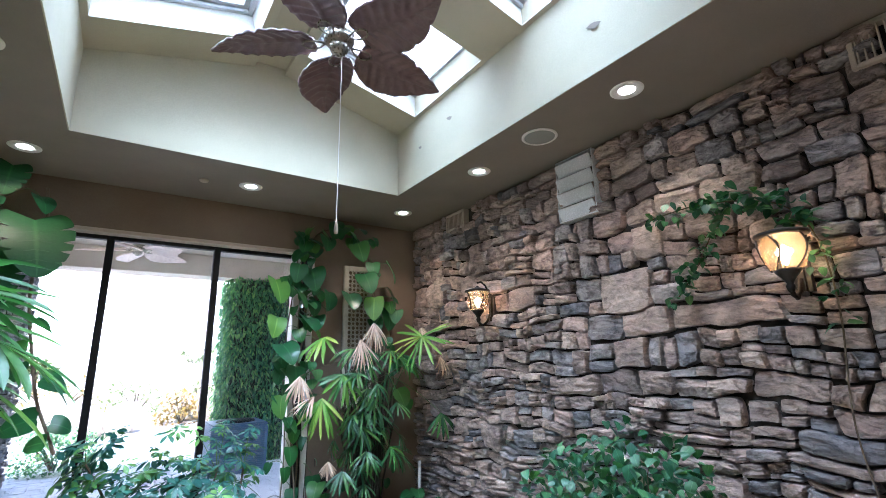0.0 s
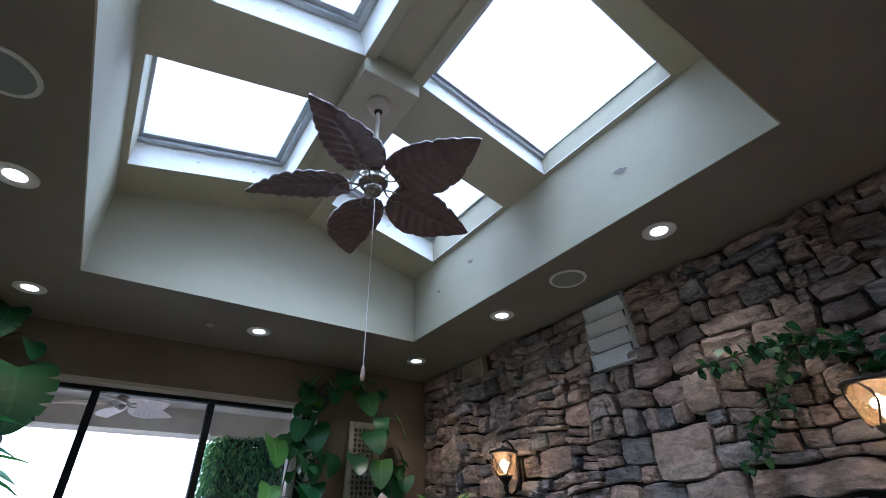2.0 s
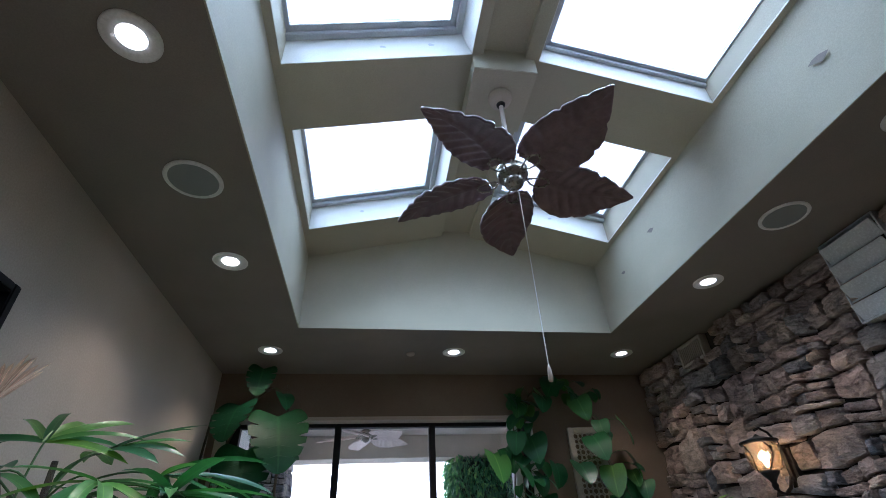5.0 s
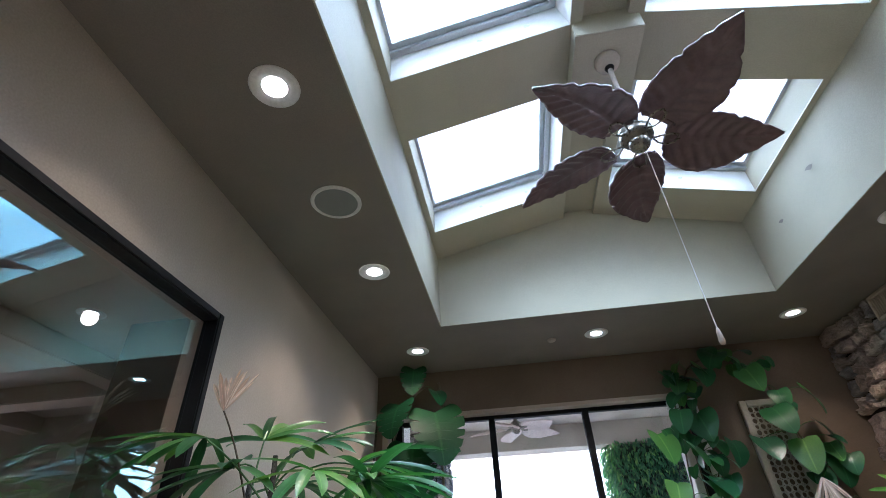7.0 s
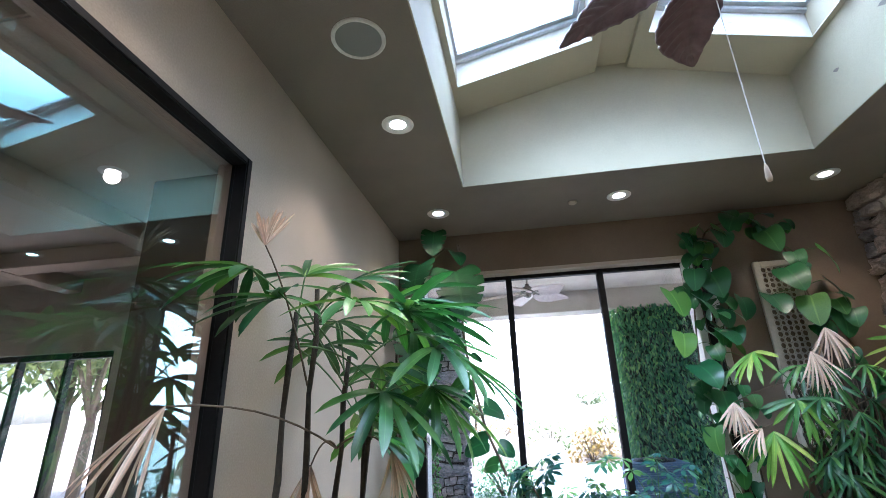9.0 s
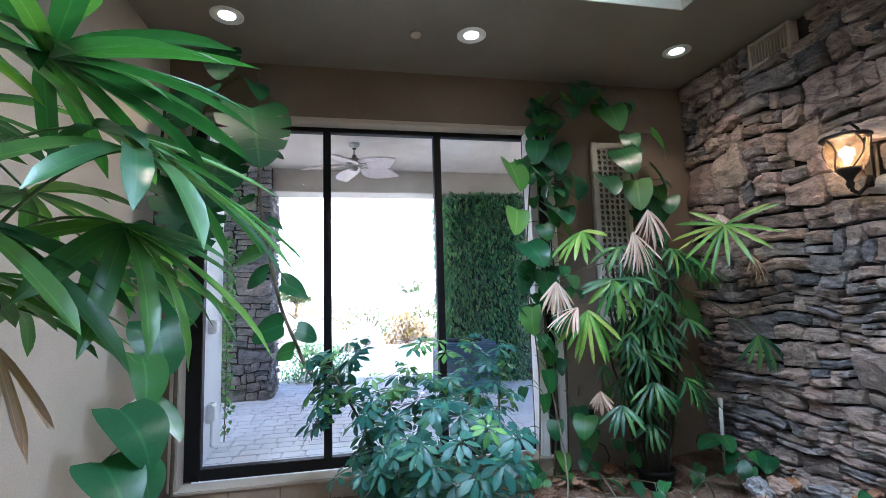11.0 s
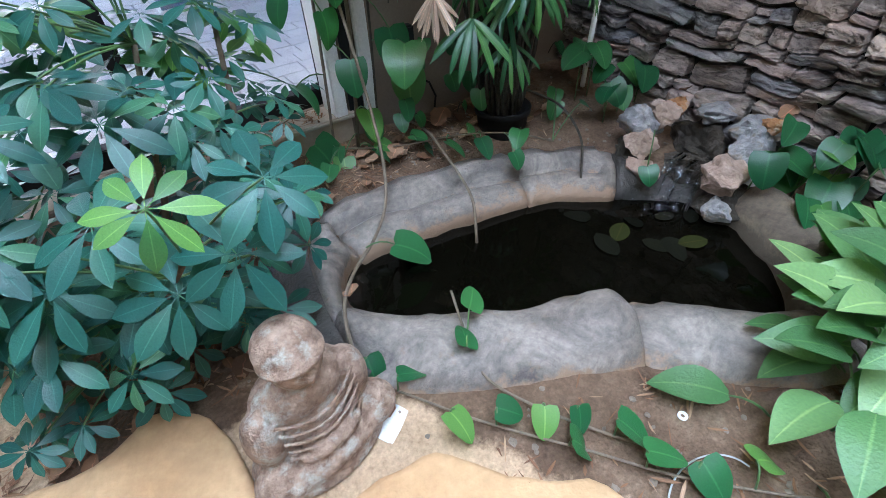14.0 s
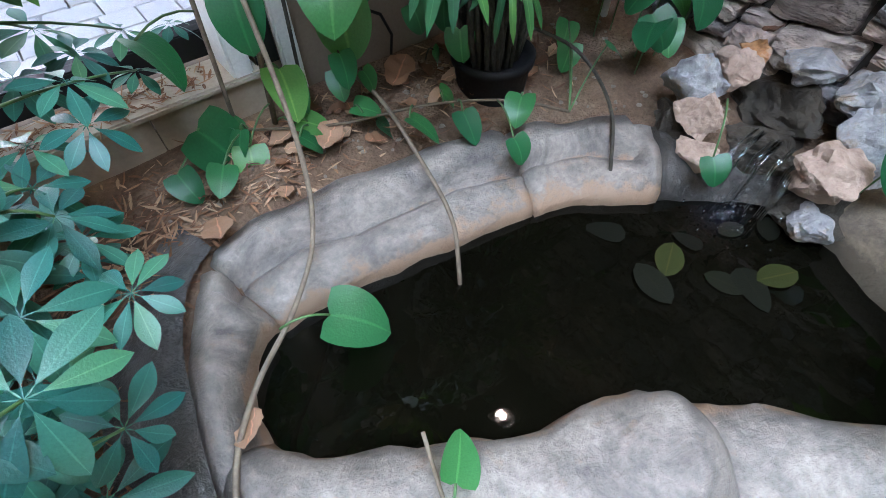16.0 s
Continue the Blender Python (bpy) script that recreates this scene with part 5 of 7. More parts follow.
obj("column", boxes(((-2.45, 2.9, 0.0), (-1.95, 3.4, 3.07)), bevel=0.01), M_BROWN, "square brown plastered column in the next room", "column", kind="structure")
w3 = thing("window_3", pose(0, 0, 0), "black framed window of the next room looking onto trees", "window", kind="structure")
part("window_frame", boxes(((-6.8, 5.24, 0.0), (-6.74, 5.34, 2.35)), ((-4.81, 5.24, 0.0), (-4.75, 5.34, 2.35)), ((-6.74, 5.24, 2.28), (-4.81, 5.34, 2.35)), ((-6.74, 5.24, 0.0), (-4.81, 5.34, 0.06)), bevel=0.004), M_BLACK, w3)
for x in (-6.1, -5.42):
    part("mullion", boxes(((x - 0.025, 5.25, 0.06), (x + 0.025, 5.33, 2.28)), bevel=0.004), M_BLACK, w3)
# added lamps, not known in the next room, that only brighten it
for x, y in ((-2.9, 0.4), (-2.9, 3.0), (-4.7, 3.0), (-4.7, 0.4)):
    copy_thing(first, pose(x, y, 3.249))
    lamp = new("recessed_lamp_light", bpy.data.lights.new("recessed_lamp_light", "SPOT"))
    lamp.data.energy = CAN_POWER * 6
    lamp.data.spot_size = radians(150)
    lamp.data.spot_blend = 0.8
    lamp.data.shadow_soft_size = 0.05
    lamp.data.color = (1.0, 0.84, 0.64)
    lamp.matrix_world = pose(x, y, 3.21)

# scuffs in the plaster of the light well
for wx, wy, wz, sz in ((WX1 - 0.0055, 1.35, 3.42, 0.05), (WX1 - 0.0055, 2.75, 3.52, 0.04), (WX1 - 0.0055, 3.2, 3.45, 0.03)):
    bm = bmesh.new()
    bm.faces.new([bm.verts.new((wx, wy + sz * math.cos(a) * r, wz + 0.5 * sz * math.sin(a) * r + 0.3 * sz * math.cos(a))) for a, r in ((0, 1), (0.9, 0.7), (1.8, 0.9), (2.8, 1.1), (3.7, 0.6), (4.6, 0.9), (5.5, 0.7))])
    obj("plaster_scuff", bm, M_CEIL, "grey scuff in the pale plaster", "scuff", kind="structure")


# ---- plants indoors ----
def frond_part(parent, hub, yaw, pitch, L, rng, material, fingers=9, spread=3.4, width=0.034, droop=0.8, stem=None, cane=None):
    """One fan leaf on its stalk."""
    g = [moved(p, Matrix.Translation(hub) @ rot(yaw, pitch, rng.uniform(-0.3, 0.3))) for p in fan_frond(rng, L, fingers, spread, width, droop)]
    ob = new("frond", joined("frond", g, material))
    ob.parent = parent
    if stem is not None:
        bm = bmesh.new()
        tube(bm, curve_pts(stem, hub, 0.05, 7), 0.0042, 6, 0.7)
        part("stalk", bm, cane or M_GSTEM, parent, "", True)
    return ob


def canes(parent, roots, tops, rng, r=0.011):
    for a, b in zip(roots, tops):
        bm = bmesh.new()
        pts = curve_pts(a, b, 0.0, 10, rng, 0.008)
        tube(bm, pts, [r * (1.1 if i % 2 else 0.85) for i in range(len(pts))], 8)
        part("cane", bm, M_CANE, parent, "dark fibrous cane", True)


# lady palm in a black pot by the corner
rng = random.Random(21)
palm = thing("lady_palm", pose(2.05, 4.30, 0.14), "tall lady palm with dried lower leaves in a black pot", "potted palm")
ORG = Vector((2.05, 4.30, 0.14))
part("pot", lathe(bmesh.new(), [(0.105, -0.06), (0.110, -0.03), (0.120, 0.075), (0.130, 0.08), (0.132, 0.105), (0.122, 0.11), (0.114, 0.085), (0.10, 0.075), (0.002, 0.073)], 32), M_BLACK, palm, "black plastic nursery pot", True)
roots = [Vector((rng.uniform(-0.085, 0.085), rng.uniform(-0.075, 0.075), 0.06)) for _ in range(46)]
tops = [Vector((p.x * 2.8 + rng.uniform(-0.12, 0.10), p.y * 1.2 + rng.uniform(-0.08, 0.04), rng.uniform(0.9, 1.72))) for p in roots]
canes(palm, roots, tops, rng, 0.0085)
# paler copy of the palm leaf: sunlight is put into its colour
M_PALM_SUN = leaf_mat("sun-toned lady palm leaf", [(0.0, (0.09, 0.24, 0.05)), (0.6, (0.17, 0.34, 0.06)), (1.0, (0.34, 0.42, 0.10))], 0.36)
FRONDS = [(2.42, 3.91, 1.87, 2.15, -0.95, 0.40, M_PALM_SUN, 14, 4.6, 0.028, 0.25), (1.53, 4.15, 1.865, 2.2, -0.7, 0.34, M_PALM_SUN, 10, 2.2, 0.034, 0.4),
          (1.67, 4.05, 1.535, 3.1, -1.05, 0.30, M_PALM, 12, 3.2, 0.030, 0.7), (1.49, 4.06, 1.34, 2.75, -1.2, 0.36, M_PALM_SUN, 9, 1.8, 0.030, 0.4),
          (1.83, 4.20, 1.76, 2.8, -0.5, 0.32, M_PALM_SHADE, 10, 3.0, 0.026, 0.9), (2.19, 4.15, 1.74, -2.6, -0.5, 0.34, M_PALM, 10, 3.0, 0.024, 0.9),
          (2.64, 3.95, 1.145, 3.0, -1.1, 0.27, M_PALM_SHADE, 8, 1.9, 0.026, 0.4), (2.14, 4.05, 0.88, -2.6, -0.9, 0.25, M_PALM, 8, 2.2, 0.024, 0.6),
          (1.89, 4.12, 1.07, 2.8, -0.8, 0.28, M_PALM_SHADE, 9, 2.6, 0.024, 0.7), (1.99, 4.10, 1.29, -2.9, -0.7, 0.30, M_PALM_SHADE, 9, 2.8, 0.024, 0.8),
          (2.32, 4.10, 1.62, -2.0, -0.3, 0.30, M_PALM, 9, 2.8, 0.024, 0.9), (1.72, 4.12, 0.72, 2.5, -0.6, 0.24, M_PALM_SHADE, 8, 2.4, 0.024, 0.6)]
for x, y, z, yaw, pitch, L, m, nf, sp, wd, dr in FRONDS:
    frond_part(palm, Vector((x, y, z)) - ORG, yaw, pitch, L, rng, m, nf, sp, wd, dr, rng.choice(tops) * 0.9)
for x, y, z, yaw, pitch, L, sp in ((1.98, 4.08, 2.00, 3.1, -1.2, 0.30, 1.5), (1.83, 4.04, 1.84, 3.2, -1.2, 0.32, 1.2), (1.32, 4.15, 1.53, 2.9, -1.15, 0.27, 1.5), (1.43, 4.08, 1.36, 1.9, -0.5, 0.28, 1.4), (2.66, 3.98, 1.68, -2.8, -1.1, 0.22, 1.4), (2.48, 4.02, 1.96, 2.6, -0.8, 0.13, 1.2), (1.62, 4.2, 0.80, 2.6, -1.0, 0.16, 1.6)):
    ob = frond_part(palm, Vector((x, y, z)) - ORG, yaw, pitch, L, rng, M_DEAD, 13, sp, 0.015, 0.5, rng.choice(tops), M_STEM)
    tagged(ob, "dried pinkish-tan hanging fan leaf")
for k in range(38):
    a = rng.uniform(1.4, 4.9)
    p = rng.choice(tops) * rng.uniform(0.45, 1.0)
    hub = p + Vector((-math.sin(a) * 0.16, math.cos(a) * 0.14 - 0.04, rng.uniform(-0.05, 0.14)))
    hub.y = min(hub.y, 0.14)
    hub.x = max(-0.36, min(hub.x, 0.48))
    frond_part(palm, hub, a, rng.uniform(-1.1, -0.3), rng.uniform(0.16, 0.30), rng, M_PALM_SHADE, 7, 2.2, 0.020, 0.8, p)

# tall lady palm against the west wall
rng = random.Random(8)
wp = thing("lady_palm", pose(-0.90, 2.10, 0.05), "tall lady palm with bright green fan leaves on dark canes", "palm plant")
ORG = Vector((-0.90, 2.10, 0.05))
roots = [Vector((dx, dy, -0.05)) for dx, dy in ((0.0, -0.22), (0.05, -0.05), (0.02, 0.12), (0.10, 0.22), (0.05, 0.34), (-0.05, 0.05))]
tops = [Vector((-0.02, -0.02, 1.85)), Vector((0.03, 0.04, 1.95)), Vector((0.12, 0.18, 1.70)), Vector((0.20, 0.24, 1.60)), Vector((0.12, 0.42, 1.45)), Vector((-0.04, 0.2, 1.30))]
canes(wp, roots, tops, rng, 0.011)
WF = [(-1.0, 1.88, 2.02, 1.9, 0.0, 0.30), (-0.93, 2.15, 2.06, 0.2, 0.7, 0.30), (-0.80, 2.25, 2.04, -0.6, 0.5, 0.32), (-0.62, 2.35, 1.98, -1.1, 0.15, 0.36), (-0.55, 2.42, 1.85, -1.6, -0.2, 0.36),
      (-0.46, 2.36, 1.62, -1.7, -0.7, 0.36), (-0.75, 2.35, 1.52, -1.2, -0.2, 0.30), (-0.90, 2.30, 1.80, 0.4, -0.1, 0.28), (-0.42, 2.28, 1.76, -1.7, -0.35, 0.40), (-0.72, 2.50, 1.72, -0.4, -0.3, 0.30),
      (-0.70, 2.10, 1.93, -2.3, -0.1, 0.30), (-0.95, 2.55, 1.95, 0.1, 0.1, 0.30), (-0.98, 2.05, 1.95, 2.6, -0.2, 0.28), (-0.60, 2.55, 1.60, -0.9, -0.4, 0.34), (-0.85, 2.7, 1.45, -0.6, -0.2, 0.30),
      (-0.52, 2.20, 1.90, -1.9, 0.1, 0.36), (-0.60, 2.15, 1.60, -2.2, -0.5, 0.32)]
for x, y, z, yaw, pitch, L in WF:
    frond_part(wp, Vector((x, y, z)) - ORG, yaw, pitch, L * 1.15, rng, rng.choice((M_PALM, M_PALM_SHADE, M_PALM_SHADE, M_PALM_SHADE)), 10, 3.6, 0.042, 0.55, rng.choice(tops[:4]) * 0.93)
for x, y, z, yaw, pitch, L in ((-1.04, 1.62, 1.56, 2.9, -0.9, 0.34), (-0.98, 1.92, 2.12, 0.3, 1.2, 0.22), (-0.86, 2.15, 1.36, 3.0, -1.2, 0.24), (-0.58, 2.2, 1.40, -2.0, -1.2, 0.22)):
    ob = frond_part(wp, Vector((x, y, z)) - ORG, yaw, pitch, L, rng, M_DEAD, 11, 1.1, 0.014, 0.25, rng.choice(tops[:3]) * 0.8, M_STEM)
    tagged(ob, "dried pinkish-tan fan leaf")

# umbrella plant by the window
rng = random.Random(4)
um = thing("umbrella_plant", pose(0.55, 4.15, 0.12), "bushy umbrella plant with dark green whorled leaves under the window", "shrub")
ORG = Vector((0.55, 4.15, 0.12))
UM = []
for k in range(5):
    UM.append(joined("leaf", umbrella_leaf(rng, 1.0, rng.choice((7, 8, 8, 9))), M_SCHEF))
UMN = [joined("leaf", umbrella_leaf(rng, 1.0, 8), M_SCHEF_NEW) for _ in range(2)]
spots = []
for x, y, z, L in ((0.79, 3.52, 0.775, 0.118), (0.70, 3.50, 0.66, 0.115), (0.615, 3.42, 0.85, 0.082), (0.585, 3.53, 0.605, 0.112), (0.33, 3.66, 0.485, 0.105), (0.15, 4.07, 0.57, 0.12), (0.43, 3.60, 0.40, 0.085),
                   (0.52, 3.62, 0.74, 0.11), (0.24, 3.74, 0.42, 0.11), (0.64, 3.64, 0.50, 0.10), (0.40, 3.66, 0.62, 0.11), (0.80, 3.72, 0.60, 0.10), (0.76, 3.78, 0.42, 0.09), (0.30, 3.82, 0.70, 0.11),
                   (0.92, 4.20, 0.76, 0.09), (0.81, 4.20, 0.84, 0.10), (0.67, 4.20, 0.82, 0.11), (1.02, 4.22, 0.83, 0.08), (0.60, 4.18, 0.89, 0.10), (1.03, 4.22, 0.60, 0.075), (0.46, 4.15, 0.74, 0.11),
                   (0.96, 3.88, 0.47, 0.075), (0.88, 3.73, 0.42, 0.07), (1.02, 4.17, 0.55, 0.07), (0.92, 4.06, 0.50, 0.085), (0.93, 4.21, 0.53, 0.08), (0.87, 3.71, 0.585, 0.09), (0.86, 3.87, 0.53, 0.09), (0.84, 3.95, 0.66, 0.09),
                   (0.78, 3.92, 0.36, 0.08), (0.90, 4.10, 0.36, 0.07), (0.98, 4.30, 0.95, 0.08), (0.88, 4.34, 0.66, 0.08), (1.00, 4.34, 0.72, 0.07),
                   (1.02, 4.51, 0.57, 0.080), (1.06, 4.44, 0.54, 0.075), (1.16, 4.54, 0.51, 0.070), (0.96, 4.34, 0.57, 0.080), (1.14, 4.46, 0.46, 0.060), (1.26, 4.57, 0.48, 0.060), (0.91, 4.13, 0.51, 0.080), (0.93, 4.04, 0.46, 0.075)):
    spots.append((Vector((x, y, z)), L))
while len(spots) < 150:
    v = Vector((rng.uniform(-1, 1), rng.uniform(-1, 1), rng.uniform(-1, 1)))
    if 0.5 < v.length < 1:
        p = Vector((0.42 + 0.46 * v.x, 4.06 + 0.42 * v.y, 0.60 + 0.40 * v.z))
        if p.y < 4.5 and p.z > 0.22 and p.x < 0.84:
            spots.append((p, rng.uniform(0.07, 0.115)))
for cx, cy, cz, n, rr, ry in ((-0.08, 4.26, 1.02, 30, 0.20, 0.16), (-0.13, 4.26, 0.82, 12, 0.14, 0.14), (0.16, 4.28, 0.72, 20, 0.2, 0.18), (0.92, 4.30, 0.86, 12, 0.14, 0.15), (0.10, 4.1, 0.42, 14, 0.2, 0.2),
                              (0.55, 4.28, 0.98, 24, 0.28, 0.18), (0.84, 4.28, 1.04, 12, 0.15, 0.16), (0.40, 3.86, 0.27, 22, 0.26, 0.16), (0.66, 3.85, 0.28, 10, 0.14, 0.12)):
    for k in range(n):
        spots.append((Vector((cx + rng.uniform(-rr, rr), cy + rng.uniform(-ry, ry), max(0.2, cz + rng.uniform(-rr, rr) * 0.9))), rng.uniform(0.075, 0.12) if cx < 0 else rng.uniform(0.055, 0.10)))
trunks = [[Vector((0.50, 4.18, 0.08)), Vector((0.62, 4.12, 0.45)), Vector((0.72, 4.15, 0.85))], [Vector((0.40, 4.22, 0.08)), Vector((0.20, 4.24, 0.45)), Vector((-0.10, 4.22, 1.0))],
          [Vector((0.60, 4.15, 0.08)), Vector((0.85, 4.05, 0.5)), Vector((0.92, 4.2, 0.85))], [Vector((0.5, 4.1, 0.08)), Vector((0.50, 3.80, 0.35)), Vector((0.62, 3.60, 0.62))]]
for tr in trunks:
    bm = bmesh.new()
    tube(bm, [p - ORG for p in tr], 0.013, 8, 0.5)
    part("trunk", bm, M_STEM, um, "thin woody trunk", True)
nodes = [tr[0].lerp(tr[1], f) for tr in trunks for f in (0.4, 0.8)] + [tr[1].lerp(tr[2], f) for tr in trunks for f in (0.1, 0.4, 0.7, 1.0)]
core = Vector((0.62, 4.2, 0.5))
for k, (p, L) in enumerate(spots):
    young = (L < 0.10 and p.z > 0.72 and p.y > 4.1 and rng.random() < 0.55) or k == 2
    ob = new("leaf", rng.choice(UMN if young else UM))
    ob.parent = um
    d = (p - core)
    tilt = Vector((d.x * 0.6 + rng.uniform(-0.2, 0.2), d.y * 0.5 - 0.15 + rng.uniform(-0.2, 0.2), 0.75)).normalized()
    q = Vector((0, 0, 1)).rotation_difference(tilt).to_matrix().to_4x4()
    ob.matrix_basis = Matrix.Translation(p - ORG) @ q @ Matrix.Rotation(rng.uniform(0, 6.28), 4, "Z") @ Matrix.Diagonal((L, L, L, 1))
    if k % 2 == 0:
        a = min(nodes, key=lambda n: (n - p).length)
        bm = bmesh.new()
        tube(bm, curve_pts(a - ORG, p - ORG, 0.015, 5), 0.0032, 5, 0.7)
        part("stalk", bm, M_GSTEM, um, "", True)


def vine(parent, pts, radius, material, steps=6):
    """A rambling stem through points."""
    P = [Vector(p) for p in pts]
    out = []
    for i in range(len(P) - 1):
        p0, p1, p2, p3 = P[max(i - 1, 0)], P[i], P[i + 1], P[min(i + 2, len(P) - 1)]
        for s in range(steps):
            t = s / steps
            out.append(0.5 * ((2 * p1) + (p2 - p0) * t + (2 * p0 - 5 * p1 + 4 * p2 - p3) * t * t + (3 * p1 - p0 - 3 * p2 + p3) * t ** 3))
    out.append(P[-1])
    bm = bmesh.new()
    tube(bm, out, radius, 7)
    part("vine", bm, material, parent, "", True)
    return out


# pothos on the wall beside the window
rng = random.Random(31)
po = thing("climbing_pothos", pose(0, 0, 0), "climbing pothos with large glossy heart leaves on the wall", "climbing plant")
WALL_LEAVES = [(1.60, 2.80), (1.76, 2.95), (1.94, 2.78), (2.28, 2.60), (2.14, 2.23), (1.34, 2.50), (1.31, 2.27), (1.66, 2.26), (1.86, 2.25), (2.32, 2.36), (2.35, 2.13), (1.13, 2.34), (1.16, 1.99),
               (1.41, 2.01), (1.48, 2.48), (2.05, 2.48), (1.22, 1.75), (1.36, 1.55), (1.25, 1.30), (2.45, 1.60), (2.42, 1.30)]
s1 = vine(po, [(1.40, 4.52, 0.16), (1.44, 4.50, 0.8), (1.38, 4.52, 1.4), (1.46, 4.52, 2.0), (1.42, 4.54, 2.5), (1.55, 4.55, 2.92), (1.85, 4.55, 3.0), (2.10, 4.55, 2.8), (2.22, 4.55, 2.3), (2.38, 4.50, 1.9), (2.40, 4.45, 1.2)], 0.008, M_STEM)
s2 = vine(po, [(1.30, 4.54, 0.2), (1.33, 4.54, 0.9), (1.28, 4.54, 1.7), (1.36, 4.55, 2.5), (1.38, 4.56, 2.9)], 0.006, M_VINE)
s3 = vine(po, [(1.50, 4.50, 0.2), (1.52, 4.48, 1.1), (1.46, 4.50, 1.9), (1.60, 4.5, 2.3)], 0.005, M_CANE)
for k, (x, z) in enumerate(WALL_LEAVES):
    p = Vector((x, 4.42 + rng.uniform(-0.05, 0.05), z + 0.06))
    near_p = min(s1 + s2, key=lambda q: (q - p).length)
    heart_at(po, p, rng.uniform(0.19, 0.27), math.pi + rng.uniform(-0.9, 0.9), rng.uniform(-1.15, -0.45), rng.uniform(-0.4, 0.4), rng, near_p)
for k in range(110):
    q = rng.choice(s2 + s3 + s1)
    p = q + Vector((rng.uniform(-0.16, 0.14), rng.uniform(-0.14, -0.02), rng.uniform(-0.06, 0.06)))
    heart_at(po, p, rng.uniform(0.08, 0.18), math.pi + rng.uniform(-1.2, 1.2), rng.uniform(-1.2, -0.4), rng.uniform(-0.4, 0.4), rng, q)

# monstera and pothos in the north-west corner
mo = thing("climbing_monstera", pose(0, 0, 0), "climbing monstera with large dark leaves in the window corner", "climbing plant")
M_MONST = leaf_mat("monstera leaf", [(0.0, (0.010, 0.05, 0.022)), (1.0, (0.02, 0.085, 0.03))], 0.45)


M_MONST.node_tree.nodes["Principled BSDF"].inputs["Specular IOR Level"].default_value = 0.2


def monstera_mesh(rng):
    """Broad heart leaf, slit between its side veins on the outer part, with raised pale veins."""
    slits = [0.30 + 0.16 * k + rng.uniform(-0.02, 0.02) for k in range(4)]

    def outline(t):
        cut = max(max(0.0, 1 - abs(t - a) / 0.022) for a in slits)
        return heart(t) * (1 - 0.42 * cut)
    out = [blade(1.0, 0.86, outline, 0.14, 0.55, 60)]
    out[0] = ([(x, y - 0.26 * abs(x) / 0.43 * max(0.0, 1 - y / 0.7) + 0.10 * abs(x) / 0.43 * min(1.0, y / 0.5), z) for x, y, z in out[0][0]], out[0][1])
    for sgn in (-1, 1):
        for k in range(5):
            t = 0.10 + 0.16 * k
            a = 0.55 * t
            base = (0.0, math.sin(a) / 0.55, -(1 - math.cos(a)) / 0.55 + 0.006)
            out.append(moved(blade(0.30 * (1 - 0.5 * t), 0.010, strap, 0.0, -0.1, 3), Matrix.Translation(base) @ rot(-sgn * (1.15 - 0.25 * t), 0.12)))
    return joined("leaf", out, M_MONST)


MON = [monstera_mesh(rng) for _ in range(2)]
m1 = vine(mo, [(-1.08, 4.50, 0.14), (-1.06, 4.48, 1.0), (-1.08, 4.46, 1.9), (-1.00, 4.46, 2.5), (-0.86, 4.5, 2.86), (-0.72, 4.5, 2.98)], 0.012, M_STEM)
m2 = vine(mo, [(-1.12, 4.3, 0.14), (-1.13, 4.28, 1.1), (-1.12, 4.25, 2.0), (-1.1, 4.3, 2.7)], 0.009, M_CANE)
m3 = vine(mo, [(-0.60, 4.50, 3.0), (-0.56, 4.46, 2.70), (-0.58, 4.42, 2.29), (-0.565, 4.42, 2.06), (-0.525, 4.42, 1.83), (-0.475, 4.42, 1.58), (-0.43, 4.41, 1.40), (-0.34, 4.40, 1.18), (-0.29, 4.38, 1.06)], 0.011, M_VINE)
for x, y, z, sz, yaw, pitch in ((-0.62, 4.36, 2.58, 0.42, -1.9, -0.45), (-0.80, 4.30, 2.32, 0.40, -2.1, -0.5), (-0.96, 4.25, 2.04, 0.38, -1.7, -0.6), (-0.92, 4.32, 2.66, 0.30, -2.4, -0.4), (-0.80, 4.38, 2.98, 0.22, -2.2, -0.6), (-1.02, 4.1, 1.75, 0.30, -2.2, -0.6), (-0.62, 4.42, 2.78, 0.14, -1.5, -0.3)):
    heart_at(mo, Vector((x, y, z + 0.12)), sz * 1.25, yaw - 0.9, pitch - 0.35, rng.uniform(-0.2, 0.2), rng, min(m1 + m2, key=lambda q: (q - Vector((x, y, z))).length), rng.choice(MON) if sz > 0.2 else None, M_GSTEM)
for x, y, z in ((-1.02, 4.04, 1.36), (-1.0, 3.84, 1.20), (-1.0, 3.63, 1.0), (-1.0, 3.5, 0.82), (-1.02, 4.30, 1.55), (-1.06, 4.1, 0.95), (-1.04, 3.9, 0.7)):
    heart_at(mo, Vector((x, y, z)), rng.uniform(0.24, 0.32), rng.uniform(-2.9, -1.7), rng.uniform(-0.9, -0.3), rng.uniform(-0.3, 0.3), rng, min(m1 + m2, key=lambda q: (q - Vector((x, y, z))).length))
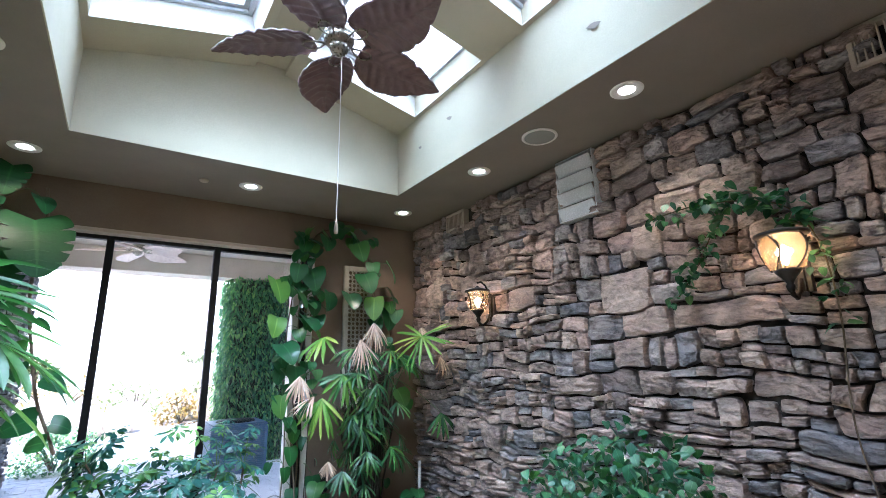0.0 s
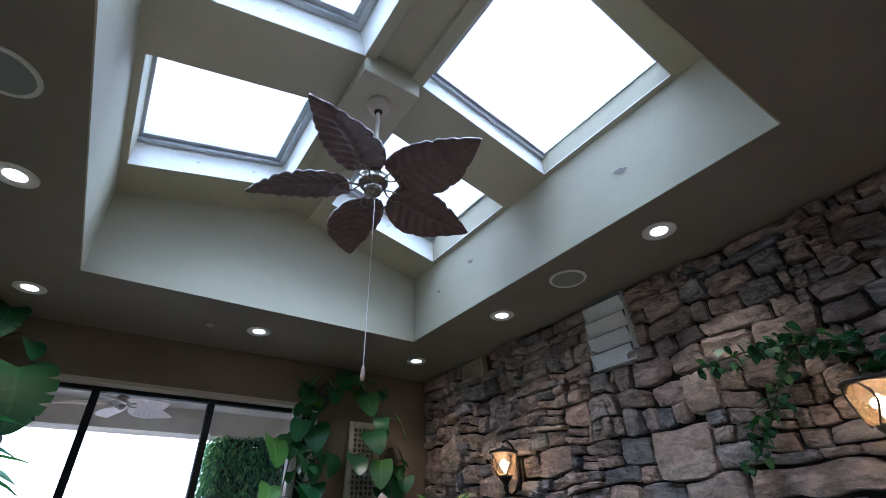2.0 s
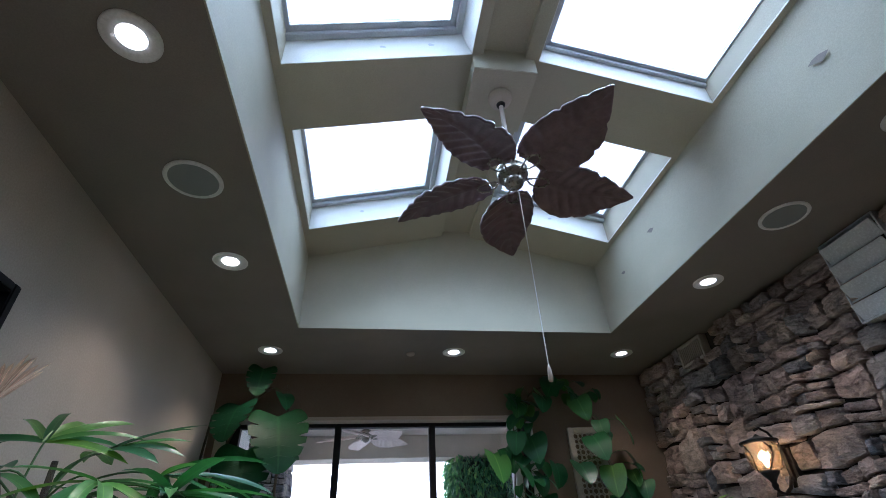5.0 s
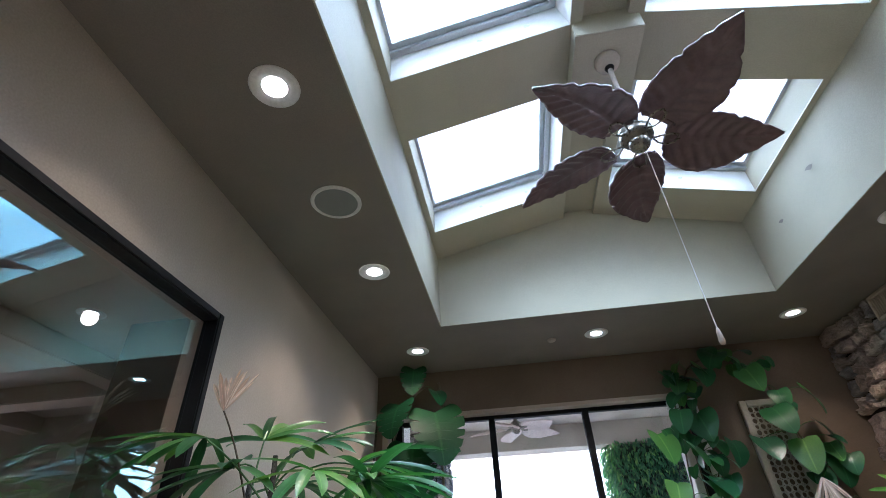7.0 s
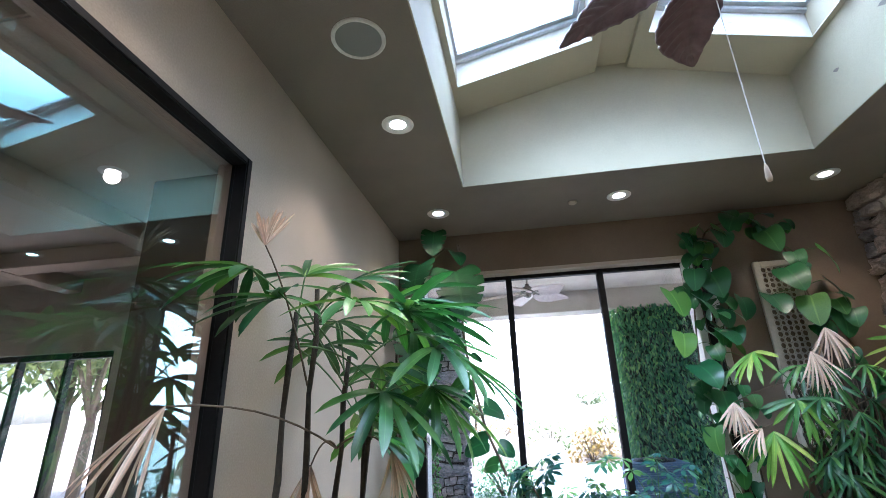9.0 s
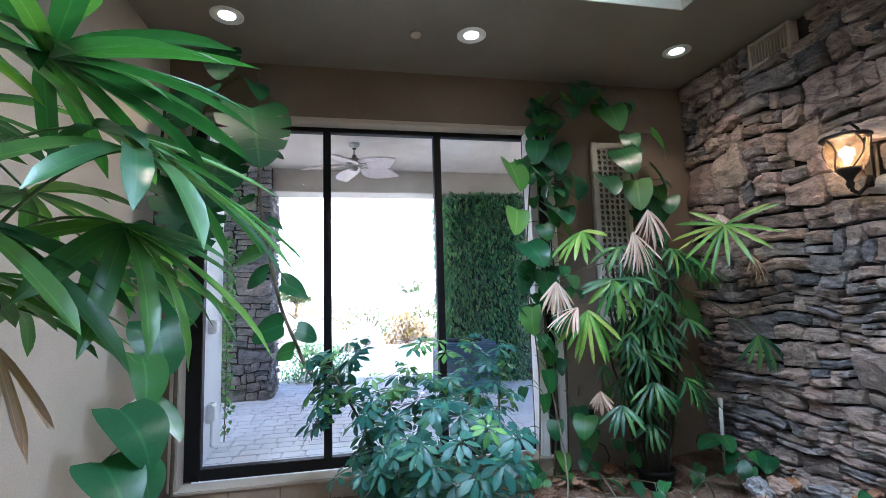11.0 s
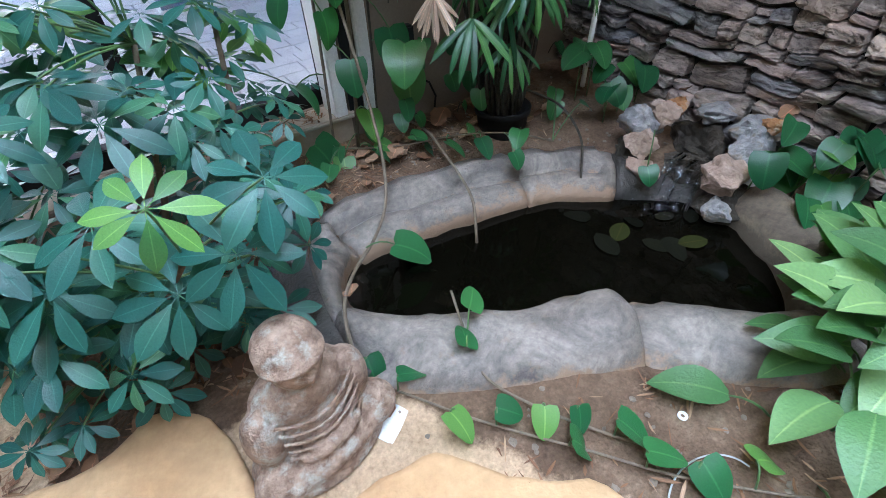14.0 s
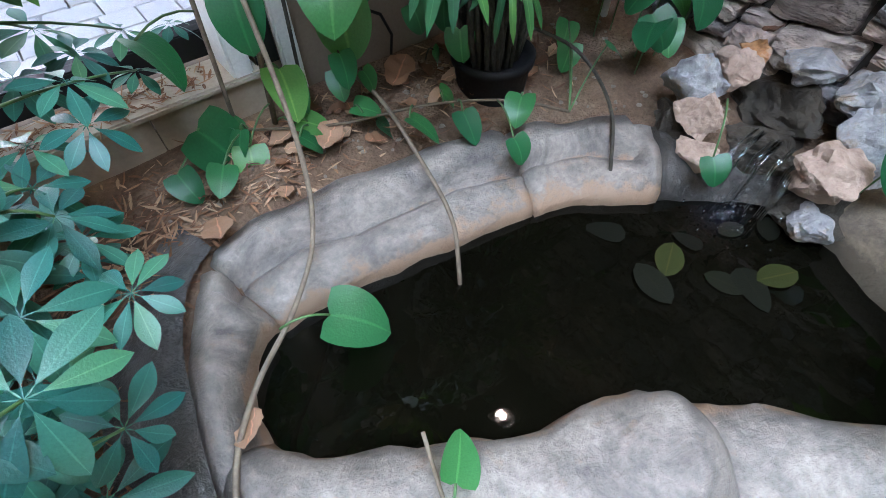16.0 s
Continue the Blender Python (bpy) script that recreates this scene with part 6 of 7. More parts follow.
for z, side, size in ((2.42, 1, 0.13), (2.10, -1, 0.13), (1.93, 1, 0.11), (1.76, -1, 0.22), (1.60, -1, 0.20), (1.55, 1, 0.22), (1.29, -1, 0.24), (1.24, 1, 0.15), (1.12, -1, 0.15)):
    q = min(m3, key=lambda p: abs(p.z - z))
    heart_at(mo, q + Vector((0.035 * side, -0.03, 0.02)), size, -side * (1.35 + rng.uniform(-0.25, 0.25)), rng.uniform(-0.35, -0.1), side * rng.uniform(0.75, 1.05), rng, q)

# pothos runners round the pond
rp = thing("trailing_pothos", pose(0, 0, 0), "trailing pothos runners with heart leaves over soil and pond rim", "trailing plant")
rng = random.Random(77)
vine(rp, [(1.38, 4.52, 0.95), (1.375, 4.36, 0.62), (1.34, 4.18, 0.34), (1.27, 4.05, 0.20), (1.15, 3.93, 0.16), (1.01, 3.82, 0.16), (0.92, 3.70, 0.17), (0.87, 3.55, 0.16), (0.86, 3.44, 0.10)], 0.006, M_VINE)
vine(rp, [(1.70, 4.58, 0.17), (1.66, 4.35, 0.22), (1.62, 4.14, 0.20), (1.575, 3.93, 0.15), (1.53, 3.84, 0.05), (1.52, 3.82, -0.04)], 0.006, M_VINE)
vine(rp, [(2.15, 4.32, 0.30), (2.26, 4.15, 0.24), (2.20, 3.95, 0.18), (2.08, 3.82, 0.10), (2.03, 3.76, -0.04)], 0.0055, M_CANE)
r4 = vine(rp, [(0.86, 3.52, 0.08), (0.94, 3.40, 0.08), (1.03, 3.25, 0.085), (1.12, 3.13, 0.08), (1.22, 3.0, 0.08), (1.33, 2.85, 0.08), (1.47, 2.70, 0.08), (1.62, 2.55, 0.09)], 0.0034, M_VINE)
r5 = vine(rp, [(1.20, 3.55, 0.19), (1.15, 3.40, 0.14), (1.14, 3.30, 0.09), (1.20, 3.16, 0.075), (1.28, 3.02, 0.075), (1.36, 2.9, 0.08)], 0.004, M_VINE)
for x, y in ((0.90, 3.51), (0.94, 3.41), (0.99, 3.24), (1.09, 3.18), (1.19, 3.11), (1.26, 3.06), (1.31, 2.98), (1.18, 3.01), (1.30, 2.89), (1.38, 2.80), (1.48, 2.73)):
    p = Vector((x, y + 0.03, 0.125))
    heart_at(rp, p, rng.uniform(0.075, 0.105), rng.uniform(2.2, 4.4), rng.uniform(-0.7, 0.0), rng.uniform(-0.4, 0.4), rng, min(r4 + r5, key=lambda q: (q - p).length))
for x, y, z in ((1.19, 3.45, 0.21), (1.12, 3.37, 0.18)):
    heart_at(rp, Vector((x, y, z)), 0.085, rng.uniform(-1.2, -0.4), 0.1, 0.6, rng, Vector((1.16, 3.42, 0.14)))
r6 = vine(rp, [(1.25, 4.55, 0.19), (1.50, 4.36, 0.20), (1.75, 4.24, 0.22), (1.95, 4.12, 0.21), (2.08, 4.0, 0.18)], 0.004, M_STEM)
for x, y in ((1.81, 4.26), (1.80, 4.15), (1.98, 4.10), (1.83, 3.98), (1.67, 4.22), (1.58, 4.36), (1.40, 4.34), (1.28, 4.52), (1.29, 4.46), (1.43, 4.40), (1.2, 4.36), (1.1, 4.4), (2.3, 4.2), (2.4, 4.3), (2.38, 4.12)):
    p = Vector((x, y, 0.225))
    heart_at(rp, p, rng.uniform(0.075, 0.11), rng.uniform(2.0, 4.2), rng.uniform(-0.6, 0.0), rng.uniform(-0.4, 0.4), rng, min(r6, key=lambda q: (q - p).length))
for x, y, z, s in ((1.55, 4.40, 0.66, 0.16), (1.60, 4.38, 0.50, 0.16), (1.30, 4.40, 0.76, 0.13), (1.34, 4.42, 0.92, 0.16)):
    heart_at(rp, Vector((x, y, z)), s, rng.uniform(2.6, 3.6), -1.2, rng.uniform(-0.2, 0.2), rng, Vector((x - 0.05, 4.50, z + 0.10)))
heart_at(rp, Vector((1.20, 3.88, 0.14)), 0.15, -2.3, -0.12, 0.0, rng, Vector((1.10, 3.90, 0.165)))
heart_at(rp, Vector((2.24, 3.63, 0.17)), 0.085, 2.6, -0.5, 0.2, rng, Vector((2.34, 3.70, 0.27)))
for k in range(28):      # low in the corner round the palm
    x, y = rng.uniform(1.45, 2.62), rng.uniform(4.36, 4.55)
    p = Vector((x, y - 0.04, ground_z(x, y) + rng.uniform(0.06, 0.75) * rng.random() ** 0.5))
    heart_at(rp, p, rng.uniform(0.06, 0.10), rng.uniform(2.0, 4.2), rng.uniform(-1.2, -0.4), rng.uniform(-0.4, 0.4), rng, Vector((x + 0.03, min(y + 0.04, 4.57), max(0.1, p.z - 0.08))), stalk_mat=M_CANE)
for k in range(34):      # by the wall and the waterfall
    x, y = rng.uniform(2.42, 2.74), rng.uniform(2.85, 3.34)
    if k % 4 == 0:
        x, y = rng.uniform(2.4, 2.72), rng.uniform(3.95, 4.35)
    p = Vector((x, y, ground_z(x, y) + rng.uniform(0.08, 0.30)))
    heart_at(rp, p, rng.uniform(0.10, 0.16), rng.uniform(1.2, 3.4), rng.uniform(-0.8, 0.1), rng.uniform(-0.4, 0.4), rng, Vector((x + 0.04, y + 0.03, ground_z(x, y))))

# broad-leaved lily at the pond's south-east end
rng = random.Random(13)
li = thing("peace_lily", pose(2.09, 2.65, 0.07), "clump of broad glossy lily leaves by the pond", "plant")
LM = [joined("leaf", [blade(1.0, rng.uniform(0.50, 0.60), lance, rng.uniform(0.15, 0.3), rng.uniform(0.5, 1.1), 9, rng.uniform(-0.3, 0.3))], M_LILY) for _ in range(4)]
for k in range(140):
    a = rng.uniform(0, 6.28)
    r = abs(rng.gauss(0, 0.17))
    base = Vector((r * math.cos(a) * 1.25, r * math.sin(a), -0.02))
    out_a = a - 1.57 + rng.uniform(-0.5, 0.5)
    h = rng.uniform(0.10, 0.34) - r * 0.35
    p = base + Vector((-math.sin(out_a) * 0.12, math.cos(out_a) * 0.12, max(0.06, h)))
    if p.y > 0.25:
        continue
    ob = new("leaf", rng.choice(LM))
    ob.parent = li
    s = rng.uniform(0.18, 0.245)
    ob.matrix_basis = Matrix.Translation(p) @ rot(out_a, rng.uniform(-0.2, 0.75), rng.uniform(-0.4, 0.4)) @ Matrix.Diagonal((s, s, s, 1))
    bm = bmesh.new()
    tube(bm, curve_pts(base, p, 0.02, 4), 0.004, 5, 0.7)
    part("stalk", bm, M_GSTEM, li, "", True)

# bushy ivy before the stone wall and the vine round the lantern


def leafy(parent, spots, size, material, rng, name="leaves"):
    g = []
    for p in spots:
        L = rng.uniform(*size)
        g.append(moved(blade(L, L * 0.75, heart, rng.uniform(0.05, 0.3), rng.uniform(0.2, 0.9), 4), Matrix.Translation(p) @ rot(rng.uniform(0, 6.28), rng.uniform(-1.0, 0.2), rng.uniform(-0.5, 0.5))))
    ob = new(name, joined(name, g, material))
    ob.parent = parent
    tagged(ob, kind="stuff")


rng = random.Random(17)
ib = thing("ivy_bush", pose(2.35, 1.75, 0.1), "dense green ivy bush in front of the stone wall", "bush")
sp = []
while len(sp) < 1500:
    v = Vector((rng.uniform(-1, 1), rng.uniform(-1, 1), rng.uniform(-1, 1)))
    if 0.5 < v.length < 1 + 0.25 * noise.noise(v * 3):
        p = Vector((0.0 + 0.33 * v.x, 0.0 + 0.72 * v.y, 0.55 + 0.62 * v.z))
        p.z += 0.10 * noise.noise(Vector((p.y * 4, p.x * 4, 3)))
        if p.z > 0.0 and p.x < 0.34:
            sp.append(p)
leafy(ib, sp, (0.045, 0.085), M_IVY, rng)
for k in range(26):
    p = rng.choice(sp)
    bm = bmesh.new()
    tube(bm, curve_pts((rng.uniform(-0.1, 0.1), rng.uniform(-0.3, 0.3), -0.05), p * 1.03, 0.05, 6, rng, 0.02), 0.004, 5, 0.5)
    part("stem", bm, M_STEM, ib, "", True)
lv = thing("wall_ivy", pose(0, 0, 0), "thin ivy trailing round the lantern on the stone wall", "climbing plant")
v1 = vine(lv, [(2.72, 0.80, 0.10), (2.70, 0.72, 0.7), (2.70, 0.78, 1.3), (2.68, 0.74, 1.8), (2.66, 0.76, 2.15), (2.62, 0.86, 2.34), (2.62, 1.10, 2.43), (2.63, 1.32, 2.46), (2.64, 1.56, 2.45)], 0.004, M_STEM)
v2 = vine(lv, [(2.62, 1.10, 2.43), (2.66, 1.24, 2.26), (2.66, 1.34, 2.10), (2.66, 1.46, 1.96)], 0.0035, M_STEM)
sp = []
for q in v1[18:] + v2:
    for k in range(4):
        sp.append(q + Vector((rng.uniform(-0.06, 0.0), rng.uniform(-0.05, 0.05), rng.uniform(-0.05, 0.05))))
for k in range(60):
    q = rng.choice(v1[26:40])
    sp.append(q + Vector((rng.uniform(-0.10, 0.0), rng.uniform(-0.10, 0.10), rng.uniform(-0.06, 0.08))))
leafy(lv, sp, (0.04, 0.07), M_IVY, rng)

# fallen leaves and twigs
rng = random.Random(99)
DRY = []
for k in range(4):
    g = blade(1.0, rng.uniform(0.5, 0.8), oval, rng.uniform(0.3, 0.7), rng.uniform(-0.9, -0.3), 10, rng.uniform(-0.8, 0.8))
    g = ([(x + 0.05 * noise.noise(Vector((x * 6, y * 6, k + 9))), y, z + 0.16 * noise.noise(Vector((x * 4.5, y * 4.5, k))) + 0.07 * noise.noise(Vector((x * 11, y * 11, k)))) for x, y, z in g[0]], g[1])
    DRY.append(joined("fallen_leaf", [g], M_FALLEN))


def dry_leaf(x, y, z, s):
    ob = new("fallen_leaf", rng.choice(DRY))
    ob.matrix_world = Matrix.Translation((x, y, z)) @ rot(rng.uniform(0, 6.28), rng.uniform(-0.1, 0.1), rng.uniform(-0.2, 0.2)) @ Matrix.Diagonal((s, s, s, 1))
    tagged(ob, "curled dry brown fallen leaf on the ground", "fallen leaf", "fallen leaves")


for x, y, z, s in ((1.44, 4.30, 0.18, 0.11), (1.75, 4.42, 0.18, 0.13), (1.12, 4.27, 0.16, 0.13), (0.99, 3.79, 0.145, 0.09), (0.88, 3.42, 0.07, 0.08), (2.62, 3.78, 0.335, 0.08), (2.68, 3.40, 0.325, 0.09), (1.93, 2.80, 0.16, 0.07)):
    dry_leaf(x, y, z + 0.008, s)
for k in range(130):
    x, y = rng.uniform(-0.9, 0.9), rng.uniform(3.62, 4.5)
    if k % 3 == 0:
        x, y = rng.uniform(1.15, 2.4), rng.uniform(4.25, 4.52)
    dry_leaf(x, y, ground_z(x, y) + 0.006, rng.uniform(0.04, 0.09))
lit = thing("leaf_litter", pose(0, 0, 0), "scattered pale straw and bark litter on the soil", "leaf litter", kind="stuff")
g = []
for k in range(2800):
    x, y = (rng.gauss(1.0, 0.25), rng.gauss(4.28, 0.12)) if k % 2 else (rng.uniform(-0.6, 2.5), rng.uniform(4.1, 4.55))
    if k % 5 == 0:
        x, y = rng.uniform(0.0, 0.9), rng.uniform(3.7, 4.2)
    if k % 9 == 0:
        x, y = rng.uniform(0.9, 2.1), rng.uniform(2.55, 3.15)
    if inside(x, y, [(p[0], p[1]) for p in OUT]):
        continue
    L = rng.uniform(0.02, 0.07)
    z = ground_z(x, y) + rng.uniform(0.003, 0.012)
    y = min(y, 4.56)
    if k % 8 == 0:
        x, y, z = rng.uniform(0.55, 1.30), rng.uniform(4.60, 4.72), 0.290
    g.append(moved(blade(L, rng.uniform(0.003, 0.009), strap, 0.3, rng.uniform(-0.9, 0.9), 3, rng.uniform(-0.6, 0.6)), Matrix.Translation((x, y, z)) @ rot(rng.uniform(0, 6.28), rng.uniform(-0.15, 0.15))))
ob = new("straw", joined("straw", g, M_FALLEN))
ob.parent = lit
tagged(ob, kind="stuff")

# ---- seated stone statue ----
M_STATUE = surface("weathered painted stone", (0.15, 0.085, 0.055), (0.50, 0.36, 0.27), 34, 120, 0.7, 0.9, stain=(0.46, 0.45, 0.40), dist=0.015)
bm = bmesh.new()


def ball(bm, c, s, rz=0.0, rx=0.0):
    bmesh.ops.create_icosphere(bm, subdivisions=3, radius=1.0, matrix=Matrix.Translation(c) @ Matrix.Rotation(rz, 4, "Z") @ Matrix.Rotation(rx, 4, "X") @ Matrix.Diagonal((*s, 1)))


ball(bm, (0, 0, 0.03), (0.185, 0.13, 0.06))
ball(bm, (-0.115, -0.04, 0.075), (0.085, 0.068, 0.055), 0.4)
ball(bm, (0.115, -0.04, 0.075), (0.085, 0.068, 0.055), -0.4)
ball(bm, (0, -0.075, 0.075), (0.125, 0.05, 0.05))
ball(bm, (0, 0.02, 0.17), (0.120, 0.082, 0.13))
ball(bm, (0, 0.015, 0.25), (0.118, 0.072, 0.075))
ball(bm, (-0.115, 0.0, 0.185), (0.045, 0.058, 0.105), 0, 0.2)
ball(bm, (0.115, 0.0, 0.185), (0.045, 0.058, 0.105), 0, 0.2)
ball(bm, (0, -0.075, 0.135), (0.085, 0.035, 0.028))
ball(bm, (0, -0.01, 0.325), (0.040, 0.042, 0.04))
ball(bm, (0, -0.024, 0.385), (0.058, 0.060, 0.070), 0, 0.25)
ball(bm, (0, -0.010, 0.415), (0.068, 0.068, 0.050), 0, 0.3)
ball(bm, (0, -0.083, 0.376), (0.010, 0.010, 0.016))
for k in range(5):      # folds of the robe over chest and lap
    z = 0.115 + 0.032 * k
    tube(bm, [(x, -0.070 - 0.016 * (1 - (x / 0.1) ** 2) + 0.10 * max(0.0, z - 0.19), z + 0.05 * (x / 0.1) ** 2) for x in [-0.10 + 0.025 * i for i in range(9)]], 0.0055, 7)
for k in range(3):
    tube(bm, [(0.15 * math.cos(a), -0.03 - 0.088 * math.sin(a), 0.035 + 0.022 * k) for a in [0.3 + 0.28 * i for i in range(10)]], 0.0065, 7)
tube(bm, [(0.066 * math.cos(a), -0.022 - 0.062 * math.sin(a), 0.405 + 0.008 * math.sin(a)) for a in [-0.2 + 0.36 * i for i in range(11)]], 0.007, 7)
st = obj("statue", bm, M_STATUE, "weathered seated stone statue beside the pond", "statue", smooth=True, m=pose(0.705, 3.435, ground_z(0.705, 3.435) - 0.01, 0, 0, 12))
rm = st.modifiers.new("remesh", "REMESH")
rm.mode = "VOXEL"
rm.voxel_size = 0.006
rm.use_smooth_shade = True

# garden hose, a coil of grey loops
M_HOSE = surface("grey vinyl hose", (0.34, 0.36, 0.37), (0.44, 0.46, 0.47), 10, 60, 0.45, 0.1)
hs = thing("garden_hose", pose(-0.42, 4.10, 0.075), "coiled grey garden hose on the sand", "hose")
bm = bmesh.new()
pts = []
for i in range(150):
    a = i / 150 * 4.2 * 2 * math.pi
    r = 0.27 + 0.02 * math.sin(a * 0.37) + 0.02 * math.sin(i * 0.05)
    pts.append((r * math.cos(a) * 1.05, r * math.sin(a), 0.012 + 0.016 * (i // 36) + 0.006 * math.sin(a * 1.3)))
tube(bm, pts, 0.0125, 8)
part("coil", bm, M_HOSE, hs, "", True)
bm = bmesh.new()
tube(bm, [(1.78 + 0.13 * math.cos(a * 0.2), -1.34 + 0.09 * math.sin(a * 0.2), 0.0) for a in range(22)], 0.0022, 6)
part("thin_tube", bm, M_HOSE, hs, "thin irrigation tube", True)
obj("washer", lathe(bmesh.new(), [(0.006, 0.0), (0.013, 0.0), (0.013, 0.004), (0.006, 0.004)], 20, cap=False), M_WHITE, "small metal washer on the soil", "washer", m=pose(1.49, 2.93, ground_z(1.49, 2.93) + 0.004))
obj("white_tile", boxes(((-0.05, -0.07, 0.0), (0.05, 0.07, 0.008)), bevel=0.002), M_LOUVRE, "white tile offcut beside the statue", "tile offcut", m=pose(0.86, 3.38, ground_z(0.86, 3.38), 10, 0, 30))
oc = thing("outlet_box", pose(1.72, 4.62, 0.53), "black outdoor outlet box with a cord on the wall", "outlet box")
part("box", box(bmesh.new(), (-0.045, -0.05, -0.06), (0.045, -0.003, 0.06), 0.008), M_BLACK, oc)
bm = bmesh.new()
tube(bm, [(0.0, -0.03, -0.06), (0.03, -0.05, -0.16), (0.10, -0.06, -0.20), (0.14, -0.05, -0.28), (0.12, -0.06, -0.36)], 0.005, 6)
part("cord", bm, M_BLACK, oc, "", True)

ot = thing("wall_outlet", pose(XW, 4.18, 0.62), "white electrical outlet with a grey plate on the wall", "outlet")
part("plate", box(bmesh.new(), (-0.002, -0.04, -0.06), (0.008, 0.04, 0.06), 0.003), M_LOUVRE, ot)
part("socket", box(bmesh.new(), (0.006, -0.02, -0.04), (0.014, 0.02, 0.04), 0.003), M_WHITE, ot)

# spill of water over the waterfall stone
M_SPILL = glass_mat("falling water", (0.85, 0.9, 0.92), 0.05)
sw = thing("water_spill", pose(0, 0, 0), "thin broken sheet of water spilling into the pond", "waterfall")
for k in range(22):
    y = 3.46 + 0.18 * rng.random()
    bm = bmesh.new()
    x = 2.37 + rng.uniform(-0.01, 0.01)
    tube(bm, [(x + 0.10, y, 0.15), (x, y, 0.142), (x - 0.035, y - 0.01, 0.10), (x - 0.055 + rng.uniform(-0.01, 0.01), y - 0.012, 0.0)], [0.003, 0.003, rng.uniform(0.001, 0.0025), rng.uniform(0.0006, 0.002)], 6)
    part("strand", bm, M_SPILL, sw, "", True)

bm = bmesh.new()
for k in range(90):
    a, r = rng.uniform(0, 6.28), abs(rng.gauss(0, 0.07))
    bmesh.ops.create_icosphere(bm, subdivisions=1, radius=rng.uniform(0.0015, 0.0045), matrix=Matrix.Translation((2.28 + r * math.cos(a), 3.53 + 1.2 * r * math.sin(a), 0.014 + abs(rng.gauss(0, 0.02)))))
part("droplets", bm, M_SPILL, sw, "", True, "stuff")

# dim leaves lying in the water near the spill
M_SUNK = leaf_mat("sodden leaf", [(0.0, (0.0025, 0.003, 0.0015)), (0.7, (0.006, 0.0065, 0.003)), (1.0, (0.022, 0.026, 0.006))], 0.7, 0.02)
M_SUNK.node_tree.nodes["Principled BSDF"].inputs["Specular IOR Level"].default_value = 0.1
for k, (x, y, a) in enumerate(((1.98, 3.66, 0.6), (2.06, 3.56, 2.0), (2.03, 3.45, 3.5), (2.12, 3.40, 2.6), (2.18, 3.50, 4.4), (2.26, 3.40, 5.2), (2.10, 3.50, 0.2), (1.92, 3.58, 2.9), (2.22, 3.30, 1.1))):
    s = rng.uniform(0.08, 0.14)
    m = joined("leaf", [blade(1.0, 0.62, oval if k % 3 else heart, 0.0, 0.05, 9)], M_SUNK)
    tagged(new("sunken_leaf", m), "sodden dark leaf lying in the pond water", "leaf", "sodden leaves in the pond").matrix_basis = pose(x, y, 0.0145 + 0.0008 * k, 0, 0, math.degrees(a)) @ Matrix.Diagonal((s, s, s, 1))

# pebbles and crumbs of soil
bm = bmesh.new()
for k in range(700):
    x, y = rng.uniform(0.0, 2.6), rng.uniform(2.5, 4.5)
    if inside(x, y, [(p[0], p[1]) for p in OUT]):
        continue
    rock(bm, (x, y, ground_z(x, y) + 0.002), (rng.uniform(0.008, 0.028),) * 2 + (rng.uniform(0.006, 0.016),), k, sub=1)
obj("pebbles", bm, M_PEBBLE, "scattered small brown pebbles on the soil", "pebbles", kind="stuff")

# ---- things outdoors ----
M_PILLAR = stone_mat("patio pillar stone", True, [(0.0, (0.30, 0.29, 0.29)), (0.3, (0.36, 0.34, 0.33)), (0.6, (0.25, 0.25, 0.27)), (0.85, (0.38, 0.35, 0.32))])
sp_ = thing("stone_pillar", pose(0, 0, 0), "grey stacked-stone patio pillar", "pillar", kind="structure")
part("core", boxes(((-2.02, 8.10, 0.10), (-1.11, 8.70, 3.05)), ((-2.02, 8.10, 3.05), (-1.11, 8.29, 3.39))), M_JOINT, sp_)
rng = random.Random(6)
pcs = []


def pill_size(v):
    return (0.20, 0.52)


for r in lay_stones(-2.04, -1.09, 0.12, 3.39, rng, pill_size):
    pcs.append(stone_verts(r, rng, lambda u, v, d: (u, 8.11 - d * 0.7, v), nu=7, nv=5, limit=(-2.07, -1.07, 0.1, 3.39)))
for r in lay_stones(8.08, 8.72, 0.12, 3.06, rng, pill_size):
    pcs.append(stone_verts(r, rng, lambda u, v, d: (-1.12 + d * 0.7, u, v), nu=7, nv=5, limit=(8.05, 8.74, 0.1, 3.06)))
ob = new("stones", stone_mesh("stones", pcs, M_PILLAR))
ob.parent = sp_
tagged(ob, kind="stuff")
M_STUCCO = surface("white stucco", (0.66, 0.66, 0.65), (0.76, 0.76, 0.75), 4, 90, 0.85, 0.3)
obj("wall_outside", boxes(((-1.75, YN + WT, 0.05), (-1.22, 6.15, 3.319)), bevel=0.01), M_STUCCO, "white stucco pier outside the window", "wall", kind="structure")
for z, w in ((1.25, 0.06), (0.52, 0.075)):
    e = thing("electrical_box", pose(-1.22, 5.74, z), "small grey weatherproof electrical box", "electrical box", "electrical boxes")
    part("body", box(bmesh.new(), (-0.003, -w, -w), (0.06, w, w), 0.01), M_LOUVRE, e)
    part("cover", box(bmesh.new(), (0.058, -w * 0.8, -w * 0.8), (0.07, w * 0.8, w * 0.8), 0.004), M_WHITE, e)
    if z < 1:
        bm = bmesh.new()
        tube(bm, [(0.03, 0.0, -w), (0.03, 0.0, -0.28), (0.05, 0.12, -0.33), (0.02, 0.22, -0.36)], 0.012, 8)
        part("conduit", bm, M_LOUVRE, e, "", True)
pv = thing("pier_vine", pose(-1.2, 6.2, 0.1), "thin light-green vine on the edge of the white pier", "climbing plant")
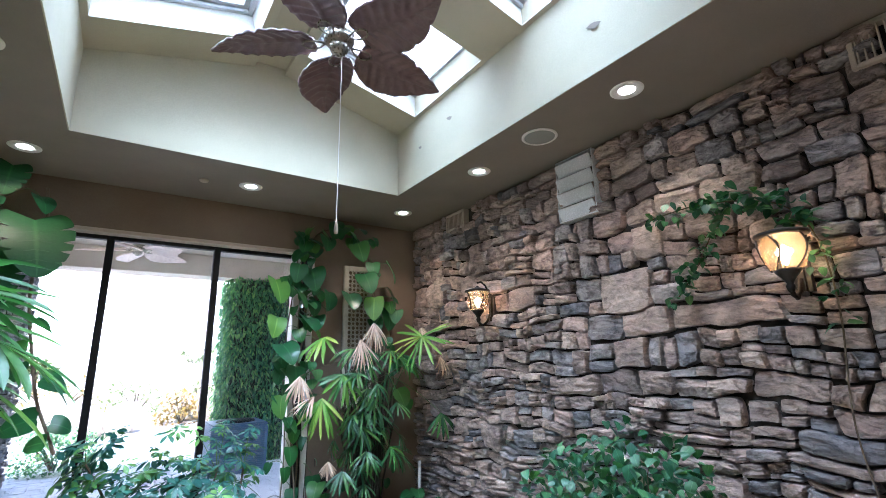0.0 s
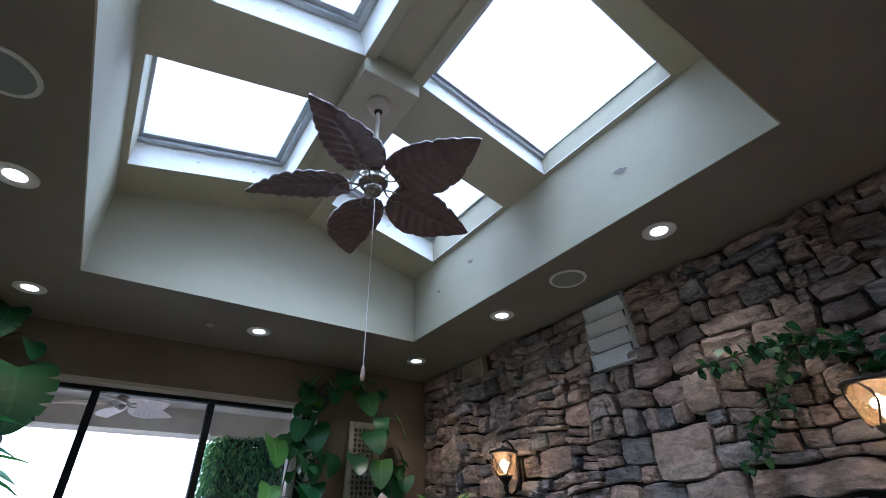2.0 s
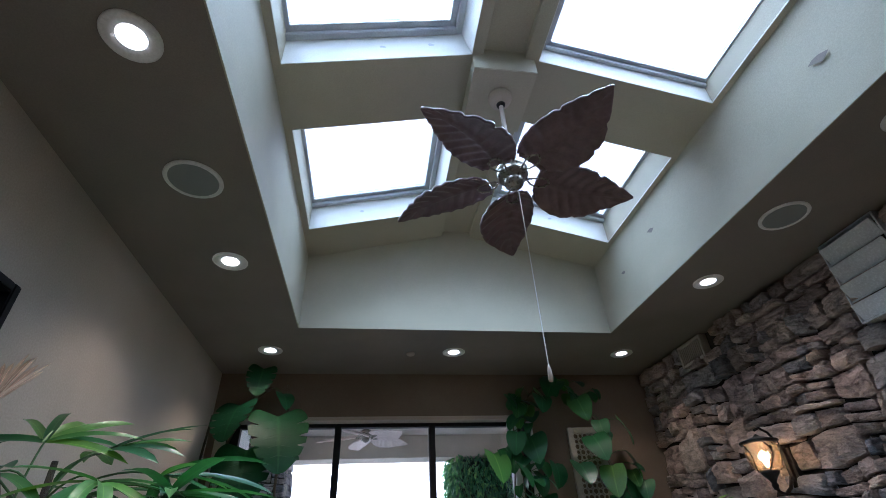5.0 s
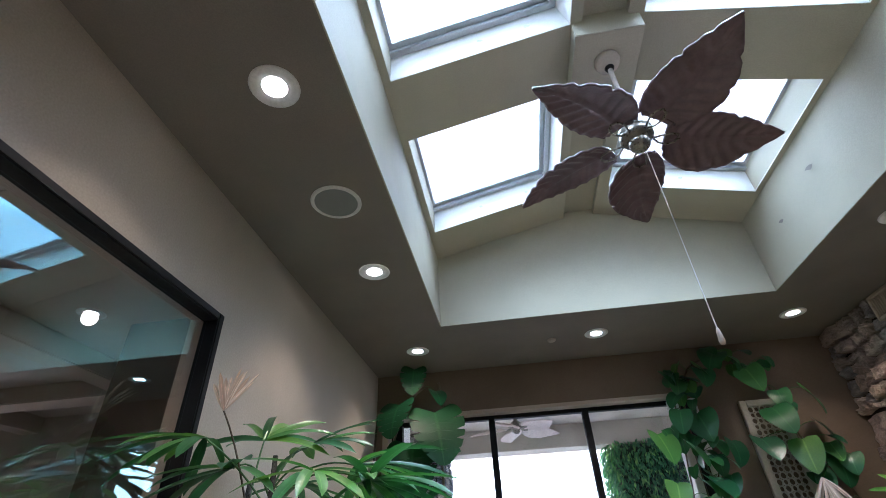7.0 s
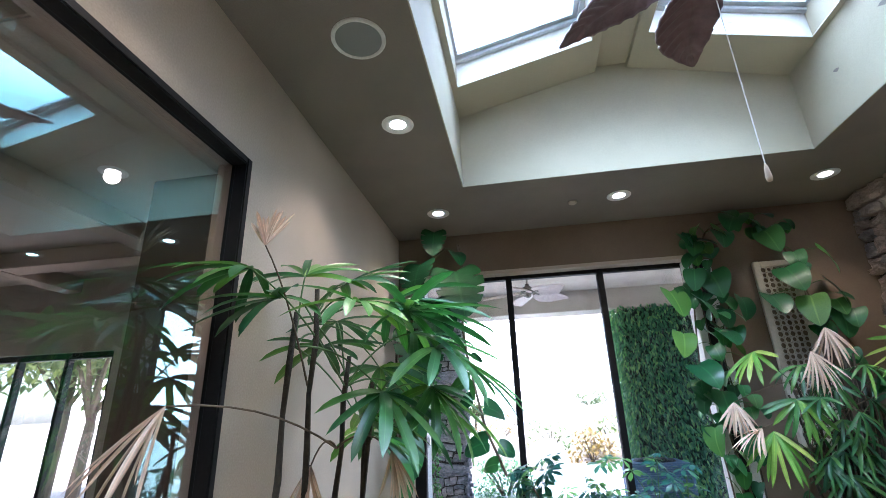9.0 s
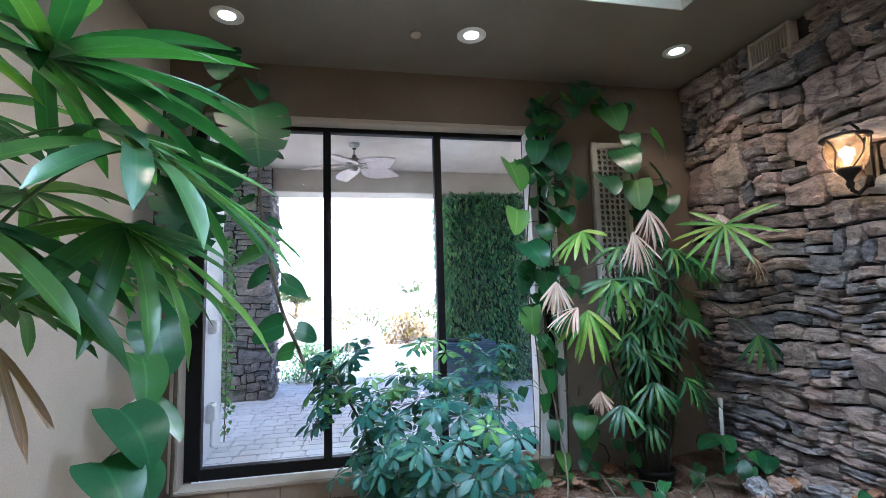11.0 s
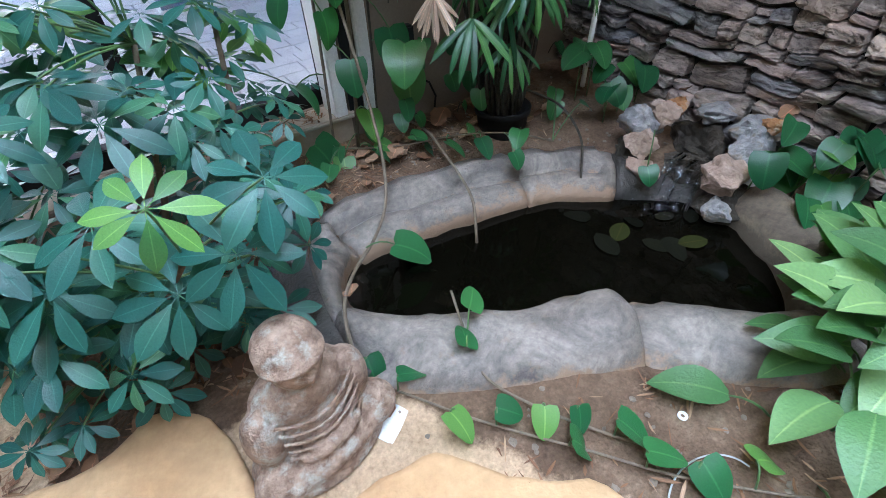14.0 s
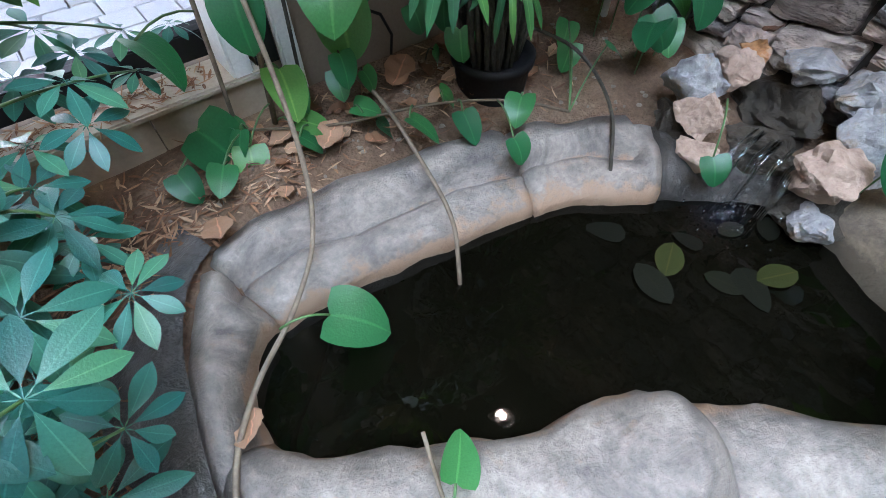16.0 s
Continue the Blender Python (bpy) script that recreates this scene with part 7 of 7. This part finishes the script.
leafy(pv, [Vector((rng.uniform(-0.03, 0.06), rng.uniform(-0.06, 0.06), 0.1 + 1.9 * rng.random() ** 0.8)) for _ in range(260)], (0.04, 0.07), M_SCHEF_NEW, rng)
bm = bmesh.new()
tube(bm, [(0.0, 0, 0), (0.01, 0, 0.8), (0, 0, 1.9)], 0.006, 6)
part("stem", bm, M_STEM, pv)

# ivy-grown pier
iv = thing("ivy_pier", pose(2.25, 8.75, 0.1), "patio pier fully overgrown with dark ivy", "ivy pier")
# plain box behind the leaves, shade put into its dark colour
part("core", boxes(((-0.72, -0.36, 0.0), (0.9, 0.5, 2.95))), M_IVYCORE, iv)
g = []
for k in range(11000):
    z = rng.uniform(0.0, 3.0)
    b = 0.09 * noise.noise(Vector((k * 0.01, z * 2.2, 1)))
    if rng.random() < 0.62:
        p = Vector((rng.uniform(-0.80, 0.85), -0.40 - rng.random() * 0.10 - b, z))
        yaw = rng.uniform(2.2, 4.1)
    else:
        p = Vector((-0.74 - rng.random() * 0.10 - b, rng.uniform(-0.42, 0.5), z))
        yaw = rng.uniform(0.6, 2.5)
    L = rng.uniform(0.05, 0.105)
    g.append(moved(blade(L, L * 0.38, lance, 0.2, 0.6, 3), Matrix.Translation(p) @ rot(yaw, rng.uniform(-1.3, -0.2), rng.uniform(-0.5, 0.5))))
ob = new("leaves", joined("leaves", g, M_HEDGE))
ob.parent = iv
tagged(ob, kind="stuff")

# air-conditioning condenser
M_AC = surface("blue-grey enamel", (0.07, 0.125, 0.21), (0.10, 0.17, 0.27), 5, 90, 0.5, 0.05)
ac = thing("air_conditioner", pose(1.53, 7.75, 0.147), "blue-grey outdoor air-conditioning condenser", "air conditioner")
part("base", box(bmesh.new(), (-0.40, -0.40, -0.03), (0.40, 0.40, 0.03), 0.01), M_PAVER, ac, "concrete pad")
part("core", boxes(((-0.345, -0.345, 0.03), (0.345, 0.345, 0.63))), M_AC, ac)
part("top", box(bmesh.new(), (-0.375, -0.375, 0.63), (0.375, 0.375, 0.69), 0.02), M_AC, ac)
part("fan_guard", lathe(bmesh.new(), [(0.27, 0.69), (0.25, 0.715), (0.10, 0.725), (0.002, 0.726)], 28, cap=False), M_BLACK, ac, "", True)
for k in range(22):
    z = 0.05 + 0.027 * k
    part("louvre", boxes(((-0.37, -0.37, z), (0.37, -0.335, z + 0.014)), ((-0.37, -0.335, z), (-0.335, 0.37, z + 0.014))), M_AC, ac)
for sx in (-1, 1):
    for sy in (-1, 1):
        part("corner_post", box(bmesh.new(), (0.355 * sx - 0.02, 0.355 * sy - 0.02, 0.02), (0.355 * sx + 0.02, 0.355 * sy + 0.02, 0.64), 0.006), M_AC, ac)


M_PALEBLADE = surface("whitewashed leaf blade", (0.66, 0.54, 0.48), (0.78, 0.67, 0.60), 10, 60, 0.55, 0.3)
ceiling_fan(pose(0.05, 7.05, 3.12), 0.275, 100, M_PALEBLADE, "patio ceiling fan with whitewashed carved leaf blades", M_BRASS, 0)
M_BOULDER = surface("pale desert boulder", (0.42, 0.36, 0.30), (0.55, 0.49, 0.42), 1.5, 10, 0.9, 0.6, dist=0.05)
for k, (x, y, w, h) in enumerate(((-2.6, 14.5, 2.6, 0.9), (-1.0, 14.2, 2.4, 1.2), (0.1, 14.6, 1.5, 1.1), (-4.5, 15.5, 2.4, 1.6), (2.6, 17.0, 2.4, 1.2), (-7.5, 16, 3, 1.8))):
    obj("boulder", rock(bmesh.new(), (0, 0, 0), (w, w * 0.7, h), 40 + k, k, sub=4), M_BOULDER, "pale weathered desert boulder", "boulder", "garden boulders", smooth=True, m=pose(x, y, 0.1 + h * 0.18))


def shrub(x, y, w, h, n, label, material, leaf, seed):
    r = random.Random(seed)
    t = thing("shrub", pose(x, y, 0.1 + max(0, y - 14) * 0.012), label, "shrub", "garden shrubs")
    g = []
    while len(g) < n:
        v = Vector((r.uniform(-1, 1), r.uniform(-1, 1), r.uniform(-0.1, 1)))
        if 0.55 < v.length < 1 + 0.3 * noise.noise(v * 3 + Vector((seed, 0, 0))):
            L = leaf * r.uniform(0.6, 1.2)
            g.append(moved(blade(L, L * 0.5, lance, 0.2, 0.5, 3), Matrix.Translation((v.x * w, v.y * w, v.z * h)) @ rot(r.uniform(0, 6.28), r.uniform(-0.4, 1.2))))
    ob = new("leaves", joined("leaves", g, material))
    ob.parent = t
    tagged(ob, kind="stuff")
    for k in range(7):
        bm = bmesh.new()
        a = r.uniform(0, 6.28)
        tube(bm, curve_pts((0, 0, -0.05), (0.6 * w * math.cos(a), 0.6 * w * math.sin(a), 0.7 * h), 0.05, 4), 0.02 * w + 0.004, 5, 0.4)
        part("stem", bm, M_STEM, t)


M_SAGE = leaf_mat("dusty green leaf", [(0.0, (0.09, 0.13, 0.06)), (1.0, (0.22, 0.26, 0.13))], 0.6)
M_RUST = leaf_mat("rust-tinted leaf", [(0.0, (0.22, 0.15, 0.07)), (1.0, (0.36, 0.25, 0.12))], 0.6)
shrub(-0.62, 9.7, 0.62, 0.66, 2600, "rounded clipped green shrub beside the patio", M_HEDGE, 0.07, 1)
for k, (x, y, w, h) in enumerate(((-3.6, 19, 1.2, 1.5), (-1.5, 20, 1.6, 1.3), (0.6, 19, 1.2, 1.1), (2.6, 18, 1.0, 1.2), (3.4, 22, 1.6, 1.3), (-6, 22, 2.0, 1.8), (5.5, 24, 2, 1.6), (1.6, 15.5, 0.7, 0.9))):
    shrub(x, y, w, h, 600, "dry desert shrub in the garden", M_RUST if k % 3 == 1 else M_SAGE, 0.16, 20 + k)


def tree(x, y, h, w, seed):
    r = random.Random(seed)
    t = thing("tree", pose(x, y, 0.4), "distant green tree with an uneven crown", "tree", "distant trees")
    bm = bmesh.new()
    tube(bm, [(0, 0, -0.5), (0.1, 0, h * 0.3), (0.0, 0.1, h * 0.6)], 0.12, 7, 0.5)
    for k in range(6):
        a = r.uniform(0, 6.28)
        tube(bm, [(0.05, 0, h * 0.35), (w * 0.3 * math.cos(a), w * 0.3 * math.sin(a), h * 0.6), (w * 0.7 * math.cos(a), w * 0.7 * math.sin(a), h * r.uniform(0.65, 0.95))], 0.06, 5, 0.3)
    part("trunk", bm, M_STEM, t)
    g = []
    cl = [Vector((r.gauss(0, w * 0.45), r.gauss(0, w * 0.45), h * r.uniform(0.5, 1.0))) for _ in range(16)]
    for k in range(1300):
        p = r.choice(cl) + Vector((r.gauss(0, w * 0.16), r.gauss(0, w * 0.16), r.gauss(0, h * 0.06)))
        g.append(moved(blade(0.28, 0.13, lance, 0.2, 0.5, 2), Matrix.Translation(p) @ rot(r.uniform(0, 6.28), r.uniform(-1, 1))))
    ob = new("crown", joined("crown", g, M_SAGE))
    ob.parent = t
    tagged(ob, kind="stuff")


for k, (x, y, h, w) in enumerate(((-4.2, 38, 2.2, 1.2), (-16, 44, 3.2, 2.4), (14, 44, 2.6, 2.2), (-8.2, 8.4, 3.6, 2.0), (-10.5, 10.0, 4.2, 2.4), (-11.5, 7.6, 3.4, 2.2), (6, 48, 2.8, 2.4))):
    tree(x, y, h, w, 60 + k)
obj("garden_wall", boxes(((-40, 45, 0.3), (40, 45.3, 1.9))), M_STUCCO, "long pale garden wall in the distance", "wall", kind="structure")


# ---- stones of the east wall, laid last ----
def wall_size(v):
    return (0.23, 0.44) if v > 1.45 else ((0.17, 0.42) if v > 0.95 else (0.12, 0.38))


rng = random.Random(11)
rects = lay_stones(-2.0, 4.62, 0.02, 3.14, rng, wall_size)
holes = [(1.99, 2.37, 2.63, 3.14), (3.58, 3.90, 2.94, 3.14), (0.14, 0.51, 2.92, 3.14)]
rects = [r for r in rects if not any(r[0] > h[0] - 0.04 and r[1] < h[1] + 0.04 and r[2] > h[2] - 0.04 for h in holes)]


def on_east(u, v, d):
    return (XE + 0.005 - d, u, v)


near = sorted(rects, key=lambda r: abs((r[0] + r[1]) / 2 - 2.9) + 0.35 * abs((r[2] + r[3]) / 2 - 1.7))
wall_e = thing("wall_east", pose(0, 0, 0), "stacked ledge-stone wall in tan, brown and blue-grey", "stone wall", kind="structure")
rest = []
for k, r in enumerate(near):
    pc = stone_verts(r, rng, on_east, limit=(-2.0, 4.615, 0.0, 3.137))
    if k < 300:
        ob = new("stone", stone_mesh("stone", [pc], M_STONE))
        ob.parent = wall_e
    else:
        rest.append(pc)
ob = new("stones", stone_mesh("stones", rest, M_STONE_REST))
ob.parent = wall_e
tagged(ob, kind="stuff")

# patio pavers
pav = thing("pavement", pose(0, 0, 0), "blue-grey concrete pavers of the patio in running bond", "pavement", kind="structure")
cells = []
y = YN + WT + 0.02
row = 0
while y < 13.0:
    h = 0.155
    x = -3.2 - (row % 2) * 0.11
    while x < 4.5:
        wv = 0.20 + 0.06 * ((row * 7 + int(x * 10) * 3) % 3 - 1)
        cells.append((x, y, wv, h))
        x += wv
    y += h
    row += 1
cells.sort(key=lambda c: max(abs(c[0] + 0.3) * 1.6, abs(c[1] - 5.5)))
shared = {}
rest = []
for k, (x, y, wv, h) in enumerate(cells):
    if k < 300:
        key = round(wv, 3)
        if key not in shared:
            shared[key] = mesh_of("paver", box(bmesh.new(), (0.004, 0.004, -0.04), (wv - 0.004, h - 0.004, 0.0), 0.006), M_PAVER)
        ob = new("paver", shared[key])
        ob.location = (x, y, 0.145 + rng.uniform(-0.002, 0.002))
        ob.parent = pav
    else:
        z = 0.145 + rng.uniform(-0.002, 0.002)
        p = [(x + 0.004, y + 0.004), (x + wv - 0.004, y + 0.004), (x + wv - 0.004, y + h - 0.004), (x + 0.004, y + h - 0.004)]
        rest.append(([(a, b, z - 0.03) for a, b in p] + [(a, b, z) for a, b in p], [(4, 5, 6, 7), (0, 1, 5, 4), (1, 2, 6, 5), (2, 3, 7, 6), (3, 0, 4, 7)]))
ob = new("pavers", stone_mesh("pavers", rest, M_PAVER))
ob.parent = pav
tagged(ob, kind="stuff")
